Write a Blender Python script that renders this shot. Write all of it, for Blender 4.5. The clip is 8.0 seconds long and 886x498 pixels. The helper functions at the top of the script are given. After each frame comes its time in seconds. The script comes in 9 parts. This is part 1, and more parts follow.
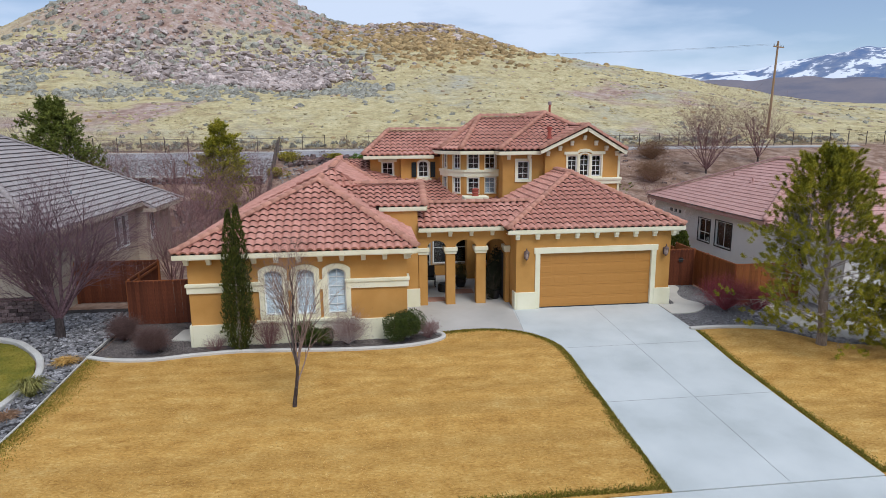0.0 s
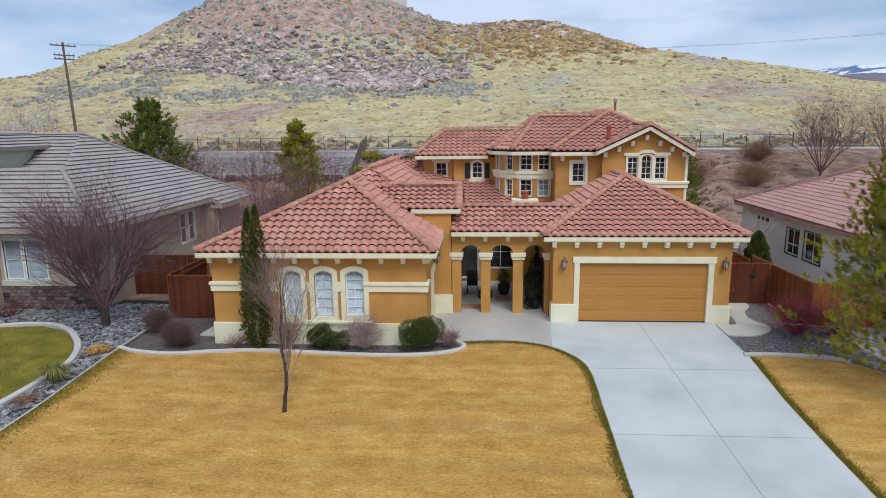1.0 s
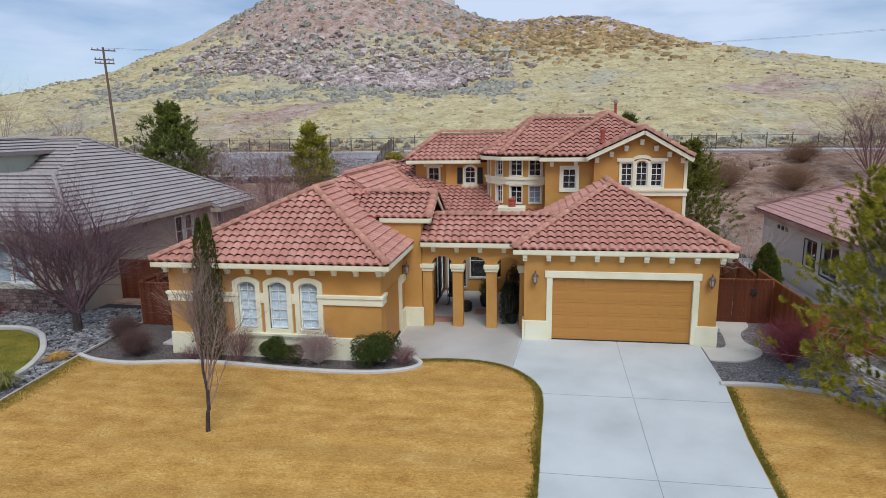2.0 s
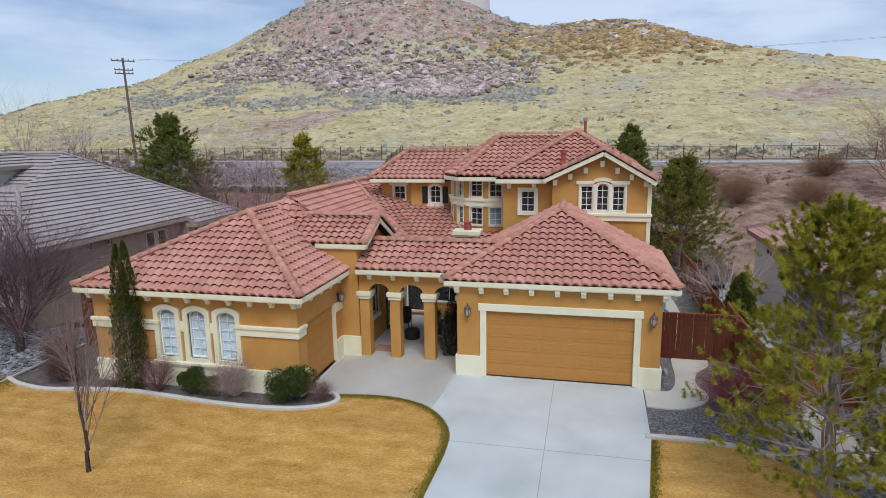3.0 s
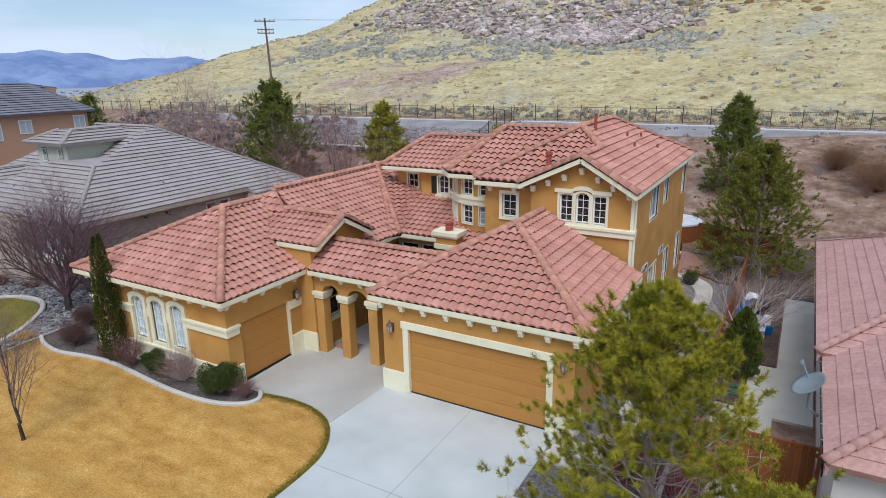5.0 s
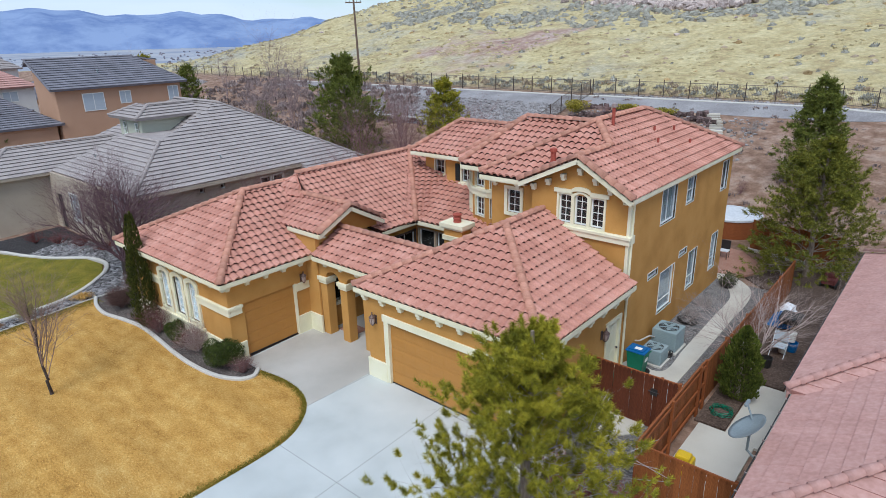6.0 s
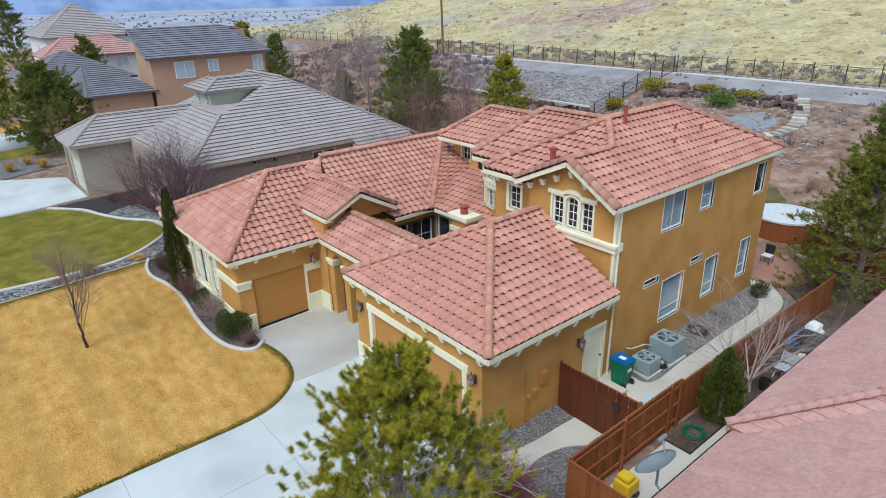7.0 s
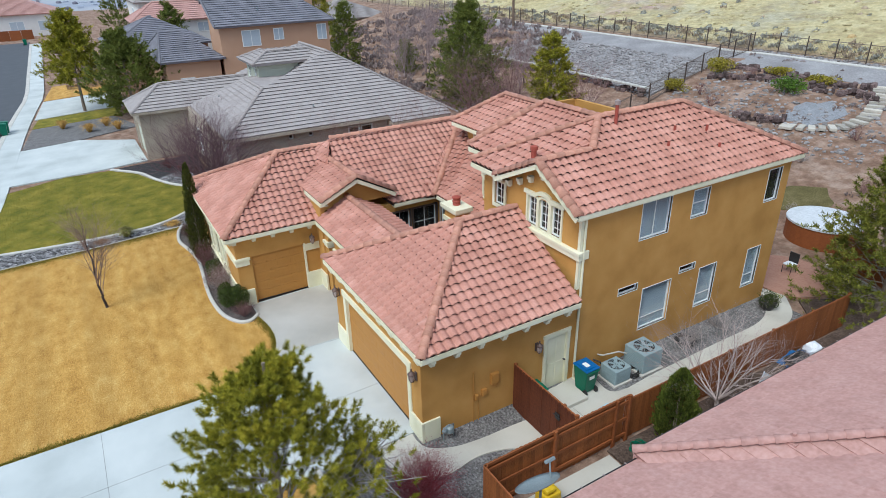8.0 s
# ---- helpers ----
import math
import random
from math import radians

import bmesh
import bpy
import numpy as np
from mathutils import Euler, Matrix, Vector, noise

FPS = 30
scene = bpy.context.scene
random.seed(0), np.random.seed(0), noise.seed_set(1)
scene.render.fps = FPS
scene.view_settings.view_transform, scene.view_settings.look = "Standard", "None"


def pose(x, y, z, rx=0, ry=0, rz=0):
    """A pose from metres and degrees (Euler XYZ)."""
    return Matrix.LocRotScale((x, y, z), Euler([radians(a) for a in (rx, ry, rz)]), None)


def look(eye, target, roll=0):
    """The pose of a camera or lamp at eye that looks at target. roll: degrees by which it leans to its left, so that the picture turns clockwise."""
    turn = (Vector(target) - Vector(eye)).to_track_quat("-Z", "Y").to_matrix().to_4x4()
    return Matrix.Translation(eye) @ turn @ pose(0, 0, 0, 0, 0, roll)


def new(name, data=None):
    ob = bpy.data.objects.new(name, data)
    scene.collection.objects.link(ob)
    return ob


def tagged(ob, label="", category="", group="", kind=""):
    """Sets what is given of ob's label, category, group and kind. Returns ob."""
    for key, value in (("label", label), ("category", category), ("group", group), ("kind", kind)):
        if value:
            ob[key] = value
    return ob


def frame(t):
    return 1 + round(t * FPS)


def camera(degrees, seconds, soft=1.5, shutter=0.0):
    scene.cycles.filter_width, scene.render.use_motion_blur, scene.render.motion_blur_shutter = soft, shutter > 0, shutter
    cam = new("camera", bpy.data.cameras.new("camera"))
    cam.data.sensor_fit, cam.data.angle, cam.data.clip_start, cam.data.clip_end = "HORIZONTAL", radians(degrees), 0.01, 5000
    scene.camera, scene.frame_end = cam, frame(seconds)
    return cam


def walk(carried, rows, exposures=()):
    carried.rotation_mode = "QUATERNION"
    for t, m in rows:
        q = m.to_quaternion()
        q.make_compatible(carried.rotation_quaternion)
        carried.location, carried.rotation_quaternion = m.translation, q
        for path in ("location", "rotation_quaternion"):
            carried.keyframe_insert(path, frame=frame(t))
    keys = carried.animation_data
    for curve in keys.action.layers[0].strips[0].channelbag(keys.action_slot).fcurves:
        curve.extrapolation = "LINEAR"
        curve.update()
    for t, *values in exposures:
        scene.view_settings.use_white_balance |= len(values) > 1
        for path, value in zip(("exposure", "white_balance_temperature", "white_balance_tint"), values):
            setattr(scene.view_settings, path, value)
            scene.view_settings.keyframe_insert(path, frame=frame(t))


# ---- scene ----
cam = camera(71.2, 8.0, soft=0.45)
PATH = [
    (0, (0.588, 0.278, 7.557), (0.814, 2.228, 7.171), -0.5),
    (0.5, (2.146, 0.769, 7.558), (2.185, 2.731, 7.172), -0.6),
    (1, (3.752, 1.311, 7.536), (3.626, 3.269, 7.151), -0.6),
    (1.2, (4.383, 1.575, 7.552), (4.203, 3.53, 7.167), -0.5),
    (2.3, (8.085, 3.374, 7.877), (7.741, 5.305, 7.488), -0.9),
    (2.5, (8.858, 3.776, 7.945), (8.482, 5.704, 7.565), -0.8),
    (3, (10.714, 4.789, 8.449), (10.269, 6.702, 8.069), -0.8),
    (3.5, (12.578, 5.801, 8.996), (12.048, 7.687, 8.598), -0.9),
    (4, (14.458, 6.871, 9.544), (13.785, 8.7, 9.096), -1.0),
    (4.5, (16.299, 7.961, 10.094), (15.478, 9.714, 9.59), -1.1),
    (4.7, (17.052, 8.449, 10.276), (16.17, 10.165, 9.751), -1.1),
    (5.8, (20.747, 11.193, 11.552), (19.565, 12.67, 10.902), -1.3),
    (6, (21.371, 11.737, 11.69), (20.141, 13.166, 11.024), -1.3),
    (6.5, (22.845, 13.146, 12.22), (21.505, 14.447, 11.504), -1.3),
    (7, (24.2, 14.65, 12.766), (22.767, 15.814, 11.998), -1.3),
    (7.5, (25.383, 16.312, 13.275), (23.88, 17.347, 12.456), -1.3),
    (8, (26.428, 18.085, 13.783), (24.87, 18.991, 12.915), -1.3),
]
EXPOSURES = [(0.0, -0.06, 5920, 10.8), (2.5, -0.14, 5880, 10.8), (4.5, -0.04, 5880, 10.8), (6.0, 0.09, 5720, 7.6), (8.0, 0.23, 5740, 4.2)]
walk(cam, [(t, look(eye, target, roll)) for t, eye, target, roll in PATH], EXPOSURES)

# ---- light ----
SUN_EL, SUN_AZ = 55.0, 156.0
world = bpy.data.worlds.new("world")
scene.world = world
world.use_nodes = True
wn, wl = world.node_tree.nodes, world.node_tree.links
wn.clear()
w_out = wn.new("ShaderNodeOutputWorld")
w_bg = wn.new("ShaderNodeBackground")
w_sky = wn.new("ShaderNodeTexSky")
w_sky.sky_type = "NISHITA"
w_sky.sun_disc = False
w_sky.sun_elevation = radians(SUN_EL)
w_sky.sun_rotation = radians(SUN_AZ)
w_sky.altitude = 1400
w_sky.dust_density = 1.5
w_tc = wn.new("ShaderNodeTexCoord")
w_map = wn.new("ShaderNodeMapping")
w_map.inputs["Scale"].default_value = (1.3, 1.3, 5.5)
w_noise = wn.new("ShaderNodeTexNoise")
w_noise.inputs["Scale"].default_value = 1.7
w_noise.inputs["Detail"].default_value = 6.0
w_noise.inputs["Roughness"].default_value = 0.52
w_ramp = wn.new("ShaderNodeValToRGB")
w_ramp.color_ramp.elements[0].position = 0.40
w_ramp.color_ramp.elements[0].color = (0.18, 0.18, 0.18, 1)
w_ramp.color_ramp.elements[1].position = 0.58
w_ramp.color_ramp.elements[1].color = (0.92, 0.92, 0.92, 1)
w_mix = wn.new("ShaderNodeMix")
w_mix.data_type = "RGBA"
w_mix.inputs[7].default_value = (7.0, 7.7, 8.8, 1)
wl.new(w_tc.outputs["Generated"], w_map.inputs["Vector"])
wl.new(w_map.outputs[0], w_noise.inputs["Vector"])
wl.new(w_noise.outputs["Fac"], w_ramp.inputs[0])
wl.new(w_ramp.outputs[0], w_mix.inputs[0])
wl.new(w_sky.outputs[0], w_mix.inputs[6])
wl.new(w_mix.outputs[2], w_bg.inputs["Color"])
w_bg.inputs["Strength"].default_value = 0.106
wl.new(w_bg.outputs[0], w_out.inputs[0])

sun = new("sun", bpy.data.lights.new("sun", "SUN"))
sun.data.energy = 2.3
sun.data.angle = radians(30)
sun.data.color = (1.0, 0.95, 0.87)
az, el = radians(SUN_AZ), radians(SUN_EL)
sun.matrix_world = look((0, 0, 60), (0 - 30 * math.sin(az) * math.cos(el), 0 - 30 * math.cos(az) * math.cos(el), 60 - 30 * math.sin(el)))


# ---- materials ----
def links_of(m):
    return m.node_tree.nodes, m.node_tree.links


def material(name, cols, scale=4.0, rough=0.8, bump=0.2, fine=40.0, per=0.0, metal=0.0, stretch=(1, 1, 1), spec=0.3, bump_scale=None, dist=0.02, big=0.35):
    """Two scales of noise over a ramp of colours, fine relief, and a little change from piece to piece."""
    m = bpy.data.materials.new(name)
    m.use_nodes = True
    n, l = links_of(m)
    bsdf = n["Principled BSDF"]
    bsdf.inputs["Roughness"].default_value = rough
    bsdf.inputs["Metallic"].default_value = metal
    bsdf.inputs["Specular IOR Level"].default_value = spec
    tc = n.new("ShaderNodeTexCoord")
    mp = n.new("ShaderNodeMapping")
    mp.inputs["Scale"].default_value = stretch
    l.new(tc.outputs["Object"], mp.inputs["Vector"])
    a = n.new("ShaderNodeTexNoise")
    a.inputs["Scale"].default_value = scale
    a.inputs["Detail"].default_value = 5
    b = n.new("ShaderNodeTexNoise")
    b.inputs["Scale"].default_value = fine
    b.inputs["Detail"].default_value = 3
    l.new(mp.outputs[0], a.inputs["Vector"])
    l.new(mp.outputs[0], b.inputs["Vector"])
    mix = n.new("ShaderNodeMix")
    mix.data_type = "FLOAT"
    mix.inputs[0].default_value = 1 - big
    l.new(a.outputs["Fac"], mix.inputs[2])
    l.new(b.outputs["Fac"], mix.inputs[3])
    ramp = n.new("ShaderNodeValToRGB")
    els = ramp.color_ramp.elements
    k = len(cols)
    while len(els) < k:
        els.new(0.5)
    for i, c in enumerate(cols):
        els[i].position = 0.33 + 0.34 * i / max(1, k - 1)
        els[i].color = (*c, 1)
    l.new(mix.outputs[0], ramp.inputs[0])
    out = ramp.outputs[0]
    if per:
        oi = n.new("ShaderNodeObjectInfo")
        ge = n.new("ShaderNodeNewGeometry")
        add = n.new("ShaderNodeMath")
        l.new(oi.outputs["Random"], add.inputs[0])
        l.new(ge.outputs["Random Per Island"], add.inputs[1])
        fr = n.new("ShaderNodeMath")
        fr.operation = "FRACT"
        l.new(add.outputs[0], fr.inputs[0])
        mr = n.new("ShaderNodeMapRange")
        mr.inputs[3].default_value = 1 - per
        mr.inputs[4].default_value = 1 + per
        l.new(fr.outputs[0], mr.inputs[0])
        hs = n.new("ShaderNodeHueSaturation")
        l.new(mr.outputs[0], hs.inputs["Value"])
        l.new(out, hs.inputs["Color"])
        out = hs.outputs[0]
    l.new(out, bsdf.inputs["Base Color"])
    if bump:
        bp = n.new("ShaderNodeBump")
        bp.inputs["Strength"].default_value = bump
        bp.inputs["Distance"].default_value = dist
        if bump_scale:
            c = n.new("ShaderNodeTexNoise")
            c.inputs["Scale"].default_value = bump_scale
            c.inputs["Detail"].default_value = 4
            l.new(mp.outputs[0], c.inputs["Vector"])
            l.new(c.outputs["Fac"], bp.inputs["Height"])
        else:
            l.new(b.outputs["Fac"], bp.inputs["Height"])
        l.new(bp.outputs[0], bsdf.inputs["Normal"])
    return m


STUCCO = material("stucco_ochre", [(0.44, 0.223, 0.055), (0.525, 0.274, 0.072), (0.58, 0.315, 0.092)], 0.9, 0.9, 0.35, 55, dist=0.006, big=0.75)
TRIM = material("cream_trim", [(0.72, 0.68, 0.47), (0.80, 0.76, 0.55), (0.84, 0.80, 0.61)], 1.3, 0.75, 0.12, 60, dist=0.004, big=0.7)
TILE = material("clay_roof_tile", [(0.41, 0.180, 0.130), (0.53, 0.255, 0.190), (0.63, 0.335, 0.262)], 1.3, 0.72, 0.25, 24, per=0.07, dist=0.006, big=0.6)
CAPTILE = material("ridge_tile", [(0.40, 0.185, 0.125), (0.50, 0.250, 0.176), (0.59, 0.325, 0.238)], 1.6, 0.75, 0.25, 26, per=0.16, dist=0.008, big=0.6)
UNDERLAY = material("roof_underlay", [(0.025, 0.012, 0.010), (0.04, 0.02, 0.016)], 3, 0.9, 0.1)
DOOR_OCHRE = material("painted_garage_door", [(0.43, 0.20, 0.045), (0.49, 0.235, 0.055)], 1.2, 0.55, 0.12, 70, stretch=(1, 1, 4), dist=0.003)
WHITE = material("white_window_frame", [(0.78, 0.78, 0.74), (0.84, 0.84, 0.80)], 3, 0.45, 0.05)
CONCRETE = material("driveway_concrete", [(0.42, 0.445, 0.43), (0.52, 0.545, 0.53), (0.60, 0.62, 0.60)], 0.45, 0.85, 0.2, 60, dist=0.004, big=0.75)
PATHCON = material("path_concrete", [(0.47, 0.44, 0.38), (0.56, 0.53, 0.46), (0.60, 0.57, 0.50)], 0.7, 0.85, 0.2, 60, dist=0.004, big=0.7)
PADCON = material("entry_concrete", [(0.39, 0.37, 0.335), (0.46, 0.44, 0.40), (0.52, 0.50, 0.46)], 0.6, 0.85, 0.2, 60, dist=0.004, big=0.7)
JOINT = material("joint_grit", [(0.20, 0.20, 0.19), (0.28, 0.28, 0.27)], 3, 0.95, 0.1)
KERB = material("edging_concrete", [(0.42, 0.40, 0.36), (0.55, 0.52, 0.47), (0.62, 0.60, 0.55)], 1.6, 0.9, 0.3, 40, dist=0.006)
ASPHALT = material("asphalt", [(0.075, 0.08, 0.09), (0.105, 0.11, 0.12)], 0.8, 0.85, 0.3, 90, dist=0.006)
LAWN = material("dormant_lawn", [(0.33, 0.170, 0.034), (0.46, 0.252, 0.056), (0.55, 0.325, 0.084), (0.64, 0.43, 0.15)], 2.0, 0.95, 0.7, 18, stretch=(0.65, 1.2, 1), dist=0.04, big=0.5)
BLADE = material("straw_grass", [(0.36, 0.195, 0.042), (0.50, 0.295, 0.078), (0.64, 0.43, 0.15)], 0.5, 0.85, 0.0, 8, per=0.25)
GREENLAWN = material("green_lawn", [(0.065, 0.074, 0.007), (0.14, 0.138, 0.012), (0.245, 0.205, 0.026), (0.38, 0.29, 0.052)], 1.1, 0.95, 0.8, 30, dist=0.03, big=0.5)
MULCH = material("dark_gravel_mulch", [(0.05, 0.04, 0.036), (0.13, 0.11, 0.10), (0.24, 0.21, 0.195)], 3, 0.95, 0.9, 22, dist=0.03, big=0.2)
GREYROCK = material("grey_gravel", [(0.075, 0.07, 0.07), (0.165, 0.155, 0.15), (0.31, 0.30, 0.29)], 2, 0.95, 0.9, 14, dist=0.05, big=0.25)
LIGHTGRAVEL = material("pale_gravel", [(0.19, 0.175, 0.175), (0.29, 0.275, 0.275), (0.41, 0.395, 0.39)], 0.35, 0.95, 0.9, 9, dist=0.05, big=0.5)
STONE = material("river_stone", [(0.085, 0.083, 0.085), (0.20, 0.192, 0.193), (0.40, 0.388, 0.38)], 3, 0.85, 0.3, 20, per=0.55)
# near-black base that keeps the gaps between the stones dark
ROCKBASE = material("dark_bed_base", [(0.02, 0.018, 0.018), (0.04, 0.036, 0.036), (0.08, 0.073, 0.073)], 3, 0.95, 0.9, 16, dist=0.04, big=0.2)
BANKSTONE = material("mixed_bank_stone", [(0.20, 0.185, 0.185), (0.29, 0.268, 0.26), (0.38, 0.355, 0.345)], 0.35, 0.9, 0.3, 9, per=0.3)
SCREE = material("scree_rock", [(0.25, 0.195, 0.172), (0.42, 0.345, 0.312), (0.58, 0.50, 0.465)], 0.6, 0.9, 0.5, 3, per=0.42, dist=0.1)
SAGE = material("sagebrush", [(0.30, 0.285, 0.235), (0.40, 0.385, 0.32), (0.49, 0.475, 0.40)], 0.9, 0.95, 1.0, 7, per=0.2, dist=0.25)
BRUSH = material("mauve_brush", [(0.17, 0.125, 0.115), (0.26, 0.205, 0.19), (0.35, 0.29, 0.27)], 0.3, 0.95, 0.0, 6, per=0.35)
CRIMSON = material("crimson_twigs", [(0.17, 0.028, 0.035), (0.29, 0.058, 0.07), (0.38, 0.12, 0.13)], 1.3, 0.9, 0.2, 14, per=0.25)
DARKBARK = material("dark_bark", [(0.035, 0.026, 0.024), (0.065, 0.05, 0.045), (0.11, 0.085, 0.078)], 4, 0.95, 0.6, 18, stretch=(1, 1, 0.3), dist=0.02)
TURF = material("olive_turf", [(0.06, 0.052, 0.018), (0.12, 0.10, 0.035), (0.19, 0.15, 0.075)], 1.2, 0.95, 0.6, 18, dist=0.03, big=0.5)
YARDSOIL = material("dark_yard_soil", [(0.045, 0.03, 0.023), (0.10, 0.068, 0.052), (0.18, 0.13, 0.10)], 1.2, 0.95, 0.8, 16, dist=0.04, big=0.4)
SLATE = material("blue_grey_gravel", [(0.15, 0.15, 0.16), (0.26, 0.265, 0.28), (0.38, 0.385, 0.40)], 2, 0.95, 0.9, 14, dist=0.05, big=0.25)
STRAW = material("bunch_grass_straw", [(0.42, 0.345, 0.185), (0.51, 0.43, 0.235), (0.59, 0.515, 0.31)], 0.4, 0.95, 0.8, 8, per=0.16, dist=0.15)
HILLDRY = material("hill_dry_brush", [(0.30, 0.225, 0.15), (0.39, 0.31, 0.215), (0.47, 0.39, 0.285)], 0.5, 0.95, 0.5, 6, per=0.3, dist=0.1)
PICKET = material("weathered_pickets", [(0.14, 0.11, 0.09), (0.20, 0.165, 0.14)], 5, 0.8, 0.1)
GREENBUSH = material("bright_green_bush", [(0.035, 0.075, 0.008), (0.085, 0.16, 0.014), (0.16, 0.25, 0.03)], 1.3, 0.8, 0.0, 9, per=0.4)
GREENBLADE = material("green_edge_grass", [(0.12, 0.108, 0.010), (0.20, 0.17, 0.017), (0.31, 0.24, 0.04)], 0.7, 0.85, 0.0, 8, per=0.3)
DRYBUSH = material("dry_brush", [(0.15, 0.08, 0.042), (0.24, 0.135, 0.075), (0.33, 0.21, 0.125)], 0.5, 0.95, 0.5, 6, per=0.3, dist=0.1)
GREYTILE = material("flat_grey_tile", [(0.31, 0.272, 0.258), (0.37, 0.328, 0.312), (0.425, 0.382, 0.366)], 0.8, 0.8, 0.2, 20, per=0.06, dist=0.006)
DARKTILE = material("flat_dark_tile", [(0.15, 0.145, 0.165), (0.20, 0.195, 0.22), (0.25, 0.24, 0.27)], 0.8, 0.8, 0.2, 20, per=0.10)
PINKTILE = material("flat_pink_tile", [(0.43, 0.238, 0.202), (0.50, 0.288, 0.248), (0.555, 0.34, 0.30)], 1.1, 0.8, 0.3, 9, per=0.045, dist=0.012)
TAUPE = material("taupe_stucco", [(0.41, 0.34, 0.26), (0.48, 0.405, 0.32)], 0.9, 0.9, 0.3, 50, dist=0.006, big=0.7)
PEACH = material("peach_stucco", [(0.46, 0.27, 0.17), (0.52, 0.32, 0.21)], 0.9, 0.9, 0.2, 50, dist=0.006)
GREIGE = material("pale_grey_stucco", [(0.68, 0.655, 0.62), (0.76, 0.73, 0.69)], 0.9, 0.9, 0.3, 50, dist=0.006, big=0.7)
SAGEWALL = material("pale_sage_stucco", [(0.50, 0.51, 0.40), (0.56, 0.57, 0.46)], 0.9, 0.9, 0.2, 50)
STAINED = material("orange_stained_boards", [(0.15, 0.045, 0.012), (0.25, 0.082, 0.022), (0.35, 0.125, 0.036)], 1.2, 0.75, 0.3, 14, per=0.2, stretch=(6, 6, 0.7), dist=0.004)
FENCE = material("redwood_fence", [(0.062, 0.016, 0.007), (0.115, 0.031, 0.012), (0.18, 0.054, 0.021)], 1.2, 0.75, 0.3, 14, per=0.22, stretch=(6, 6, 0.7), dist=0.004)
RAIL = material("stained_rail", [(0.20, 0.058, 0.018), (0.30, 0.098, 0.03)], 1.2, 0.7, 0.25, 14, per=0.2, stretch=(6, 0.7, 6), dist=0.004)
BARK = material("pine_bark", [(0.13, 0.10, 0.075), (0.24, 0.19, 0.15), (0.33, 0.27, 0.22)], 4, 0.95, 0.7, 18, stretch=(1, 1, 0.3), dist=0.02)
TWIG = material("plum_twigs", [(0.14, 0.072, 0.070), (0.23, 0.126, 0.118), (0.32, 0.195, 0.18)], 1.3, 0.9, 0.2, 14, per=0.2)
GREYTWIG = material("grey_twigs", [(0.20, 0.165, 0.15), (0.33, 0.29, 0.27), (0.44, 0.40, 0.37)], 1.3, 0.9, 0.2, 14, per=0.2)
PALETWIG = material("pale_pink_twigs", [(0.30, 0.23, 0.21), (0.46, 0.37, 0.34), (0.60, 0.51, 0.47)], 1.3, 0.9, 0.2, 14, per=0.2)
TANTWIG = material("tan_twigs", [(0.16, 0.10, 0.08), (0.27, 0.185, 0.15), (0.38, 0.28, 0.235)], 1.3, 0.9, 0.2, 14, per=0.2)
REDTWIG = material("red_twigs", [(0.085, 0.022, 0.022), (0.15, 0.045, 0.042), (0.21, 0.085, 0.075)], 1.3, 0.9, 0.2, 14, per=0.25)
NEEDLE = material("pine_needles", [(0.095, 0.105, 0.009), (0.28, 0.26, 0.017), (0.54, 0.46, 0.038)], 1.6, 0.75, 0.0, 7, per=0.32, big=0.6)
MIDNEEDLE = material("olive_needles", [(0.075, 0.086, 0.011), (0.165, 0.17, 0.020), (0.31, 0.29, 0.04)], 1.1, 0.8, 0.0, 9, per=0.42)
DARKNEEDLE = material("spruce_needles", [(0.070, 0.086, 0.014), (0.14, 0.165, 0.026), (0.24, 0.25, 0.045)], 1.1, 0.8, 0.0, 9, per=0.4)
ARBOR = material("arborvitae_leaves", [(0.035, 0.055, 0.006), (0.09, 0.115, 0.013), (0.17, 0.19, 0.03)], 2.5, 0.8, 0.0, 9, per=0.4)
CYPRESS = material("cypress_leaves", [(0.022, 0.030, 0.004), (0.060, 0.072, 0.010), (0.12, 0.125, 0.02)], 2.5, 0.8, 0.0, 9, per=0.4)
BOXWOOD = material("boxwood_leaves", [(0.015, 0.026, 0.003), (0.046, 0.066, 0.008), (0.10, 0.125, 0.018)], 3.5, 0.6, 0.0, 9, per=0.4)
DARKLEAF = material("black_green_leaves", [(0.008, 0.010, 0.005), (0.018, 0.022, 0.009), (0.04, 0.046, 0.02)], 3.5, 0.6, 0.0, 9, per=0.4)
SHOULDER = material("ochre_brush", [(0.29, 0.19, 0.085), (0.39, 0.275, 0.13), (0.48, 0.37, 0.20)], 0.5, 0.95, 0.0, 6, per=0.35)
SAGEBLADE = material("grey_green_grass", [(0.10, 0.10, 0.022), (0.20, 0.19, 0.05), (0.36, 0.32, 0.11)], 1.3, 0.8, 0.0, 9, per=0.4)
OLIVE = material("olive_bush", [(0.13, 0.125, 0.012), (0.28, 0.23, 0.022), (0.42, 0.34, 0.05)], 1.3, 0.8, 0.0, 9, per=0.4)
IRON = material("black_iron", [(0.018, 0.017, 0.017), (0.035, 0.032, 0.03)], 5, 0.5, 0.1, spec=0.4)
RUSTIRON = material("brown_iron_fence", [(0.06, 0.045, 0.038), (0.11, 0.08, 0.065)], 5, 0.7, 0.1)
POLEWOOD = material("pole_wood", [(0.13, 0.09, 0.065), (0.22, 0.155, 0.11)], 2, 0.9, 0.3, 14, stretch=(4, 4, 0.5))
TANPOLE = material("new_pole_wood", [(0.30, 0.19, 0.10), (0.40, 0.26, 0.15)], 2, 0.9, 0.3, 14, stretch=(4, 4, 0.5))
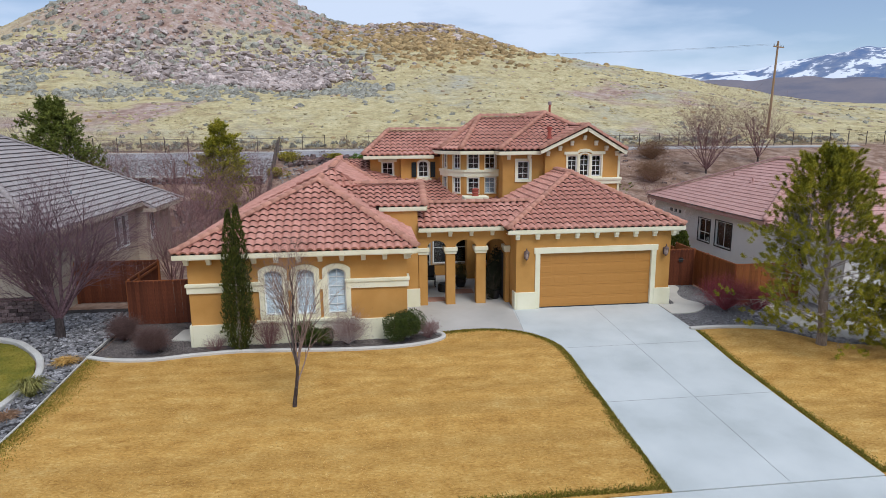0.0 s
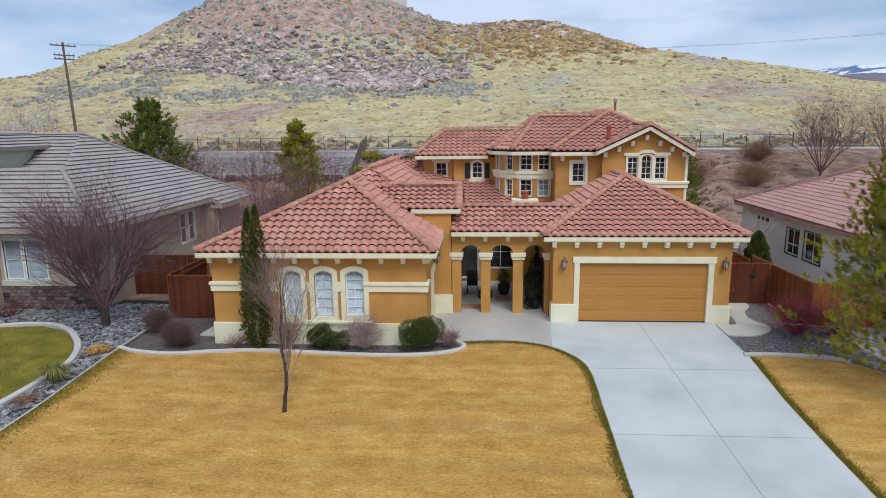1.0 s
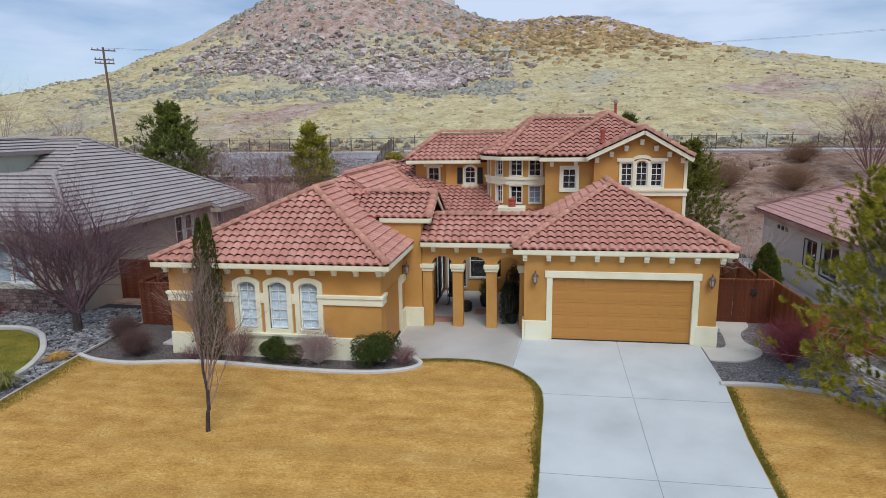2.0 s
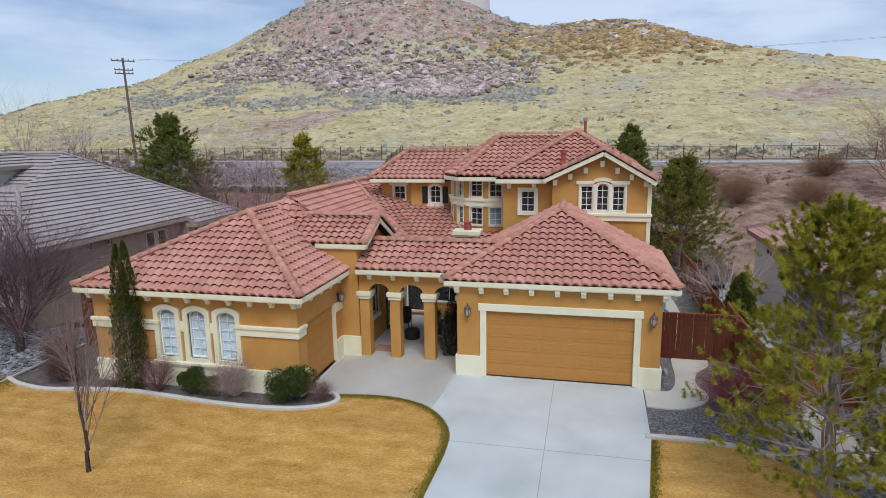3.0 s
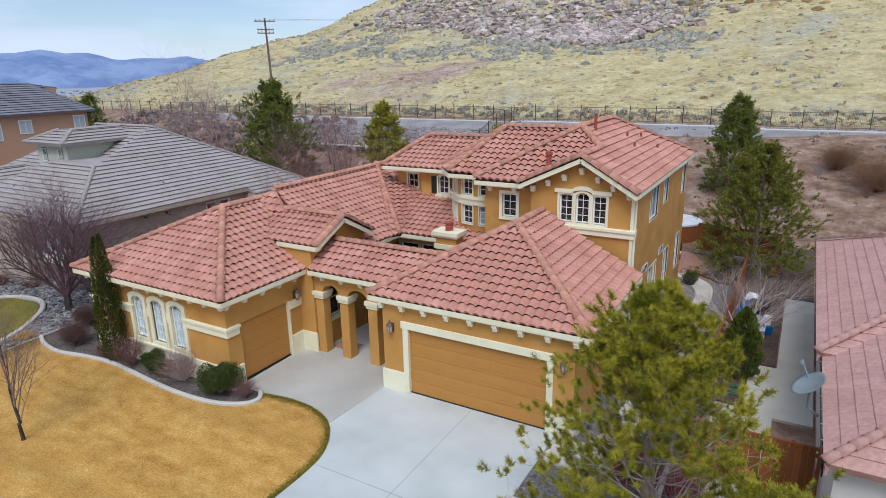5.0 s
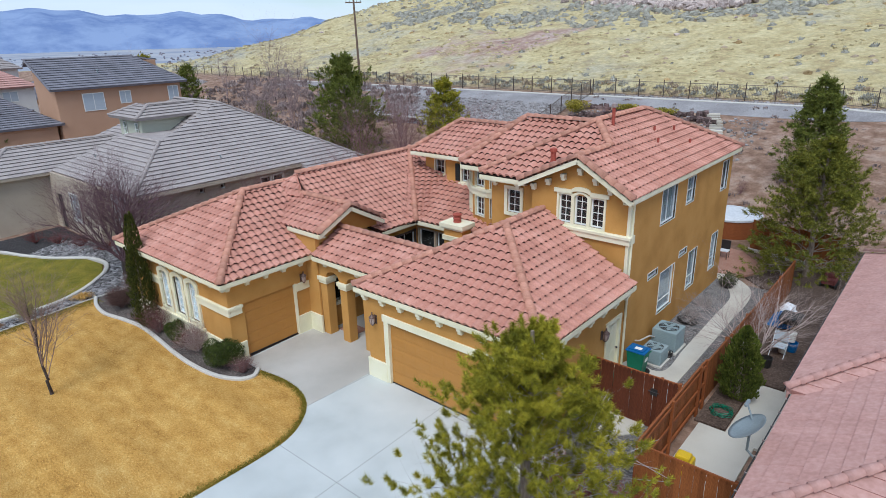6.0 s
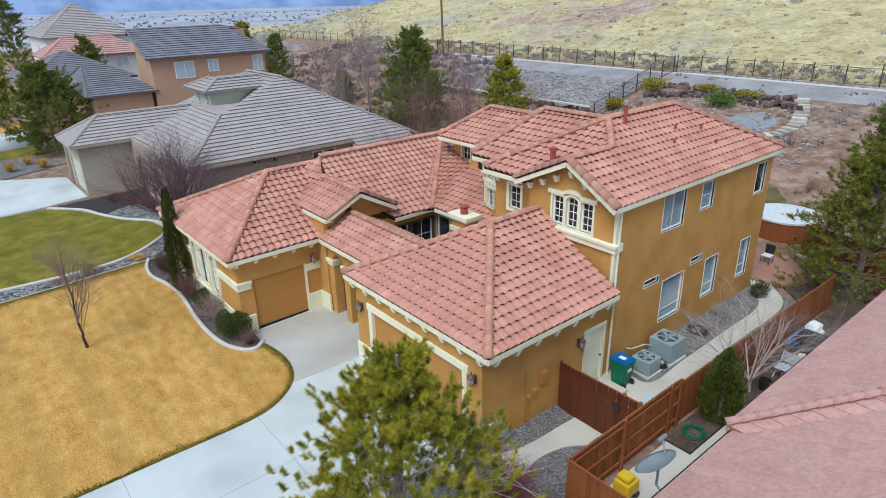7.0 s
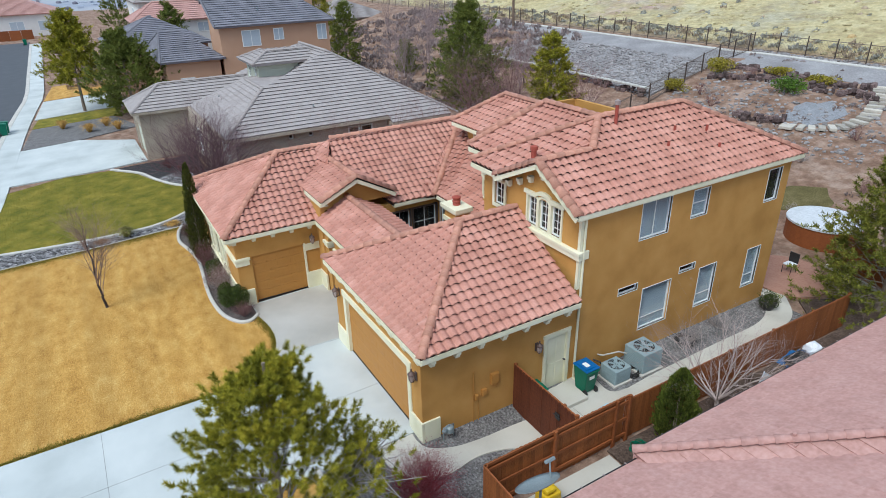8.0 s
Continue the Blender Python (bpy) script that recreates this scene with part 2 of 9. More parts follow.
STEEL = material("grey_painted_steel", [(0.20, 0.24, 0.25), (0.28, 0.32, 0.33)], 3, 0.5, 0.1, 30, metal=0.2)
GREENBIN = material("green_plastic", [(0.005, 0.115, 0.062), (0.012, 0.165, 0.095)], 3, 0.45, 0.05)
BLUEBIN = material("blue_plastic", [(0.006, 0.10, 0.30), (0.012, 0.14, 0.38)], 3, 0.45, 0.05)
YELLOW = material("yellow_plastic", [(0.65, 0.42, 0.01), (0.75, 0.50, 0.02)], 3, 0.45, 0.05)
BRONZE = material("weathered_bronze", [(0.10, 0.065, 0.055), (0.17, 0.12, 0.105)], 6, 0.5, 0.15, 40, metal=0.3)
LANTERNGLASS = material("amber_seeded_glass", [(0.34, 0.25, 0.22), (0.50, 0.40, 0.36)], 5, 0.25, 0.2, 40)
GALV = material("weathered_flue_metal", [(0.30, 0.24, 0.22), (0.42, 0.36, 0.34)], 3, 0.6, 0.1, metal=0.3)
TERRACOTTA = material("red_flue", [(0.30, 0.06, 0.04), (0.40, 0.10, 0.07)], 3, 0.7, 0.1)
# near-black: the shade of unlit rooms and hollows put into a colour
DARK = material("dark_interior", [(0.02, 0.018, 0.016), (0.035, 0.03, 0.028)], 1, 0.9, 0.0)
PALEBLIND = material("pale_blue_blinds", [(0.62, 0.69, 0.76), (0.74, 0.79, 0.84)], 1.5, 0.85, 0.2, 20, stretch=(0.3, 0.3, 9), dist=0.01)
ACPAINT = material("grey_blue_enamel", [(0.25, 0.33, 0.35), (0.34, 0.43, 0.45)], 3, 0.5, 0.1, 30, metal=0.1)
COVER = material("weathered_tarp", [(0.50, 0.52, 0.54), (0.68, 0.70, 0.72)], 1.5, 0.7, 0.4, 8, dist=0.05)
MAUVETWIG = material("mauve_twigs", [(0.20, 0.135, 0.13), (0.31, 0.225, 0.215), (0.42, 0.33, 0.315)], 1.3, 0.9, 0.2, 14, per=0.2)
BALLTWIG = material("brown_shrub_twigs", [(0.085, 0.05, 0.043), (0.155, 0.092, 0.08), (0.25, 0.16, 0.14)], 1.3, 0.9, 0.2, 14, per=0.2)
PLUMTWIG = material("dark_plum_twigs", [(0.075, 0.042, 0.048), (0.15, 0.088, 0.098), (0.25, 0.16, 0.17)], 1.3, 0.9, 0.2, 14, per=0.2)
CURTAIN = material("pale_blinds", [(0.42, 0.47, 0.52), (0.52, 0.57, 0.61)], 1.5, 0.85, 0.2, 20, stretch=(0.3, 0.3, 9), dist=0.01)
BLUEBOARD = material("pale_blue_plastic", [(0.40, 0.53, 0.58), (0.48, 0.60, 0.64)], 2, 0.5, 0.05)
SHUTTER = material("black_green_shutter", [(0.012, 0.018, 0.018), (0.022, 0.03, 0.03)], 4, 0.5, 0.1)
SNOW = material("snow", [(0.75, 0.78, 0.82), (0.85, 0.87, 0.9)], 1, 0.7, 0.3, 12)
FLAG = material("flagstone", [(0.40, 0.36, 0.30), (0.54, 0.50, 0.43)], 1.5, 0.9, 0.4, 16, per=0.25)
BRICKPAVE = material("red_pavers", [(0.34, 0.17, 0.12), (0.44, 0.25, 0.18)], 2, 0.9, 0.3, 12)
STONEWALL = material("ledge_stone", [(0.065, 0.045, 0.042), (0.13, 0.088, 0.082), (0.22, 0.165, 0.15)], 3, 0.9, 0.4, 18, per=0.55)


def glass_material():
    m = bpy.data.materials.new("window_glass")
    m.use_nodes = True
    n, l = links_of(m)
    b = n["Principled BSDF"]
    b.inputs["Base Color"].default_value = (0.75, 0.82, 0.85, 1)
    b.inputs["Roughness"].default_value = 0.03
    b.inputs["Transmission Weight"].default_value = 1.0
    b.inputs["IOR"].default_value = 1.45
    return m


GLASS = glass_material()


def hill_material():
    """Dry grass with grey sage patches, a bare scree apron near the top and brown earth near the gardens."""
    m = bpy.data.materials.new("hillside")
    m.use_nodes = True
    n, l = links_of(m)
    b = n["Principled BSDF"]
    b.inputs["Roughness"].default_value = 0.95
    b.inputs["Specular IOR Level"].default_value = 0.1
    tc = n.new("ShaderNodeTexCoord")

    def noise_at(scale, detail, rough=0.6):
        t = n.new("ShaderNodeTexNoise")
        t.inputs["Scale"].default_value = scale
        t.inputs["Detail"].default_value = detail
        t.inputs["Roughness"].default_value = rough
        l.new(tc.outputs["Object"], t.inputs["Vector"])
        return t.outputs["Fac"]

    def ramp_of(src, stops):
        r = n.new("ShaderNodeValToRGB")
        e = r.color_ramp.elements
        while len(e) < len(stops):
            e.new(0.5)
        for i, (p, c) in enumerate(stops):
            e[i].position = p
            e[i].color = (*c, 1) if len(c) == 3 else c
        l.new(src, r.inputs[0])
        return r.outputs[0]

    def mixed(f, a, c):
        x = n.new("ShaderNodeMix")
        x.data_type = "RGBA"
        l.new(f, x.inputs[0])
        l.new(a, x.inputs[6])
        l.new(c, x.inputs[7])
        return x.outputs[2]

    grass = ramp_of(noise_at(0.35, 8, 0.75), [(0.34, (0.37, 0.285, 0.155)), (0.47, (0.50, 0.418, 0.222)), (0.62, (0.605, 0.53, 0.31))])
    sage = ramp_of(noise_at(0.9, 6, 0.75), [(0.36, (0.26, 0.245, 0.195)), (0.5, (0.38, 0.365, 0.30)), (0.62, (0.49, 0.47, 0.39))])
    patch = ramp_of(noise_at(0.045, 7, 0.68), [(0.51, (0, 0, 0)), (0.64, (0.8, 0.8, 0.8))])
    veg = mixed(patch, grass, sage)
    red = ramp_of(noise_at(0.5, 6, 0.7), [(0.38, (0.31, 0.20, 0.155)), (0.5, (0.42, 0.30, 0.245)), (0.62, (0.50, 0.40, 0.345))])
    redpatch = ramp_of(noise_at(0.03, 5, 0.6), [(0.60, (0, 0, 0)), (0.66, (1, 1, 1))])
    veg = mixed(redpatch, veg, red)
    # earth of the garden slopes and the scree of the summit, by place
    sep = n.new("ShaderNodeSeparateXYZ")
    l.new(tc.outputs["Object"], sep.inputs[0])

    def band(src, lo, hi):
        r = n.new("ShaderNodeMapRange")
        r.inputs[1].default_value = lo
        r.inputs[2].default_value = hi
        l.new(src, r.inputs[0])
        return r.outputs[0]

    def times(a, c, op="MULTIPLY"):
        x = n.new("ShaderNodeMath")
        x.operation = op
        x.use_clamp = True
        l.new(a, x.inputs[0])
        l.new(c, x.inputs[1])
        return x.outputs[0]

    earth = ramp_of(noise_at(0.8, 6, 0.7), [(0.36, (0.20, 0.12, 0.082)), (0.5, (0.30, 0.195, 0.14)), (0.62, (0.40, 0.29, 0.225))])
    near = band(sep.outputs["Y"], 73.5, 71.5)
    wobble = n.new("ShaderNodeMath")
    wobble.operation = "MULTIPLY_ADD"
    wobble.inputs[1].default_value = 30.0
    l.new(noise_at(0.04, 5, 0.6), wobble.inputs[0])
    l.new(sep.outputs["Z"], wobble.inputs[2])
    top = band(wobble.outputs[0], 40.0, 44.0)
    left = band(sep.outputs["X"], 22.0, 2.0)
    left2 = band(sep.outputs["X"], -85.0, -65.0)
    scree = times(times(top, left), left2)
    col = mixed(scree, veg, red)
    col = mixed(near, col, earth)
    fleck = n.new("ShaderNodeMapRange")
    fleck.inputs[1].default_value, fleck.inputs[2].default_value = 0.32, 0.68
    fleck.inputs[3].default_value, fleck.inputs[4].default_value = 0.74, 1.20
    l.new(noise_at(1.7, 5, 0.75), fleck.inputs[0])
    hv = n.new("ShaderNodeHueSaturation")
    l.new(fleck.outputs[0], hv.inputs["Value"])
    l.new(col, hv.inputs["Color"])
    l.new(hv.outputs[0], b.inputs["Base Color"])
    bp = n.new("ShaderNodeBump")
    bp.inputs["Strength"].default_value = 0.7
    bp.inputs["Distance"].default_value = 0.5
    l.new(noise_at(0.9, 8, 0.7), bp.inputs["Height"])
    l.new(bp.outputs[0], b.inputs["Normal"])
    return m



def mown(m, amount):
    """Faint mowing stripes: long soft bands across a lawn."""
    n, l = links_of(m)
    b = n["Principled BSDF"]
    src = b.inputs["Base Color"].links[0].from_socket
    tc = n.new("ShaderNodeTexCoord")
    mp = n.new("ShaderNodeMapping")
    mp.inputs["Scale"].default_value = (0.06, 1.3, 1)
    mp.inputs["Rotation"].default_value = (0, 0, radians(-7))
    l.new(tc.outputs["Object"], mp.inputs["Vector"])
    t = n.new("ShaderNodeTexNoise")
    t.inputs["Scale"].default_value = 1.0
    t.inputs["Detail"].default_value = 2
    l.new(mp.outputs[0], t.inputs["Vector"])
    r = n.new("ShaderNodeMapRange")
    r.inputs[1].default_value, r.inputs[2].default_value = 0.35, 0.65
    r.inputs[3].default_value, r.inputs[4].default_value = 1 - amount, 1 + amount
    l.new(t.outputs["Fac"], r.inputs[0])
    h = n.new("ShaderNodeHueSaturation")
    l.new(r.outputs[0], h.inputs["Value"])
    l.new(src, h.inputs["Color"])
    l.new(h.outputs[0], b.inputs["Base Color"])


mown(LAWN, 0.09)
HILL = hill_material()


# Surface colours for the far distance; the air's haze is mixed into them.
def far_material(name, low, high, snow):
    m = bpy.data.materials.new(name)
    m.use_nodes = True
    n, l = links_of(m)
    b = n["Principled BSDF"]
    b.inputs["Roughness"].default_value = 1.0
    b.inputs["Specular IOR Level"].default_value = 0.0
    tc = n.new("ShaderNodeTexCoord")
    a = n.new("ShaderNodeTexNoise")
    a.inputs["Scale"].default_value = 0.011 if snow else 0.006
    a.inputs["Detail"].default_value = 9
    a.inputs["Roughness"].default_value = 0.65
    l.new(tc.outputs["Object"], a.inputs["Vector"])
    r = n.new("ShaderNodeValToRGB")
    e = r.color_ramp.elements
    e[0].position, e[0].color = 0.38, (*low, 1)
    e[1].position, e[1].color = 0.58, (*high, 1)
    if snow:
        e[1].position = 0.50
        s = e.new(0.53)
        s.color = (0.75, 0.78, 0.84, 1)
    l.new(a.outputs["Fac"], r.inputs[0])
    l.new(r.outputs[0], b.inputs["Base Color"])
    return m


# ---- building helpers ----
class Geo:
    """Gathers vertices and faces of one mesh."""

    def __init__(self):
        self.v, self.f = [], []

    def add(self, vs, fs):
        k = len(self.v)
        self.v += [tuple(p) for p in vs]
        self.f += [tuple(i + k for i in q) for q in fs]
        return self

    def box(self, x0, x1, y0, y1, z0, z1):
        return self.add([(x0, y0, z0), (x1, y0, z0), (x1, y1, z0), (x0, y1, z0), (x0, y0, z1), (x1, y0, z1), (x1, y1, z1), (x0, y1, z1)],
                        [(0, 3, 2, 1), (4, 5, 6, 7), (0, 1, 5, 4), (1, 2, 6, 5), (2, 3, 7, 6), (3, 0, 4, 7)])

    def mbox(self, m, x0, x1, y0, y1, z0, z1):
        g = Geo().box(x0, x1, y0, y1, z0, z1)
        return self.add([m @ Vector(p) for p in g.v], g.f)

    def beam(self, a, b, w, h):
        """A straight bar from a to b, w wide and h high."""
        a, b = Vector(a), Vector(b)
        d = (b - a).normalized()
        s = d.cross(Vector((0, 0, 1)))
        s = Vector((1, 0, 0)) if s.length < 1e-4 else s.normalized()
        u = s.cross(d)
        q = [s * (w / 2) + u * (h / 2), -s * (w / 2) + u * (h / 2), -s * (w / 2) - u * (h / 2), s * (w / 2) - u * (h / 2)]
        return self.add([a + o for o in q] + [b + o for o in q], [(0, 1, 2, 3), (7, 6, 5, 4), (0, 4, 5, 1), (1, 5, 6, 2), (2, 6, 7, 3), (3, 7, 4, 0)])

    def prism(self, poly, z0, z1):
        k = len(poly)
        vs = [(x, y, z0) for x, y in poly] + [(x, y, z1) for x, y in poly]
        return self.add(vs, [tuple(reversed(range(k))), tuple(range(k, 2 * k))] + [(i, (i + 1) % k, k + (i + 1) % k, k + i) for i in range(k)])

    def slab(self, m, poly, d):
        """A flat outline in m's x and z, pushed d along m's y."""
        k = len(poly)
        vs = [m @ Vector((x, 0, z)) for x, z in poly] + [m @ Vector((x, d, z)) for x, z in poly]
        return self.add(vs, [tuple(range(k)), tuple(reversed(range(k, 2 * k)))] + [(i, k + i, k + (i + 1) % k, (i + 1) % k) for i in range(k)])

    def tube(self, pts, rad, n=6, caps=True):
        pts = [Vector(p) for p in pts]
        k0 = len(self.v)
        rad = rad if isinstance(rad, (list, tuple)) else [rad] * len(pts)
        for i, p in enumerate(pts):
            d = (pts[min(i + 1, len(pts) - 1)] - pts[max(i - 1, 0)]).normalized()
            s = d.cross(Vector((0.13, 0.21, 0.97)))
            s = Vector((1, 0, 0)) if s.length < 1e-3 else s.normalized()
            u = s.cross(d)
            for j in range(n):
                a = 2 * math.pi * j / n
                self.v.append(tuple(p + (s * math.cos(a) + u * math.sin(a)) * rad[i]))
        for i in range(len(pts) - 1):
            for j in range(n):
                a, b = k0 + i * n + j, k0 + i * n + (j + 1) % n
                self.f.append((a, b, b + n, a + n))
        if caps:
            self.f.append(tuple(k0 + j for j in reversed(range(n))))
            self.f.append(tuple(k0 + (len(pts) - 1) * n + j for j in range(n)))
        return self

    def lathe(self, m, prof, n=14):
        k0 = len(self.v)
        for r, z in prof:
            for j in range(n):
                a = 2 * math.pi * j / n
                self.v.append(tuple(m @ Vector((r * math.cos(a), r * math.sin(a), z))))
        for i in range(len(prof) - 1):
            for j in range(n):
                a, b = k0 + i * n + j, k0 + i * n + (j + 1) % n
                self.f.append((a, b, b + n, a + n))
        self.f.append(tuple(k0 + j for j in reversed(range(n))))
        self.f.append(tuple(k0 + (len(prof) - 1) * n + j for j in range(n)))
        return self

    def mesh(self, name, mat, smooth=False, bevel=0.0):
        me = bpy.data.meshes.new(name)
        me.from_pydata(self.v, [], self.f)
        if bevel:
            bm = bmesh.new()
            bm.from_mesh(me)
            bmesh.ops.bevel(bm, geom=[e for e in bm.edges if len(e.link_faces) == 2 and e.calc_face_angle(0) > 0.5], offset=bevel, segments=2, affect="EDGES", profile=0.5, clamp_overlap=True)
            bm.to_mesh(me)
            bm.free()
        if smooth:
            me.polygons.foreach_set("use_smooth", [True] * len(me.polygons))
        me.materials.append(mat)
        me.update()
        return me


def part(name, geo, mat, parent=None, label="", smooth=False, bevel=0.0, kind=""):
    """Links a mesh, given in the world's metres, as one object under its thing or part."""
    ob = new(name, geo.mesh(name, mat, smooth, bevel) if isinstance(geo, Geo) else geo)
    if parent:
        ob.parent = parent
        ob.matrix_parent_inverse = where(parent).inverted()
    return tagged(ob, label, kind=kind)


def where(ob):
    m = ob.matrix_basis.copy()
    while ob.parent:
        m = ob.parent.matrix_basis @ ob.matrix_parent_inverse @ m
        ob = ob.parent
    return m


def thing(name, x, y, z, label, category, group="", kind=""):
    ob = new(name)
    ob.matrix_basis = pose(x, y, z)
    ob.empty_display_size = 0.2
    return tagged(ob, label, category, group, kind)


def piece(name, mesh, m, parent):
    """One more object on a shared mesh, at the pose m in the world."""
    ob = new(name, mesh)
    ob.parent = parent
    ob.matrix_parent_inverse = where(parent).inverted()
    ob.matrix_basis = m
    return ob


def smooth01(a, b, x):
    t = min(1.0, max(0.0, (x - a) / (b - a)))
    return t * t * (3 - 2 * t)


# ---- ground ----
def hill_z(x, y):
    """Height of the open land behind the gardens."""
    rise = 0.235 * (y - 72) if y < 150 else 18.33 + 4.0 * smooth01(150, 195, y) - 16 * smooth01(200, 320, y)
    side = smooth01(-142, -88, x) * (1 - 0.62 * smooth01(35, 130, x))
    r = ((x + 45) / (42 if x < -45 else 37)) ** 2 + ((y - 178) / 38) ** 2
    peak = 19.0 * math.exp(-(r ** 1.5))
    shoulder = 9.2 * math.exp(-(((x - 16) / 22) ** 2) - (((y - 168) / 20) ** 2))
    bumps = 1.0 * noise.noise((x / 26, y / 26, 0.3)) + 0.6 * noise.noise((x / 9, y / 9, 1.7)) + 0.25 * noise.noise((x / 3.5, y / 3.5, 4.1))
    return 5.3 + rise * side + peak + shoulder + bumps * smooth01(72, 95, y)


def ground_z(x, y):
    front = -0.024 * (25 - max(y, 10.2)) if y < 25 else 0.0
    flat = front - 0.16 * smooth01(13.0, 13.8, x) * smooth01(24.0, 26.0, y) - 0.02
    if x < -8:
        flat += 0.05 * smooth01(-8, -12, x)
    back = 5.3 * smooth01(44, 74, y) if x > -9 else 5.3 * smooth01(40, 76, y)
    z = flat + back if y < 72 else hill_z(x, y)
    far = smooth01(-75, -420, x)
    return z * (1 - far) - 38 * far * smooth01(-90, -700, x) if x < -75 else z


def steps_to(a, b, n, grow=1.0):
    w = [grow ** i for i in range(n)]
    s = sum(w)
    out, c = [], a
    for q in w:
        c += (b - a) * q / s
        out.append(c)
    return out


gx = list(reversed(steps_to(-110, -3600, 22, 1.22))) + [-110] + steps_to(-110, 110, 110) + steps_to(110, 2600, 18, 1.25)
gy = list(reversed(steps_to(-30, -900, 10, 1.4))) + [-30] + steps_to(-30, 9, 14) + steps_to(9, 230, 130) + steps_to(230, 3900, 20, 1.25)
gg = Geo()
for yy in gy:
    for xx in gx:
        low = 0.07 if (-60 < xx < 40 and 9 < yy < 46) else 0.15 if (-122 < xx < 62 and -3 < yy < 17) else 0.0
        gg.v.append((xx, yy, ground_z(xx, yy) - low))
nx = len(gx)
for j in range(len(gy) - 1):
    for i in range(nx - 1):
        gg.f.append((j * nx + i, j * nx + i + 1, (j + 1) * nx + i + 1, (j + 1) * nx + i))
tagged(part("ground", gg, HILL, smooth=True), "dry grassy hillside and bare earth with sage", "ground", kind="structure")


def sheet(name, poly, mat, lift, label, category, cell=0.8, under=0.25):
    """A flat-lying area with thickness that follows the ground; poly is its outline."""
    bm = bmesh.new()
    bm.faces.new([bm.verts.new((x, y, 0)) for x, y in poly])
    xs, ys = [p[0] for p in poly], [p[1] for p in poly]
    for axis, lo, hi in ((0, min(xs), max(xs)), (1, min(ys), max(ys))):
        c = lo + cell
        while c < hi:
            no = (1, 0, 0) if axis == 0 else (0, 1, 0)
            co = (c, 0, 0) if axis == 0 else (0, c, 0)
            bmesh.ops.bisect_plane(bm, geom=bm.verts[:] + bm.edges[:] + bm.faces[:], plane_co=co, plane_no=no)
            c += cell
    for v in bm.verts:
        v.co.z = ground_z(v.co.x, v.co.y) + lift
    ext = bmesh.ops.extrude_face_region(bm, geom=bm.faces[:])
    for v in ext["geom"]:
        if isinstance(v, bmesh.types.BMVert):
            v.co.z -= under
    bmesh.ops.recalc_face_normals(bm, faces=bm.faces[:])
    me = bpy.data.meshes.new(name)
    bm.to_mesh(me)
    bm.free()
    me.materials.append(mat)
    return tagged(new(name, me), label, category, kind="structure")


def curve_pts(ctrl, n=10):
    """A smooth line through the points given."""
    out = []
    c = [ctrl[0]] + list(ctrl) + [ctrl[-1]]
    for i in range(1, len(c) - 2):
        for k in range(n):
            t = k / n
            p = [0.5 * ((2 * c[i][d]) + (-c[i - 1][d] + c[i + 1][d]) * t + (2 * c[i - 1][d] - 5 * c[i][d] + 4 * c[i + 1][d] - c[i + 2][d]) * t * t + (-c[i - 1][d] + 3 * c[i][d] - 3 * c[i + 1][d] + c[i + 2][d]) * t ** 3) for d in (0, 1)]
            out.append(tuple(p))
    out.append(tuple(ctrl[-1]))
    return out


def edging(line, label, w=0.16, h=0.10):
    """A mown-edge kerb of cast concrete along a curved line."""
    g = Geo()
    k = len(line)
    for i, (x, y) in enumerate(line):
        a, b = line[max(0, i - 1)], line[min(k - 1, i + 1)]
        d = Vector((b[0] - a[0], b[1] - a[1])).normalized()
        nx_, ny_ = -d.y, d.x
        z = ground_z(x, y)
        for o, dz in ((-w / 2, -0.1), (-w / 2, h * 0.7), (-w * 0.3, h), (w * 0.3, h), (w / 2, h * 0.7), (w / 2, -0.1)):
            g.v.append((x + nx_ * o, y + ny_ * o, z + dz))
    for i in range(k - 1):
        for j in range(5):
            a = i * 6 + j
            g.f.append((a, a + 1, a + 7, a + 6))
    g.f.append((5, 4, 3, 2, 1, 0))
    g.f.append(tuple((k - 1) * 6 + j for j in range(6)))
    return tagged(part("edging_kerb", g, KERB), label, "kerb", kind="structure")


BED_LINE = curve_pts([(-9.2, 21.6), (-8.3, 21.25), (-7.0, 21.1), (-5.6, 21.35), (-4.2, 21.5), (-2.6, 21.4), (-1.0, 21.25), (0.6, 21.2), (2.0, 21.35), (2.9, 21.75), (3.12, 22.2), (2.8, 22.6)], 8)
DRIVE_CURVE = curve_pts([(3.0, 22.6), (4.2, 22.75), (5.4, 22.6), (6.3, 22.1), (7.0, 21.1), (7.2, 20.0), (7.15, 18.0), (7.05, 15.0), (6.95, 11.9)], 8)
LEFT_EDGE = [(-9.2, 21.62), (-9.1, 20.0), (-9.02, 18.6), (-8.94, 17.3), (-8.92, 16.0), (-8.9, 11.9)]
lawn_poly = [(6.95, 11.9)] + list(reversed(DRIVE_CURVE))[1:] + list(reversed(BED_LINE))[1:] + LEFT_EDGE[1:]
sheet("lawn", lawn_poly, LAWN, 0.0, "straw-coloured dormant front lawn", "lawn", 0.7)
drive_poly = list(DRIVE_CURVE) + [(12.07, 11.9), (12.18, 15.3), (12.34, 18.3), (12.68, 21.5), (12.72, 25.0), (6.45, 25.0), (6.45, 31.4), (2.5, 31.4), (2.5, 26.0), (1.8, 26.0), (1.8, 22.6)]
sheet("driveway", drive_poly, CONCRETE, 0.012, "pale grey concrete driveway with saw-cut joints", "driveway", 0.9)
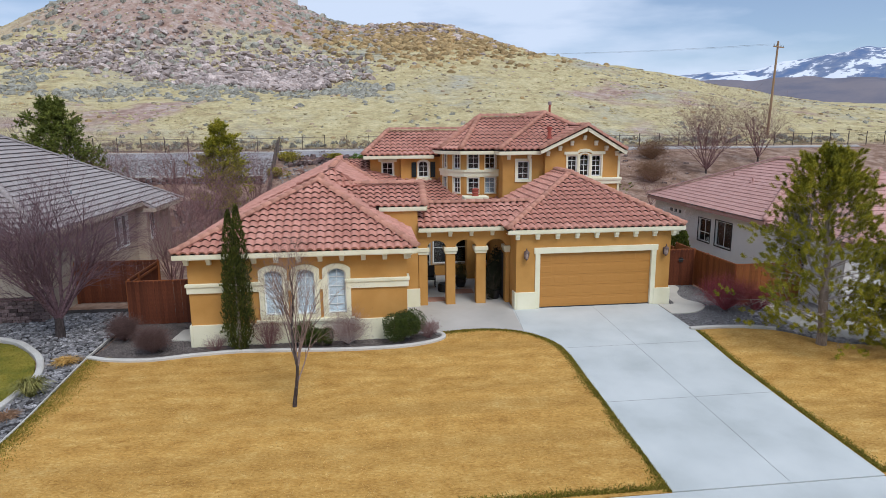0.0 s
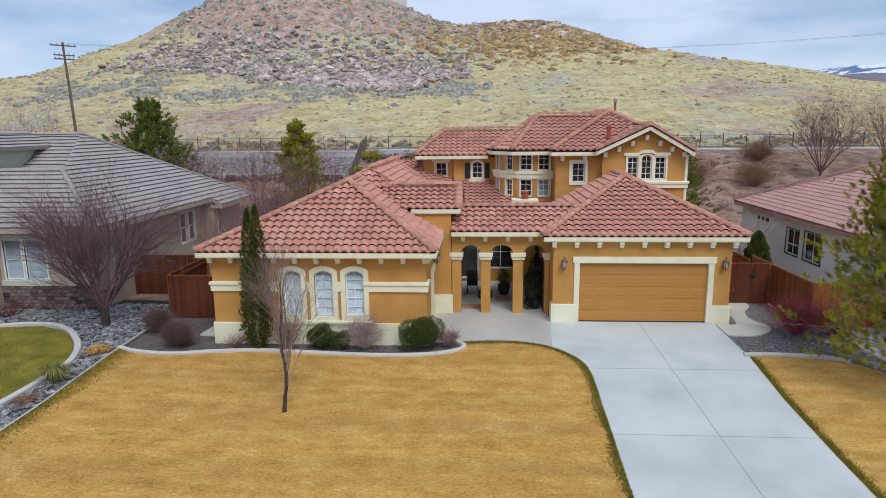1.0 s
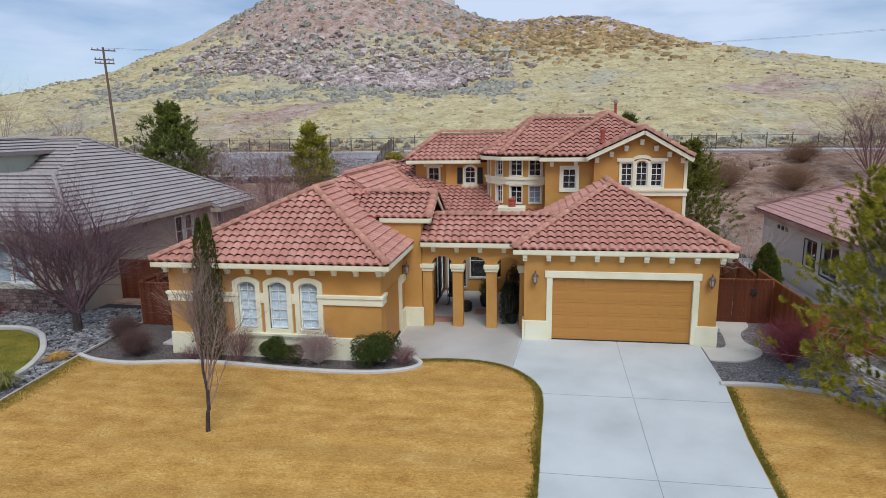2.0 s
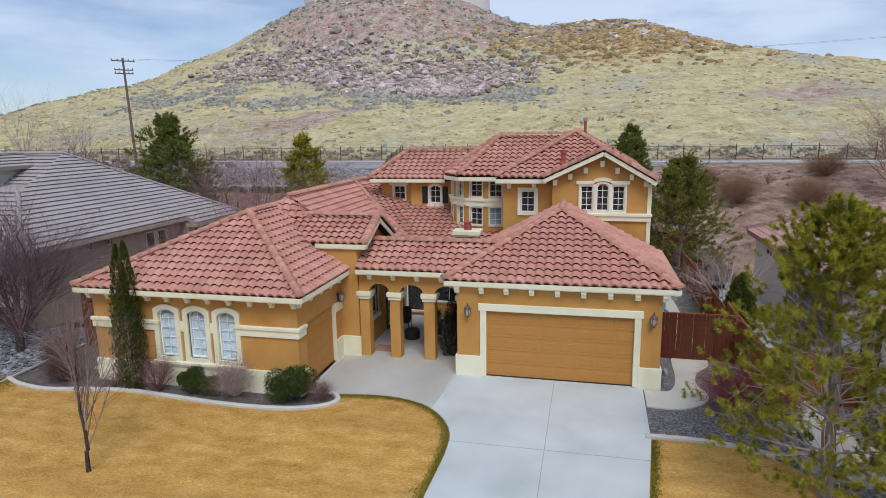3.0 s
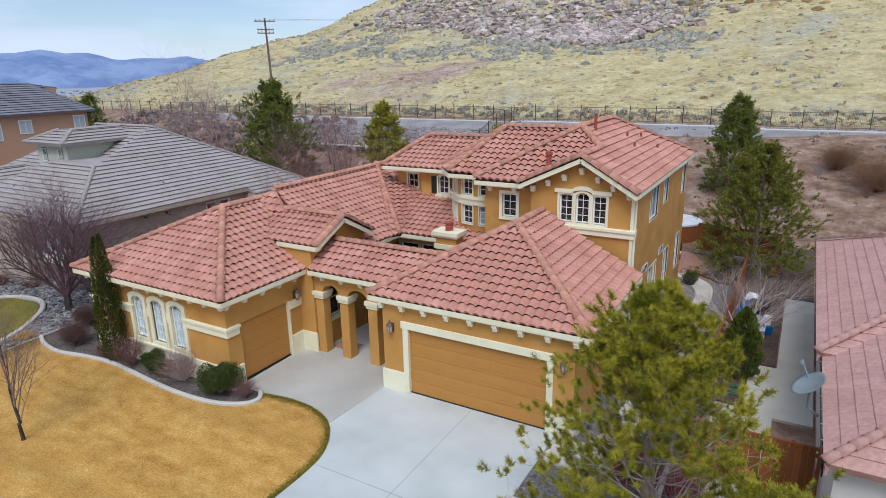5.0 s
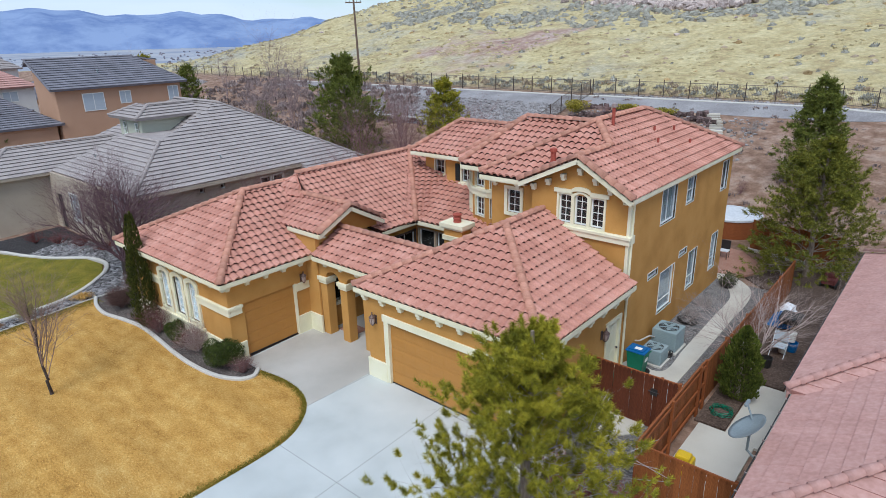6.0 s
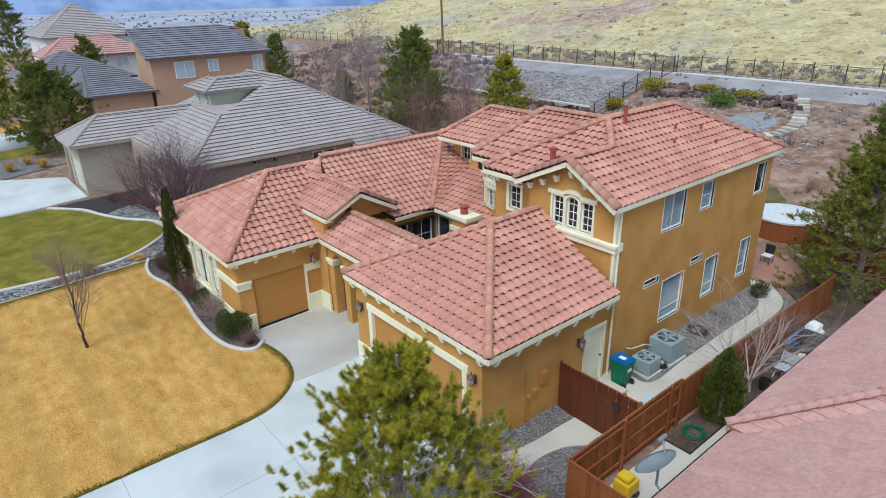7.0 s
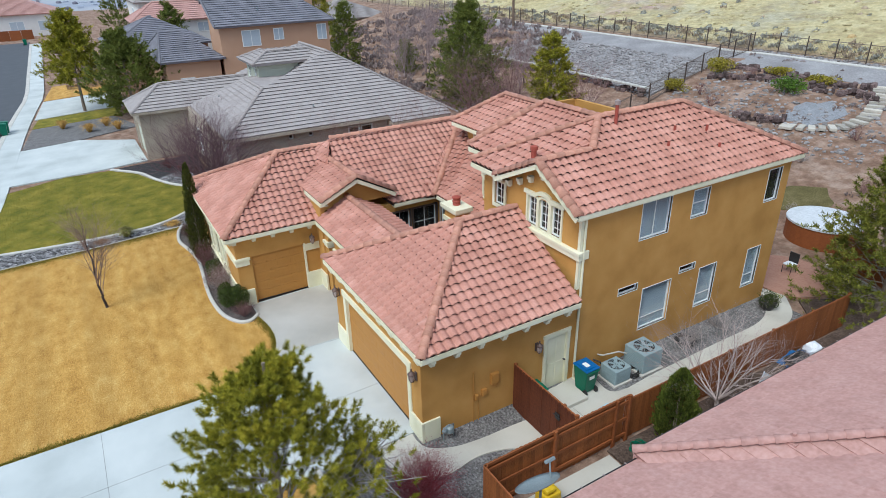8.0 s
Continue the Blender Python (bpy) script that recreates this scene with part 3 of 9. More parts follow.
sheet("mulch_bed", [p for p in BED_LINE] + [(1.8, 22.6), (1.8, 24.0), (-9.0, 27.5), (-9.0, 22.5)], MULCH, -0.02, "dark bark and gravel planting bed", "bed", 0.8)
sheet("lawn", [(12.05, 11.9), (12.16, 15.3), (12.32, 18.3), (12.69, 21.55), (13.6, 21.6), (14.6, 21.5), (15.6, 21.2), (16.1, 20.75), (16.5, 20.15), (17.1, 19.6), (18.1, 19.25), (24, 18.6), (24, 11.9)], LAWN, 0.0, "straw-coloured dormant strip of lawn beside the drive", "lawn", 0.8)
sheet("gravel_bed", [(12.6, 21.7), (13.6, 21.75), (14.6, 21.65), (15.6, 21.3), (16.15, 20.8), (16.55, 20.2), (17.1, 19.7), (18.1, 19.35), (24, 18.7), (24, 24.5), (16.2, 24.5), (16.2, 42), (13.2, 42), (13.2, 25.0), (12.74, 25.0)], GREYROCK, -0.02, "grey gravel bed beside the garage", "bed", 0.8)
sheet("walkway", curve_pts([(12.75, 23.55), (13.7, 23.55), (14.5, 24.1), (14.75, 24.9), (14.55, 26.0), (14.75, 27.0), (15.3, 28.0), (15.2, 30.0)], 6) + curve_pts([(14.2, 30.0), (14.0, 28.0), (13.95, 26.6), (13.8, 25.6), (13.55, 24.95), (13.2, 24.75), (12.75, 24.75)], 6), PATHCON, 0.02, "curved pale concrete side walkway", "path", 0.8)
sheet("walkway", curve_pts([(15.2, 30.02), (15.2, 34), (15.15, 37.5), (15.15, 40.0), (14.8, 41.6), (13.6, 42.9)], 6) + curve_pts([(12.7, 42.2), (13.8, 41.3), (14.4, 39.9), (14.45, 37.5), (14.5, 34), (14.5, 31.8), (13.3, 31.6), (13.3, 30.02)], 6), PATHCON, 0.02, "concrete path along the side of the house", "path", 0.8)


def street_off(x):
    """How far the street has bent towards the hill, further along."""
    x = max(x, -58.0)
    return 0.0011 * (x + 10) ** 2 + 0.75 * smooth01(-10, -24, x) if x < -10 else 0.0


def street_strip(y0, y1, x0, x1=40):
    xs_ = [x0 + (x1 - x0) * k / 26 for k in range(27)]
    return [(x, y0 + street_off(x)) for x in xs_] + [(x, y1 + street_off(x)) for x in reversed(xs_)]


pad_edge = [p for p in DRIVE_CURVE if p[0] < 6.2 and p[1] > 21]
sheet("entry_pad", pad_edge + [(6.38, 24.9), (6.38, 31.3), (2.56, 31.3), (2.56, 26.05), (1.9, 26.05), (1.9, 22.66)], PADCON, 0.018, "warm grey concrete entry pad before the arches", "paving", 0.9)
sheet("sidewalk", street_strip(10.3, 11.85, -116), CONCRETE, 0.015, "pale concrete street pavement", "pavement", 4.0)
sheet("road", street_strip(-0.5, 9.9, -120, 60), ASPHALT, -0.06, "dark asphalt street", "road", 6.0)
sheet("kerb", street_strip(9.9, 10.28, -116), KERB, 0.02, "concrete street kerb", "kerb", 4.0)
sheet("landing", [(-6.0, 24.1), (-6.72, 24.05), (-6.86, 23.0), (-6.0, 22.85)], PATHCON, 0.05, "small pale concrete pad in the bed", "paving", 0.6)
edging(BED_LINE, "pale concrete edging round the planting bed")
edging(curve_pts([(-9.19, 25.6), (-9.2, 23.6), (-9.22, 21.62), (-9.14, 20.0), (-9.06, 18.6), (-8.98, 17.3), (-8.96, 16.0), (-8.94, 12.0)], 4), "thin pinkish edging strip between the lawn and the stones", 0.05, 0.05)
edging(curve_pts([(12.55, 21.65), (13.6, 21.68), (14.6, 21.58), (15.2, 21.45), (15.75, 21.2)], 6), "pale concrete edging beside the drive")
NEXT_WALK = curve_pts([(17.3, 25.6), (17.0, 24.3), (16.8, 23.0), (16.83, 21.85), (17.04, 20.82), (17.45, 20.18), (18.05, 19.79), (18.85, 19.49), (21.0, 19.2), (24.0, 19.0)], 5)
sheet("walkway", NEXT_WALK + curve_pts([(24.0, 20.6), (21.6, 20.75), (20.2, 21.05), (19.1, 21.64), (18.37, 22.26), (17.85, 23.2), (17.7, 24.4), (17.9, 25.6)], 5), PATHCON, 0.03, "curved pale concrete walk of the house next door", "path", 0.8)
edging(NEXT_WALK, "pale concrete edging of the next-door walk", 0.10, 0.06)
joints = Geo()
for a, b in (((9.85, 24.95), (9.75, 11.95)), ((7.15, 20.4), (12.65, 20.4)), ((7.05, 16.2), (12.5, 16.2)), ((6.45, 24.9), (6.2, 22.2)), ((3.9, 26.0), (4.6, 22.7)), ((2.6, 26.1), (6.4, 25.9))):
    for k in range(12):
        p, q = [(a[0] + (b[0] - a[0]) * s / 12, a[1] + (b[1] - a[1]) * s / 12) for s in (k, k + 1)]
        joints.beam((*p, ground_z(*p) + 0.011), (*q, ground_z(*q) + 0.011), 0.012, 0.008)
tagged(part("driveway_joint", joints, JOINT), "grey saw-cut joints in the concrete", "joint", kind="structure")

# ---- roofs ----
EXPO, WIDE = 0.335, 0.305
S_PROFILE = [(k / 10, 0.047 + 0.047 * math.cos(2 * math.pi * (k / 10 - 0.30)) - 0.010 * math.cos(4 * math.pi * (k / 10 - 0.30))) for k in range(11)]


def roof_frame(face):
    a, b = Vector(face[0]), Vector(face[1])
    u = (b - a).normalized()
    w = Vector(face[2]) - a
    v = (w - u * w.dot(u)).normalized()
    n_ = u.cross(v)
    return a, u, v, n_


def span_at(pts, v):
    us = []
    for (u0, v0), (u1, v1) in zip(pts, pts[1:] + pts[:1]):
        if abs(v1 - v0) < 1e-4:
            if abs(v - v0) < 1e-3:
                us += [u0, u1]
        elif min(v0, v1) - 1e-4 <= v <= max(v0, v1) + 1e-4:
            us.append(u0 + (u1 - u0) * (v - v0) / (v1 - v0))
    return (min(us), max(us)) if us else (0, 0)


SMOOTH_PROFILE = [(0.0, 0.0), (0.982, 0.002), (0.985, -0.004), (1.0, -0.004)]
FLAT_PROFILE = [(0.0, 0.0), (0.97, 0.004), (0.975, -0.012), (1.0, -0.012)]


def tile_geo(g, base, u, v, n_, u0, u1, v0, v1, lo0, hi0, lo1, hi1, drop, prof=None):
    k = len(g.v)
    prof = prof or S_PROFILE
    m = len(prof)
    rise = 0.073 if prof is S_PROFILE else 0.078 if prof is FLAT_PROFILE else 0.038
    for s, h in prof:
        uu = u0 + (u1 - u0) * s
        g.v.append(tuple(base + u * min(max(uu, lo0), hi0) + v * v0 + n_ * (h + rise)))
    for s, h in prof:
        uu = u0 + (u1 - u0) * s
        g.v.append(tuple(base + u * min(max(uu, lo1), hi1) + v * v1 + n_ * (h * 0.9 + 0.012)))
    # the butt of the tile has its own vertices, so that its edge stays crisp
    for dv, dz in ((0.0, 0.0), (0.006, -drop)):
        for s, h in prof:
            uu = u0 + (u1 - u0) * s
            g.v.append(tuple(base + u * min(max(uu, lo0), hi0) + v * (v0 + dv) + n_ * (h + rise + dz)))
    for i in range(m - 1):
        g.f.append((k + i, k + i + 1, k + m + i + 1, k + m + i))
        g.f.append((k + 3 * m + i, k + 3 * m + i + 1, k + 2 * m + i + 1, k + 2 * m + i))


def tile_face(face, singles=None, prof=None, wide=WIDE, expo=EXPO):
    """Courses of tiles over one roof plane; singles: (parent, mesh, most) lays whole tiles as pieces of their own first."""
    base, u, v, n_ = roof_frame(face)
    pts = [((Vector(p) - base).dot(u), (Vector(p) - base).dot(v)) for p in face]
    top = max(p[1] for p in pts)
    g = Geo()
    laid = 0
    j = 0
    rng = random.Random(int(abs(base.x * 31 + base.y * 17)) + len(face))
    while j * expo < top - 0.03:
        v0, v1 = j * expo, min(top, (j + 1) * expo + 0.015)
        lo0, hi0 = span_at(pts, v0)
        lo1, hi1 = span_at(pts, min(v1, top - 1e-4))
        lo, hi = min(lo0, lo1), max(hi0, hi1)
        i = math.floor(lo / wide)
        while i * wide < hi:
            u0, u1 = i * wide, (i + 1) * wide + 0.01
            if min(u1, max(hi0, hi1)) - max(u0, min(lo0, lo1)) > 0.03:
                whole = j > 0 and u0 > max(lo0, lo1) and u1 < min(hi0, hi1) and v1 < top
                if singles and whole and laid < singles[2]:
                    m = Matrix((u, v, n_)).transposed().to_4x4()
                    m.translation = base + u * u0 + v * v0 + n_ * rng.uniform(-0.003, 0.004)
                    piece("roof_tile", singles[1], m, singles[0])
                    laid += 1
                else:
                    tile_geo(g, base + n_ * rng.uniform(-0.003, 0.004), u, v, n_, u0, u1, v0, v1, lo0, hi0, lo1, hi1, (0.013 if prof is None else 0.03) + (0.07 if j == 0 else 0), prof)
            i += 1
        j += 1
    return g


def one_tile(mat):
    g = Geo()
    tile_geo(g, Vector((0, 0, 0)), Vector((1, 0, 0)), Vector((0, 1, 0)), Vector((0, 0, 1)), 0, WIDE + 0.01, 0, EXPO + 0.015, -9, 9, -9, 9, 0.013)
    return g.mesh("roof_tile", mat, smooth=True)


def cap_mesh(mat, r=0.125, length=0.40):
    g = Geo()
    n = 7
    for yv, rr in ((0, r), (length, r * 0.70)):
        for k in range(n):
            a = math.pi * k / (n - 1)
            g.v.append((math.cos(a) * rr * 1.05, yv, math.sin(a) * rr * 0.95))
    for k in range(n - 1):
        g.f.append((k + 1, k, n + k, n + k + 1))
    g.f.append(tuple(range(n)))
    g.v += [(math.cos(math.pi * k / (n - 1)) * r * 0.8, 0.0, math.sin(math.pi * k / (n - 1)) * r * 0.7) for k in range(n)]
    return g.mesh("ridge_tile", mat, smooth=True)


def caps(a, b, mesh, parent, step=0.335, lift=0.03):
    a, b = Vector(a), Vector(b)
    d = (b - a)
    n = max(1, int(round(d.length / step)))
    d.normalize()
    x = d.cross(Vector((0, 0, 1))).normalized()
    z = x.cross(d)
    for k in range(n):
        m = Matrix((x, d, z)).transposed().to_4x4()
        m.translation = a + d * ((b - a).length * k / n) + z * lift
        piece("ridge_tile", mesh, m, parent)


def deck(face, g, t=0.10):
    """The boarding under the tiles."""
    k = len(face)
    _, _, _, n_ = roof_frame(face)
    g.add([Vector(p) + n_ * 0.0 for p in face] + [Vector(p) - n_ * t for p in face], [tuple(range(k)), tuple(reversed(range(k, 2 * k)))] + [(i, k + i, k + (i + 1) % k, (i + 1) % k) for i in range(k)])


CAP = cap_mesh(CAPTILE, 0.15, 0.42)
STILE = one_tile(TILE)


def wall_panel(parent, mat, p0, p1, z0, z1, holes=(), t=0.22, name="wall", gable=()):
    """A wall from p0 to p1 (its outer face on the right-hand side of that way), with openings (along, along, low, high) through it."""
    p0, p1 = Vector((*p0, 0)), Vector((*p1, 0))
    d = (p1 - p0)
    L = d.length
    d.normalize()
    inn = Vector((-d.y, d.x, 0))
    us = sorted({0.003, L - 0.003, *[h[0] for h in holes], *[h[1] for h in holes]})
    zs = sorted({z0, z1, *[h[2] for h in holes], *[h[3] for h in holes]})
    nu, nz = len(us), len(zs)

    def solid(i, k):
        if not (0 <= i < nu - 1 and 0 <= k < nz - 1):
            return False
        u, z = (us[i] + us[i + 1]) / 2, (zs[k] + zs[k + 1]) / 2
        return not any(h[0] < u < h[1] and h[2] < z < h[3] for h in holes)

    g = Geo()
    for depth in (0, t):
        for k in range(nz):
            for i in range(nu):
                g.v.append(tuple(p0 + d * us[i] + inn * depth + Vector((0, 0, zs[k]))))
    back = nu * nz
    for i in range(nu - 1):
        for k in range(nz - 1):
            if not solid(i, k):
                continue
            a, b, c, e = k * nu + i, k * nu + i + 1, (k + 1) * nu + i + 1, (k + 1) * nu + i
            g.f += [(a, b, c, e), (e + back, c + back, b + back, a + back)]
            if not solid(i - 1, k):
                g.f.append((a, e, e + back, a + back))
            if not solid(i + 1, k):
                g.f.append((b, b + back, c + back, c))
            if not solid(i, k - 1):
                g.f.append((a, a + back, b + back, b))
            if not solid(i, k + 1):
                g.f.append((e, c, c + back, e + back))
    if gable:
        m = Matrix((d, inn, Vector((0, 0, 1)))).transposed().to_4x4()
        m.translation = p0
        g.slab(m, list(gable), t)
    return part(name, g, mat, parent)


def arch_outline(w, h, rise, n=10):
    """Half-width outline: straight sides and a segmental head."""
    pts = [(-w / 2, 0), (w / 2, 0), (w / 2, h - rise)]
    if rise > 0:
        r = (w * w / 4 + rise * rise) / (2 * rise)
        cz = h - r
        a0 = math.asin(min(1, w / 2 / r))
        for k in range(1, n):
            a = a0 - 2 * a0 * k / n
            pts.append((r * math.sin(a), cz + r * math.cos(a)))
    pts.append((-w / 2, h - rise))
    return pts


def ring_slab(g, m, outer, inner, d):
    """A flat frame between two outlines of equal count, d deep."""
    k = len(outer)
    vs = []
    for y in (0, d):
        vs += [m @ Vector((x, y, z)) for x, z in outer] + [m @ Vector((x, y, z)) for x, z in inner]
    fs = []
    for i in range(k):
        j = (i + 1) % k
        fs.append((i, j, k + j, k + i))
        fs.append((2 * k + j, 2 * k + i, 3 * k + i, 3 * k + j))
        fs.append((j, i, 2 * k + i, 2 * k + j))
        fs.append((k + i, k + j, 3 * k + j, 3 * k + i))
    g.add(vs, fs)


def window(parent, m, w, h, nx_=2, nz=3, rise=0.0, trim=0.0, sill=False, mat_trim=TRIM, back=CURTAIN, proud=0.05, bar=0.022, split=None, header=False, label="", depth=0.07):
    """A window whose opening's foot is at m's origin; m's y points into the house. Frame, bars and pane are meshes of their own."""
    fr = Geo()
    ring_slab(fr, m @ pose(0, depth - 0.02, 0), arch_outline(w, h, rise), [(x * (1 - 0.1 / w), 0.05 + z * (1 - 0.1 / h)) for x, z in arch_outline(w, h, rise)], 0.05)
    win = part("window", fr, WHITE, parent, label)
    g = Geo()
    g.slab(m @ pose(0, depth + 0.012, 0), [(x * 0.99, z * 0.99 + 0.003) for x, z in arch_outline(w, h, rise)], 0.006)
    pane = part("pane", g, GLASS, win)
    pane.visible_shadow = False
    b = Geo()
    for k in range(1, nx_):
        x = -w / 2 + w * k / nx_
        b.mbox(m, x - bar / 2, x + bar / 2, depth - 0.008, depth + 0.008, 0.03, h - 0.03)
    zs = split if split else [h * k / nz for k in range(1, nz)]
    for z in zs:
        b.mbox(m, -w / 2 + 0.03, w / 2 - 0.03, depth - 0.009, depth + 0.007, z - bar / 2, z + bar / 2)
    if b.v:
        part("muntin", b, WHITE, win)
    # a blind; with DARK, a panel coloured as the unlit room
    c = Geo()
    c.slab(m @ pose(0, depth + 0.035, 0), [(x * 1.02, z * 1.01) for x, z in arch_outline(w, h, rise)], 0.02)
    part("blind", c, back, win)
    if trim:
        t = Geo()
        inner = arch_outline(w, h, rise)
        sx, sz = (w + 2 * trim) / w, (h + 2 * trim) / h
        outer = [(x * sx, (z - h / 2) * sz + h / 2) for x, z in inner]
        ring_slab(t, m @ pose(0, -proud, 0), outer, inner, proud + depth)
        part("window_trim", t, mat_trim, win)
    if sill:
        t = Geo()
        t.mbox(m, -w / 2 - trim - 0.08, w / 2 + trim + 0.08, -proud - 0.06, 0.02, -trim - 0.12, -trim + 0.02)
        part("window_sill", t, mat_trim, win, bevel=0.012)
    if header:
        t = Geo()
        t.mbox(m, -w / 2 - trim - 0.14, w / 2 + trim + 0.14, -proud - 0.07, 0.02, h + trim - 0.04, h + trim + 0.10)
        part("window_head", t, mat_trim, win, bevel=0.012)
    return win


def facing(x, y, z, deg):
    """Pose of an opening: deg 0 looks to the street (-y), 90 to +x."""
    return pose(x, y, z, 0, 0, deg)


# ---- the ochre house ----
house = thing("house", 5.0, 30.0, -0.1, "ochre stucco two-storey house with clay tile roofs and cream trim", "house")

wall_panel(house, STUCCO, (6.5, 24.9), (13.22, 24.9), -0.3, 3.2, [(1.0, 5.9, -0.3, 2.36)])
wall_panel(house, STUCCO, (13.22, 24.9), (13.22, 30.85), -0.4, 3.2, [(4.78, 5.68, -0.3, 2.08)])
wall_panel(house, STUCCO, (6.5, 31.4), (6.5, 25.12), -0.3, 3.2)

# left wing with the single garage door
WINS = (-2.98, -1.85, -0.74)
wall_panel(house, STUCCO, (-5.9, 22.3), (1.8, 22.3), -0.3, 3.2, [(c + 5.9 - 0.33, c + 5.9 + 0.33, 0.95, 2.62) for c in WINS])
wall_panel(house, STUCCO, (1.8, 22.3), (1.8, 26.0), -0.3, 3.2, [(0.62, 2.95, -0.3, 2.2)])
wall_panel(house, STUCCO, (-5.9, 42.0), (-5.9, 22.52), -0.3, 3.2)

# the taller middle with its gable, and the courtyard walls
g = Geo()
wall_panel(house, STUCCO, (1.0, 25.95), (2.5, 25.95), -0.3, 4.25)
wall_panel(house, STUCCO, (2.5, 25.95), (2.5, 31.85), -0.3, 3.45, [(0.75, 2.15, 1.15, 2.65), (3.3, 4.3, 0.05, 2.95), (4.5, 5.7, 0.05, 2.95)])
g.slab(Matrix(((0, -1, 0, 2.5), (1, 0, 0, 0), (0, 0, 1, 0), (0, 0, 0, 1))), [(26.0, 3.85), (29.3, 3.85), (29.3, 4.1), (27.6, 4.97), (26.0, 4.22)], 0.2)
# widened near-black windows put the courtyard's deep shade behind the arches
COURT = [(0.12, 1.05, 0.05, 3.05), (1.2, 3.1, 0.55, 3.05), (3.25, 4.5, 0.55, 3.05)]
wall_panel(house, STUCCO, (2.52, 31.85), (7.2, 31.85), -0.3, 3.45, COURT)
for a, b, lo, hi in COURT:
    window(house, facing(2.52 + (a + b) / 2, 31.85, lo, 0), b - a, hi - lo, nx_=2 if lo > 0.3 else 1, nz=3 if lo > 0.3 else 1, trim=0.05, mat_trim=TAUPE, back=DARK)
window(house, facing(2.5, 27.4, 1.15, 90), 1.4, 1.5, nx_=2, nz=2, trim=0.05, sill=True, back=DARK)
# dark brown frames and black backs stand in for the loggia's shade
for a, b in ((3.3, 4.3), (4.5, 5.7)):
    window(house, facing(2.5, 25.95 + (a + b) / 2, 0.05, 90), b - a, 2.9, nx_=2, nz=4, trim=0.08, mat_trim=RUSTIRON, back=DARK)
part("gable_wall", g, STUCCO, house)

# arcade: three arches on two square columns
arc = Geo()
A_Y, A_T = 26.02, 0.42
SPR = 2.5
openings = [(2.9, 3.7), (4.1, 5.01), (5.43, 6.3)]
zz = 3.35
low = []
for a, b in openings:
    low.append((a, SPR))
    r = (b - a) / 2
    for k in range(1, 13):
        t = math.pi - math.pi * k / 12
        low.append(((a + b) / 2 + r * math.cos(t), SPR + 0.34 * math.sin(t)))
poly = [(2.52, SPR)] + low + [(6.5, SPR)]
m0 = pose(0, A_Y, 0)
k0 = len(poly)
pv = [m0 @ Vector((x_, dy_, z_)) for dy_ in (0, A_T) for x_, z_ in poly] + [m0 @ Vector((x_, dy_, zz)) for dy_ in (0, A_T) for x_, z_ in poly]
pf = []
for i in range(k0 - 1):
    pf += [(i, i + 1, 2 * k0 + i + 1, 2 * k0 + i), (k0 + i + 1, k0 + i, 3 * k0 + i, 3 * k0 + i + 1), (i + 1, i, k0 + i, k0 + i + 1)]
arc.add(pv, pf)
part("arcade_wall", arc, STUCCO, house)
for a, b in ((2.52, 2.9), (3.7, 4.1), (5.01, 5.43), (6.3, 6.49)):
    col = part("column", Geo().box(a, b, A_Y, A_Y + A_T, -0.1, 2.28), STUCCO, house, bevel=0.02)
    cap_ = Geo().box(a - 0.05, b + (0.05 if b < 6.4 else 0), A_Y - 0.05, A_Y + A_T + 0.05, 2.24, 2.36).box(a - 0.09, b + (0.09 if b < 6.4 else 0), A_Y - 0.09, A_Y + A_T + 0.09, 2.36, 2.53)
    part("capital", cap_, TRIM, col, "cream capital", bevel=0.015)

# upper storey
UP = [(0.6, 34.7), (2.25, 34.7), (2.25, 34.35), (4.4, 34.35), (4.4, 33.8), (4.75, 32.95), (5.45, 32.35), (6.35, 32.1), (7.25, 32.3), (7.25, 31.2), (9.35, 31.2), (9.35, 30.85), (13.22, 30.85), (13.22, 41.75), (0.6, 41.75)]


def upper_holes(i):
    return {
        0: [(0.65, 1.25, 4.98, 5.70)],
        2: [(0.96, 1.52, 4.88, 5.78)],
        9: [(0.76, 1.36, 4.92, 5.84)],
        11: [(1.08, 2.98, 5.06, 6.12)],
        12: [(2.7, 4.1, 4.68, 6.08), (5.25, 6.1, 4.92, 5.98), (9.55, 10.35, 4.6, 5.93), (1.98, 2.9, 2.72, 2.98), (5.1, 5.95, 2.72, 2.98), (3.22, 4.7, 0.88, 2.62), (6.3, 7.28, 0.88, 2.6), (9.2, 10.02, 0.88, 2.63)],
        5: [(0.25, 0.67, 5.42, 6.27), (0.25, 0.67, 4.15, 4.98)],
        4: [(0.28, 0.68, 5.42, 6.27), (0.28, 0.68, 4.15, 4.98)],
        6: [(0.17, 0.77, 5.42, 6.27), (0.17, 0.77, 4.15, 4.98)],
        7: [(0.16, 0.76, 5.42, 6.27), (0.16, 0.76, 4.15, 4.98)],
    }.get(i, [])


for i in range(len(UP)):
    p, q = UP[i], UP[(i + 1) % len(UP)]
    z_low = -0.4 if i in (12, 13) else 3.0
    wall_panel(house, STUCCO, p, q, z_low, 6.35, upper_holes(i), 0.2)
g = Geo().slab(pose(0, 30.851, 0), [(9.35, 6.345), (13.22, 6.345), (11.37, 7.38)], 0.2)
part("gable_wall", g, STUCCO, house)
# solid near-black block, painted as the shade of the unseen upper rooms
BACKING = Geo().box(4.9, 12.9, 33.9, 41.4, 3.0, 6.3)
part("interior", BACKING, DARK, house)


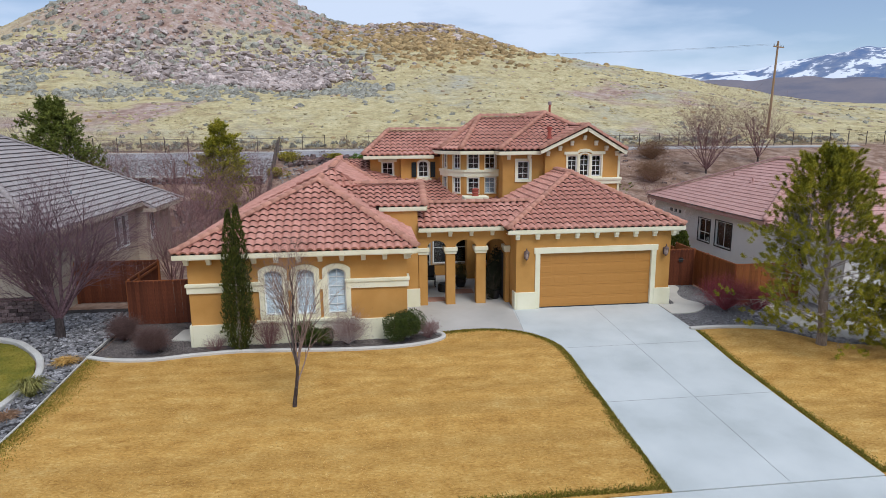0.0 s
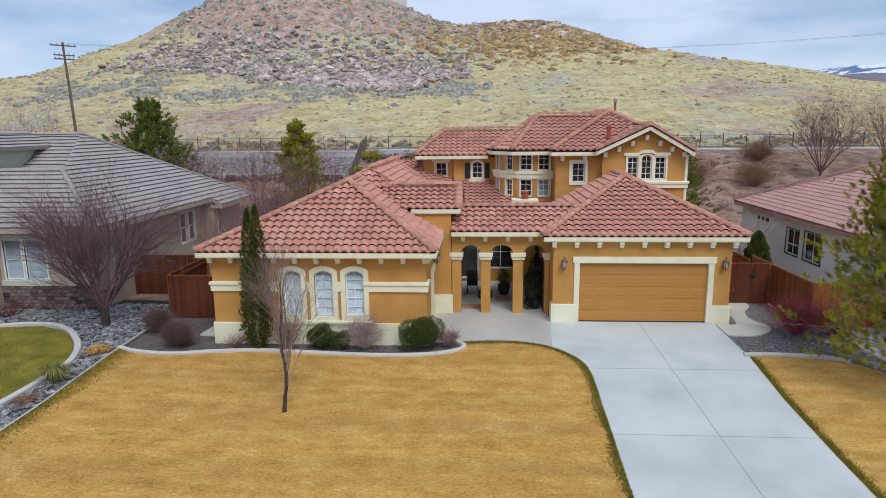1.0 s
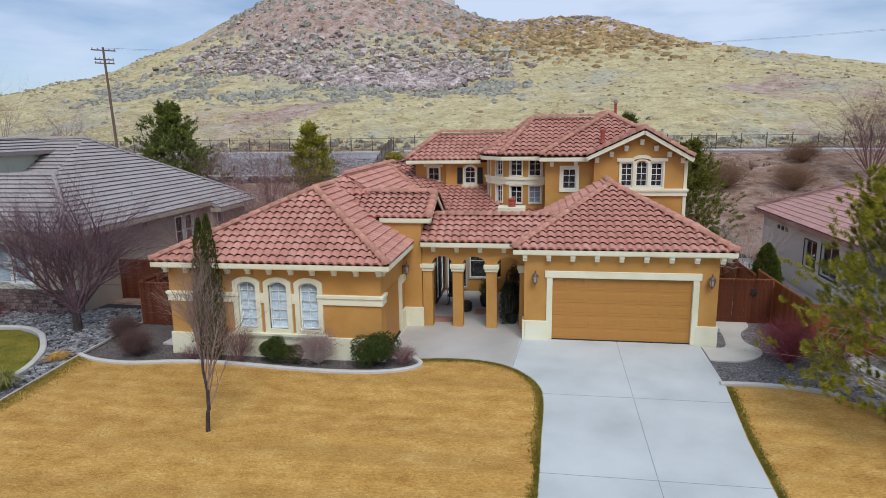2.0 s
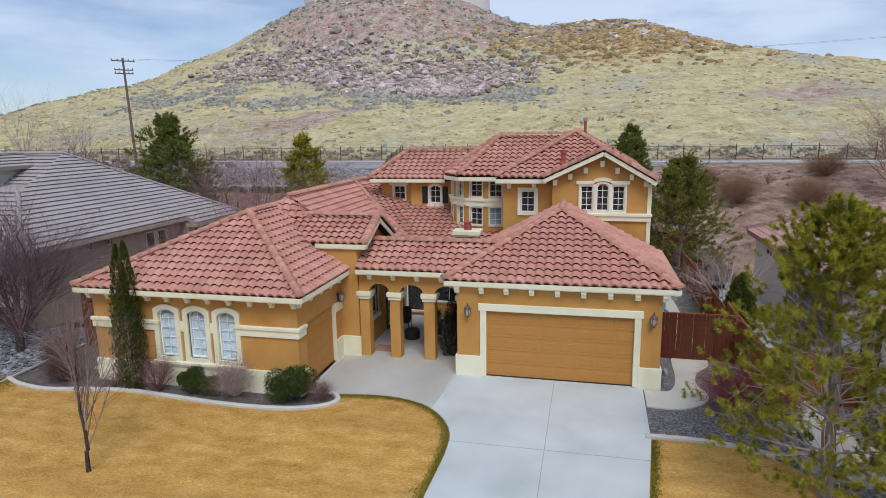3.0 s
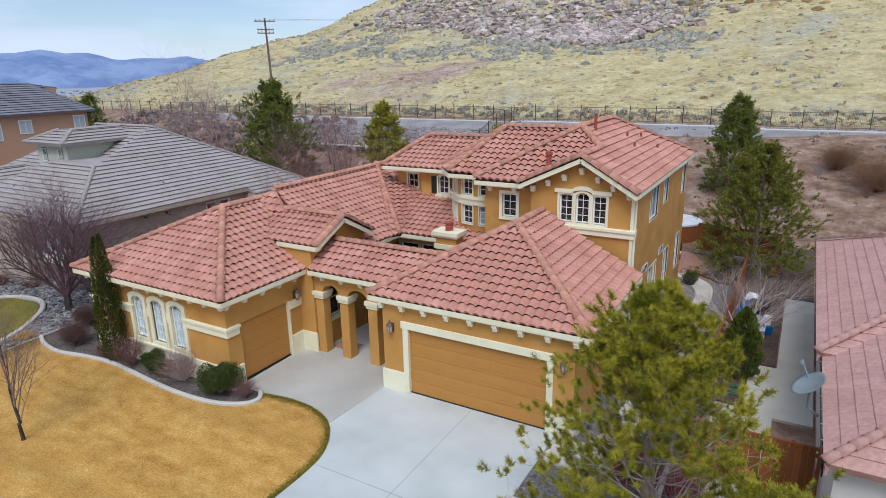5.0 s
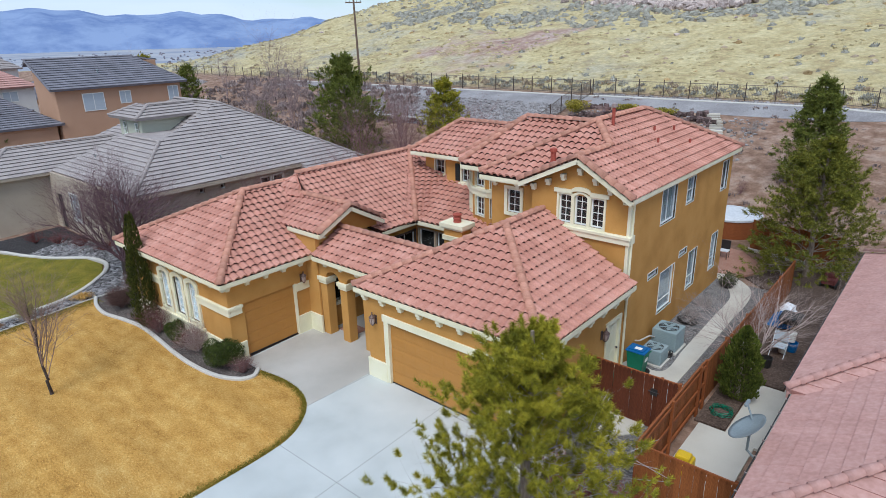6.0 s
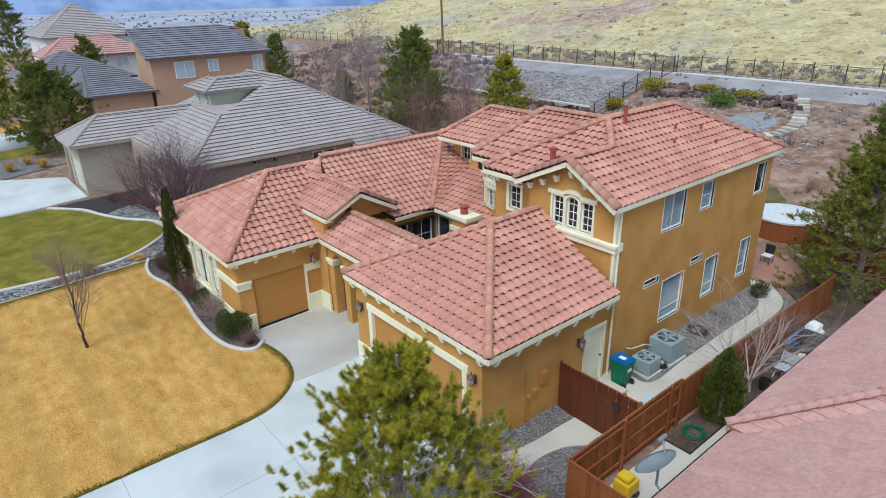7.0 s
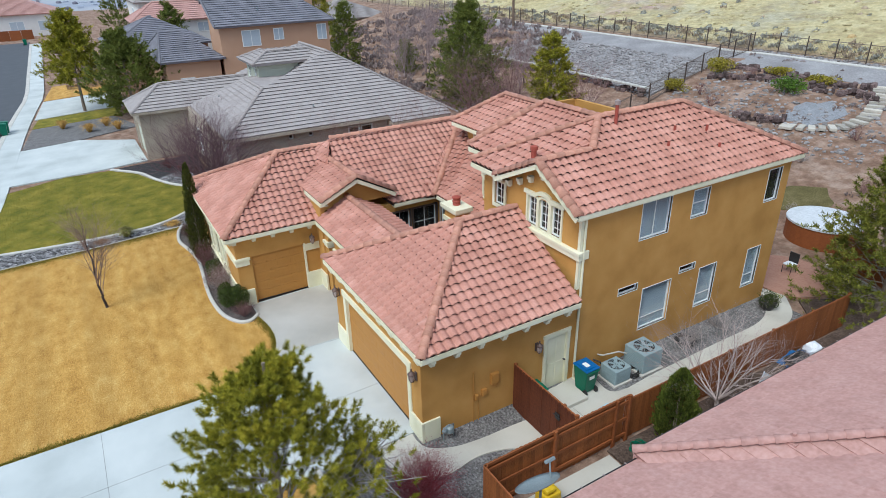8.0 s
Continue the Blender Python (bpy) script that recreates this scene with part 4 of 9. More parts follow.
def hole_window(i, k, **kw):
    """Fits a window to one of the upper openings."""
    p, q = Vector(UP[i]), Vector(UP[(i + 1) % len(UP)])
    d = (q - p).normalized()
    a, b, lo, hi = upper_holes(i)[k]
    c = p + d * ((a + b) / 2)
    return window(house, facing(c.x, c.y, lo, math.degrees(math.atan2(d.y, d.x))), b - a, hi - lo, **kw)


hole_window(0, 0, nx_=2, nz=2, trim=0.06, sill=True, header=True, back=DARK)
hole_window(2, 0, nx_=2, nz=3, rise=0.14, trim=0.07, sill=True, back=DARK)
for sx in (-1, 1):
    xs_ = 3.49 + sx * 0.52
    sh = part("shutter", Geo().box(xs_ - 0.13, xs_ + 0.13, 34.29, 34.34, 4.88, 5.70), SHUTTER, house, "dark louvred shutter", bevel=0.006)
    for k in range(9):
        part("slat", Geo().mbox(pose(xs_, 34.288, 4.94 + k * 0.085, 25, 0, 0), -0.10, 0.10, -0.012, 0.012, -0.008, 0.008), SHUTTER, sh)
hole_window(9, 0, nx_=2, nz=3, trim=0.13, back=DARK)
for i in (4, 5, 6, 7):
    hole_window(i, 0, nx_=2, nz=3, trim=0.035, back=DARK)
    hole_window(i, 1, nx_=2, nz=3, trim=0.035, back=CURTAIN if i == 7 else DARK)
# triple window of the gable
a, b, lo, hi = upper_holes(11)[0]
cx = 9.35 + (a + b) / 2
for k, dx in enumerate((-0.63, 0, 0.63)):
    window(house, facing(cx + dx, 30.85, lo, 0), 0.5, 1.05 if k != 1 else 1.13, nx_=2, nz=4, rise=0.02 if k != 1 else 0.12, trim=0.075, back=DARK, proud=0.05 if k != 1 else 0.056)
surround = Geo().box(cx - 1.06, cx - 0.36 + 0.0, 30.76, 30.84, 6.16, 6.30).box(cx + 0.36, cx + 1.06, 30.76, 30.84, 6.16, 6.30)
for k in range(8):
    t0, t1 = math.pi - math.pi * k / 8, math.pi - math.pi * (k + 1) / 8
    surround.slab(pose(cx, 30.757, 6.16), [(0.37 * math.cos(t0), 0.14 + 0.14 * math.sin(t0)), (0.37 * math.cos(t0), 0.02 + 0.11 * math.sin(t0)), (0.37 * math.cos(t1), 0.02 + 0.11 * math.sin(t1)), (0.37 * math.cos(t1), 0.14 + 0.14 * math.sin(t1))][::-1], 0.085)
part("window_head", surround, TRIM, house)
band = Geo().box(9.9, 13.30, 30.75, 30.86, 4.66, 4.98).box(9.85, 13.34, 30.70, 30.86, 4.86, 4.97).box(13.21, 13.295, 30.862, 31.2, 4.67, 4.97)
part("band_course", band, TRIM, house, "cream stucco band", bevel=0.012)
for i in (4, 5, 6, 7):
    p, q = Vector((*UP[i], 0)), Vector((*UP[i + 1], 0))
    d = (q - p).normalized()
    o = Vector((d.y, -d.x, 0))
    m = Matrix((d, -o, Vector((0, 0, 1)))).transposed().to_4x4()
    m.translation = p
    L = (q - p).length
    part("band_course", Geo().mbox(m, -0.02, L + 0.02, -0.06, 0.02, 5.02, 5.27).mbox(m, -0.04, L + 0.04, -0.11, 0.02, 5.26, 5.38), TRIM, house, "cream band of the bay")

# side windows
names = {0: dict(nx_=2, nz=1), 1: dict(nx_=1, nz=2), 2: dict(nx_=1, nz=1), 3: dict(nx_=1, nz=1), 4: dict(nx_=1, nz=1), 5: dict(nx_=1, split=[0.45], nz=2), 6: dict(nx_=1, split=[0.5], nz=2), 7: dict(nx_=1, split=[0.5], nz=2)}
for k, kw in names.items():
    hole_window(12, k, trim=0.02, proud=0.02, bar=0.035, mat_trim=WHITE, back=DARK if k in (2, 3, 4) else CURTAIN, **kw)
part("downspout", Geo().tube([(13.27, 30.98, 6.2), (13.27, 30.98, 0.0), (13.40, 30.98, -0.12)], 0.045, 8), TRIM, house)
part("corner_trim", Geo().box(13.14, 13.25, 30.81, 30.93, 3.6, 6.2), TRIM, house)

# wing windows: three arched sashes with thick surrounds over one sill
for c in WINS:
    window(house, facing(c, 22.3, 0.95, 0), 0.66, 1.68, nx_=2, nz=5, rise=0.15, trim=0.17, proud=0.07, back=PALEBLIND, bar=0.018, label="arched white window with pale blinds")
part("window_sill", Geo().box(-3.62, -0.12, 22.16, 22.32, 0.70, 0.80).box(-3.58, -0.16, 22.2, 22.32, 0.62, 0.70), TRIM, house, bevel=0.01)


def belt(pts, z0, z1, out, name="belt_course", lip=0.0):
    g = Geo()
    for p, q in zip(pts, pts[1:]):
        p, q = Vector((*p, 0)), Vector((*q, 0))
        d = (q - p).normalized()
        m = Matrix((d, Vector((-d.y, d.x, 0)), Vector((0, 0, 1)))).transposed().to_4x4()
        m.translation = p
        L = (q - p).length
        s0 = 0.032 if g.v else -out
        g.mbox(m, s0, L + out, -out, 0.03, z0, z1)
        if lip:
            g.mbox(m, s0 - (0 if s0 > 0 else lip), L + out + lip, -out - lip, 0.03, z1 - 0.12, z1 - 0.01)
    return part(name, g, TRIM, house, "cream stucco belt", bevel=0.012)


belt([(-5.9, 22.3), (-3.38, 22.3)], 1.86, 2.22, 0.06, lip=0.04)
belt([(-2.50, 22.3), (-2.33, 22.3)], 1.86, 2.22, 0.04)
belt([(-1.38, 22.3), (-1.22, 22.3)], 1.86, 2.22, 0.04)
belt([(-0.34, 22.3), (1.8, 22.3), (1.8, 22.76)], 1.86, 2.22, 0.06, lip=0.04)
belt([(-5.9, 22.9), (-5.9, 22.3), (1.8, 22.3), (1.8, 22.80)], -0.3, 0.70, 0.06, "plinth")
belt([(1.8, 25.30), (1.8, 25.95), (2.5, 25.95)], -0.25, 0.78, 0.06, "plinth")
belt([(1.8, 25.33), (1.8, 25.94)], 1.86, 2.18, 0.06)
belt([(6.5, 25.3), (6.5, 24.9), (7.32, 24.9)], -0.25, 0.72, 0.06, "plinth")
belt([(12.60, 24.9), (13.22, 24.9), (13.22, 25.45)], -0.3, 0.70, 0.06, "plinth")


def garage_door(m, w, h, cols, rows, trim, name="garage_door", label="", framed=True):
    """Sectional door of stamped panels in a cream surround; m's y points inwards."""
    d = part(name, Geo().mbox(m, -w / 2, w / 2, 0.10, 0.16, 0.0, h), DOOR_OCHRE, house, label)
    for r in range(rows):
        z0, z1 = h * r / rows + 0.004, h * (r + 1) / rows - 0.004
        s = Geo().mbox(m, -w / 2 + 0.01, w / 2 - 0.01, 0.085, 0.11, z0, z1)
        sec = part("door_section", s, DOOR_OCHRE, d)
        for c in range(cols):
            x0, x1 = -w / 2 + w * c / cols + 0.06, -w / 2 + w * (c + 1) / cols - 0.06
            p = Geo()
            o = [(x0, z0 + 0.09), (x1, z0 + 0.09), (x1, z1 - 0.09), (x0, z1 - 0.09)]
            i_ = [(x0 + 0.03, z0 + 0.12), (x1 - 0.03, z0 + 0.12), (x1 - 0.03, z1 - 0.12), (x0 + 0.03, z1 - 0.12)]
            vs = [m @ Vector((x, 0.0845, z)) for x, z in o] + [m @ Vector((x, 0.078, z)) for x, z in i_]
            p.add(vs, [(0, 1, 5, 4), (1, 2, 6, 5), (2, 3, 7, 6), (3, 0, 4, 7), (4, 5, 6, 7)])
            part("panel", p, DOOR_OCHRE, sec)
    t = Geo()
    t.mbox(m, w / 2 - 0.02, w / 2 + trim, -0.045, 0.10, 0.0, h + 0.02)
    if framed:
        t.mbox(m, -w / 2 - trim, -w / 2 + 0.02, -0.045, 0.10, 0.0, h + 0.02)
        t.mbox(m, -w / 2 - trim - 0.06, w / 2 + trim + 0.06, -0.06, 0.10, h, h + trim + 0.06)
    part("door_trim", t, TRIM, d, "cream door surround", bevel=0.01)
    part("door_seal", Geo().mbox(m, -w / 2, w / 2, 0.06, 0.17, -0.02, 0.03), IRON, d)
    return d


garage_door(facing(9.95, 24.9, 0.0, 0), 4.9, 2.36, 8, 5, 0.19, label="wide ochre sectional garage door")
garage_door(facing(1.8, 24.09, 0.0, 90), 2.33, 2.2, 4, 5, 0.06, label="single ochre garage door", framed=False)
sd = part("side_door", Geo().box(13.12, 13.17, 29.68, 30.58, -0.15, 2.08), TRIM, house, "cream panelled side door")
for (za, zb) in ((0.1, 0.9), (1.05, 1.95)):
    for ya in (29.78, 30.17):
        part("panel", Geo().box(13.165, 13.18, ya, ya + 0.31, za, zb), TRIM, sd, bevel=0.006)
part("door_trim", Geo().box(13.16, 13.27, 29.56, 29.69, -0.15, 2.10).box(13.16, 13.27, 30.57, 30.70, -0.15, 2.10).box(13.16, 13.275, 29.54, 30.72, 2.08, 2.22), TRIM, sd, bevel=0.008)
part("handle", Geo().lathe(pose(13.19, 30.5, 0.95, 0, 90, 0), [(0.02, 0), (0.02, 0.03), (0.035, 0.05), (0.03, 0.08), (0.01, 0.085)], 10), IRON, sd)

# ---- the house's roofs ----
roofs = {
    "garage_roof": dict(faces=[
        [(6.1, 24.68, 3.40), (13.7, 24.68, 3.40), (9.85, 28.42, 5.36)],
        [(13.7, 24.68, 3.40), (13.7, 30.62, 3.40), (9.85, 30.85, 5.36), (9.85, 28.42, 5.36)],
        [(6.1, 30.85, 3.40), (6.1, 24.68, 3.40), (9.85, 28.42, 5.36), (9.85, 30.85, 5.36)]],
        caps=[((6.1, 24.68, 3.41), (9.85, 28.42, 5.37)), ((13.7, 24.68, 3.41), (9.85, 28.42, 5.37)), ((9.85, 28.2, 5.37), (9.85, 30.8, 5.37))],
        eaves=[((6.1, 24.68), (13.7, 24.68)), ((13.7, 24.68), (13.7, 30.62))], z=3.40),
    "arcade_roof": dict(faces=[
        [(2.5, 25.72, 3.42), (6.25, 25.72, 3.42), (7.75, 27.2, 4.22), (2.5, 27.2, 4.22)],
        [(6.25, 28.7, 3.42), (2.5, 28.7, 3.42), (2.5, 27.2, 4.22), (7.75, 27.2, 4.22)]],
        caps=[((2.55, 27.2, 4.23), (7.75, 27.2, 4.23))], eaves=[((2.52, 25.72), (6.15, 25.72))], z=3.42),
    "gable_roof": dict(faces=[
        [(0.45, 25.88, 4.32), (2.86, 25.88, 4.32), (2.86, 27.58, 5.1), (-0.95, 27.58, 5.1)],
        [(2.86, 29.4, 4.12), (0.5, 29.4, 4.12), (-0.95, 27.58, 5.1), (2.86, 27.58, 5.1)]],
        caps=[((2.86, 27.58, 5.11), (-1.0, 27.58, 5.11)), ((2.80, 25.88, 4.38), (2.80, 27.55, 5.16)), ((2.80, 29.4, 4.18), (2.80, 27.62, 5.16))],
        eaves=[((0.9, 25.88), (2.86, 25.88))], z=4.32),
    "wing_roof": dict(faces=[
        [(-6.25, 21.9, 3.33), (2.16, 21.9, 3.33), (-1.5, 25.5, 5.45)],
        [(2.16, 21.9, 3.33), (2.16, 26.1, 3.33), (-0.9, 27.58, 5.102), (-1.5, 27.58, 5.45), (-1.5, 25.5, 5.45)],
        [(-6.25, 30.0, 3.33), (-6.25, 21.9, 3.33), (-1.5, 25.5, 5.45), (-1.5, 30.0, 5.45)]],
        caps=[((-6.25, 21.9, 3.34), (-1.5, 25.5, 5.46)), ((2.16, 21.9, 3.34), (-1.5, 25.5, 5.46)), ((-1.5, 25.45, 5.46), (-1.5, 27.9, 5.46))],
        eaves=[((-6.25, 21.9), (2.16, 21.9)), ((2.16, 21.9), (2.16, 26.0))], z=3.33),
    "rear_roof": dict(faces=[
        [(2.78, 29.3, 3.52), (2.78, 31.5, 3.52), (-1.1, 36.95, 5.78), (-1.1, 28.0, 5.78), (0.07, 27.58, 5.098)],
        [(2.78, 31.5, 3.52), (7.25, 31.5, 3.52), (7.25, 36.95, 5.78), (-1.1, 36.95, 5.78)],
        [(-6.25, 42.0, 3.33), (-6.25, 29.0, 3.33), (-1.1, 28.0, 5.78), (-1.1, 42.0, 5.78)],
        [(-2.0, 26.95, 5.16), (0.2, 27.4, 5.0), (-1.1, 28.05, 5.78)],
        [(2.86, 31.40, 3.50), (3.14, 31.61, 3.50), (1.9, 34.72, 4.86), (0.6, 34.72, 5.17), (-1.22, 35.42, 5.87)],
        [(2.80, 30.5, 3.50), (2.86, 31.40, 3.50), (-1.22, 35.42, 5.87)]],
        caps=[((2.86, 31.40, 3.52), (-1.22, 35.42, 5.87)), ((-1.1, 28.0, 5.80), (-1.1, 37.0, 5.80))],
        eaves=[((2.78, 29.35), (2.78, 31.5)), ((2.78, 31.5), (7.2, 31.5))], z=3.52),
    "upper_roof": dict(faces=[
        [(13.42, 30.45, 6.31), (13.42, 42.15, 6.31), (10.2, 38.5, 8.19), (10.2, 34.1, 8.19), (11.37, 32.83, 7.51), (11.37, 30.45, 7.51)],
        [(9.0, 30.75, 6.40), (9.0, 30.45, 6.40), (11.37, 30.45, 7.51), (11.37, 32.83, 7.51)],
        [(7.0, 30.75, 6.40), (9.05, 30.75, 6.40), (11.37, 32.83, 7.51), (10.2, 34.1, 8.19)],
        [(7.0, 31.8, 6.40), (7.0, 30.75, 6.40), (10.2, 34.1, 8.19)],
        [(13.42, 42.15, 6.31), (6.9, 42.15, 6.31), (10.2, 38.5, 8.19)],
        [(6.9, 42.15, 6.31), (6.9, 34.6, 6.31), (10.2, 34.6, 8.19), (10.2, 38.5, 8.19)],
        # over the bay
        [(5.2, 31.8, 6.40), (7.0, 31.8, 6.40), (10.0, 34.6, 8.05), (6.65, 34.6, 8.05)],
        [(4.3, 32.9, 6.40), (5.2, 31.8, 6.40), (6.65, 34.6, 8.05)],
        [(3.95, 34.6, 6.40), (4.3, 32.9, 6.40), (6.65, 34.6, 8.05)],
        [(7.0, 38.0, 6.0), (3.95, 38.0, 6.0), (6.65, 34.6, 8.05), (10.0, 34.6, 8.05)],
        # over the left rooms
        [(0.25, 34.0, 6.08), (4.6, 34.0, 6.08), (6.2, 36.2, 7.35), (1.7, 36.2, 7.35)],
        [(0.25, 38.4, 6.08), (0.25, 34.0, 6.08), (1.7, 36.2, 7.35)],
        [(7.0, 38.4, 6.08), (0.25, 38.4, 6.08), (1.7, 36.2, 7.35), (7.0, 36.2, 7.35)]],
        caps=[((11.37, 30.42, 7.52), (11.37, 32.7, 7.52)), ((9.0, 30.5, 6.46), (11.37, 30.5, 7.57)), ((13.42, 30.5, 6.37), (11.37, 30.5, 7.57)),
              ((10.2, 34.1, 8.21), (10.2, 38.5, 8.21)), ((13.42, 42.15, 6.33), (10.2, 38.5, 8.21)), ((7.0, 30.75, 6.42), (10.2, 34.1, 8.21)), ((11.37, 32.83, 7.53), (10.2, 34.1, 8.21)),
              ((5.2, 31.8, 6.42), (6.65, 34.6, 8.07)), ((4.3, 32.9, 6.42), (6.65, 34.6, 8.07)), ((6.65, 34.6, 8.07), (10.0, 34.6, 8.07)), ((0.25, 34.0, 6.10), (1.7, 36.2, 7.37)), ((1.7, 36.2, 7.37), (6.0, 36.2, 7.37))],
        eaves=[((13.42, 30.5), (13.42, 42.15)), ((7.0, 30.75), (9.1, 30.75)), ((0.25, 34.0), (4.05, 34.0)), ((5.2, 31.8), (7.0, 31.8)), ((4.3, 32.9), (5.2, 31.8)), ((3.95, 34.6), (4.3, 32.9)), ((7.0, 31.8), (7.0, 30.75))], z=6.35),
}
CORBEL = Geo().box(-0.08, 0.08, -0.14, 0.0, -0.19, -0.07).box(-0.085, 0.085, -0.20, 0.0, -0.07, 0.05).mesh("corbel", TRIM, bevel=0.01)
RAKECAP = cap_mesh(CAPTILE, 0.185, 0.44)
RAKES = ((9.0, 30.5, 6.46), (13.42, 30.5, 6.37), (2.80, 25.88, 4.38), (2.80, 29.4, 4.18))
SINGLE = {"garage_roof": (0, 290)}
for rname, r in roofs.items():
    roof = None
    for k, f in enumerate(r["faces"]):
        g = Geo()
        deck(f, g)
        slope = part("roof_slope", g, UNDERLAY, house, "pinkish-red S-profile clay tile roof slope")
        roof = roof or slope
        take = (slope, STILE, SINGLE[rname][1]) if SINGLE.get(rname, (None,))[0] == k else None
        tg = tile_face(f, take)
        if tg.v:
            part("roof_tiles", tg, TILE, slope, smooth=True, kind="stuff")
    for a, b in r["caps"]:
        raked = a in RAKES
        caps(a, b, RAKECAP if raked else CAP, roof, 0.37, 0.0 if raked else 0.085)
    for (x0, y0), (x1, y1) in r["eaves"]:
        d = Vector((x1 - x0, y1 - y0, 0)).normalized()
        inn = Vector((-d.y, d.x, 0))
        z = r["z"] if not (rname == "upper_roof" and y0 == 34.0) else 6.08
        a, b = Vector((x0, y0, z)) - inn * 0.012, Vector((x1, y1, z)) - inn * 0.012
        fa = Geo()
        fa.beam(a - Vector((0, 0, 0.075)), b - Vector((0, 0, 0.075)), 0.05, 0.15)
        fa.beam(a + inn * 0.17 - Vector((0, 0, 0.165)), b + inn * 0.17 - Vector((0, 0, 0.165)), 0.36, 0.03)
        part("fascia", fa, TRIM, roof, "cream fascia board")
        L = (b - a).length
        n = max(2, int(L / 0.76))
        if rname in ("garage_roof", "arcade_roof", "wing_roof") or (rname == "upper_roof" and y0 == 30.75):
            for k in range(n):
                p = a + d * (L * (k + 0.5) / n) + inn * {"garage_roof": 0.22, "upper_roof": 0.40}.get(rname, 0.36)
                m = Matrix((d, inn, Vector((0, 0, 1)))).transposed().to_4x4()
                m.translation = (p.x, p.y, z - 0.225)
                piece("corbel", CORBEL, m, roof)

# raked cream boards and corbels of the gables
for a, b in (((9.0, 30.425, 6.36), (11.37, 30.425, 7.47)), ((13.42, 30.425, 6.27), (11.37, 30.425, 7.47)), ((2.885, 25.88, 4.28), (2.885, 27.58, 5.06)), ((2.885, 29.4, 4.08), (2.885, 27.58, 5.06))):
    part("barge_board", Geo().beam(Vector(a) - Vector((0, 0, 0.06)), Vector(b) - Vector((0, 0, 0.06)), 0.05, 0.16), TRIM, house, "cream raked gable board")
for t in (0.08, 0.38, 0.68):
    for x_a, z_a in ((9.3, 6.45), (13.2, 6.42)):
        m = pose(x_a + (11.33 - x_a) * t, 30.85, z_a + (7.28 - z_a) * t - 0.22)
        piece("corbel", CORBEL, m, house)
piece("corbel", CORBEL, pose(11.33, 30.85, 7.06), house)

# courtyard chimney with its flue, roof vents
ch = part("chimney", Geo().box(5.3, 6.25, 30.5, 31.1, -0.1, 4.0), STUCCO, house)
part("chimney_cap", Geo().box(5.16, 6.39, 30.36, 31.24, 3.98, 4.17).box(5.22, 6.33, 30.42, 31.18, 3.90, 3.98), TRIM, ch, "cream chimney cap", bevel=0.02)
part("flue", Geo().lathe(pose(5.78, 30.8, 4.17), [(0.17, 0), (0.17, 0.05), (0.15, 0.06), (0.15, 0.13), (0.18, 0.15), (0.18, 0.19), (0.15, 0.21), (0.15, 0.28), (0.19, 0.30), (0.19, 0.35), (0.05, 0.40)], 16), TERRACOTTA, ch, "ribbed red flue", smooth=False)
part("chimney_band", Geo().box(5.24, 6.31, 30.44, 31.16, 3.42, 3.62), TRIM, ch)
part("vent_pipe", Geo().lathe(pose(10.6, 34.6, 7.9), [(0.065, 0), (0.065, 0.83)], 10), TERRACOTTA, house)
part("vent_cap", Geo().lathe(pose(10.6, 34.6, 8.73), [(0.07, 0), (0.105, 0.02), (0.105, 0.15), (0.04, 0.19)], 10), GALV, house, "silver vent cap")
part("vent_pipe", Geo().lathe(pose(9.75, 31.6, 6.95), [(0.16, 0), (0.10, 0.12), (0.10, 0.42), (0.14, 0.44), (0.14, 0.56), (0.04, 0.60)], 10), TERRACOTTA, house)
for x, y in ((11.35, 36.9), (11.9, 36.0), (12.4, 38.2), (11.6, 38.4)):
    z = 8.19 - (x - 10.2) / 3.22 * 1.88
    part("vent_pipe", Geo().lathe(pose(x, y, z), [(0.05, 0), (0.05, 0.28), (0.02, 0.29)], 8), TERRACOTTA, house)


# ---- neighbouring houses ----
FLATCAP = {}


def flat_roof_set(house_, faces, cap_lines, mat, expo=0.34, wide=0.33, label="", lift=0.02, prof=FLAT_PROFILE):
    if mat.name not in FLATCAP:
        FLATCAP[mat.name] = cap_mesh(mat, 0.12, 0.40)
    roof = None
    for f in faces:
        g = Geo()
        deck(f, g, 0.14)
        slope = part("roof_slope", g, mat, house_, label)
        roof = roof or slope
        tg = tile_face(f, None, prof, wide, expo)
        if tg.v:
            part("roof_tiles", tg, mat, slope, kind="stuff")
    for a, b in cap_lines:
        caps(a, b, FLATCAP[mat.name], roof, 0.34, lift)
    return roof


def fascia_run(roof, lines, z, mat, h=0.2):
    g = Geo()
    for a, b in lines:
        g.beam((*a, z - 0.08), (*b, z - 0.08), 0.06, h)
    return part("fascia", g, mat, roof)


# grey-roofed house beyond the plum tree
nl = thing("house", -18.0, 30.0, 0.0, "single-storey taupe stucco house with flat grey tile roof and small dormer", "house")
wall_panel(nl, TAUPE, (-16.9, 26.0), (-12.6, 26.0), -0.3, 3.6, [(0.25, 1.05, 1.3, 3.05), (1.2, 2.1, 1.3, 3.05)])
wall_panel(nl, TAUPE, (-12.6, 26.0), (-12.6, 36.5), -0.3, 3.6, [(3.4, 3.7, 2.95, 3.25), (4.75, 5.05, 2.95, 3.25), (7.6, 8.35, 1.45, 3.1), (8.55, 9.3, 1.45, 3.1)])
wall_panel(nl, TAUPE, (-12.6, 36.5), (-12.0, 36.5), -0.3, 3.6)
wall_panel(nl, TAUPE, (-12.0, 36.5), (-12.0, 40.6), -0.3, 3.6, [(0.5, 1.1, 1.45, 3.1)])
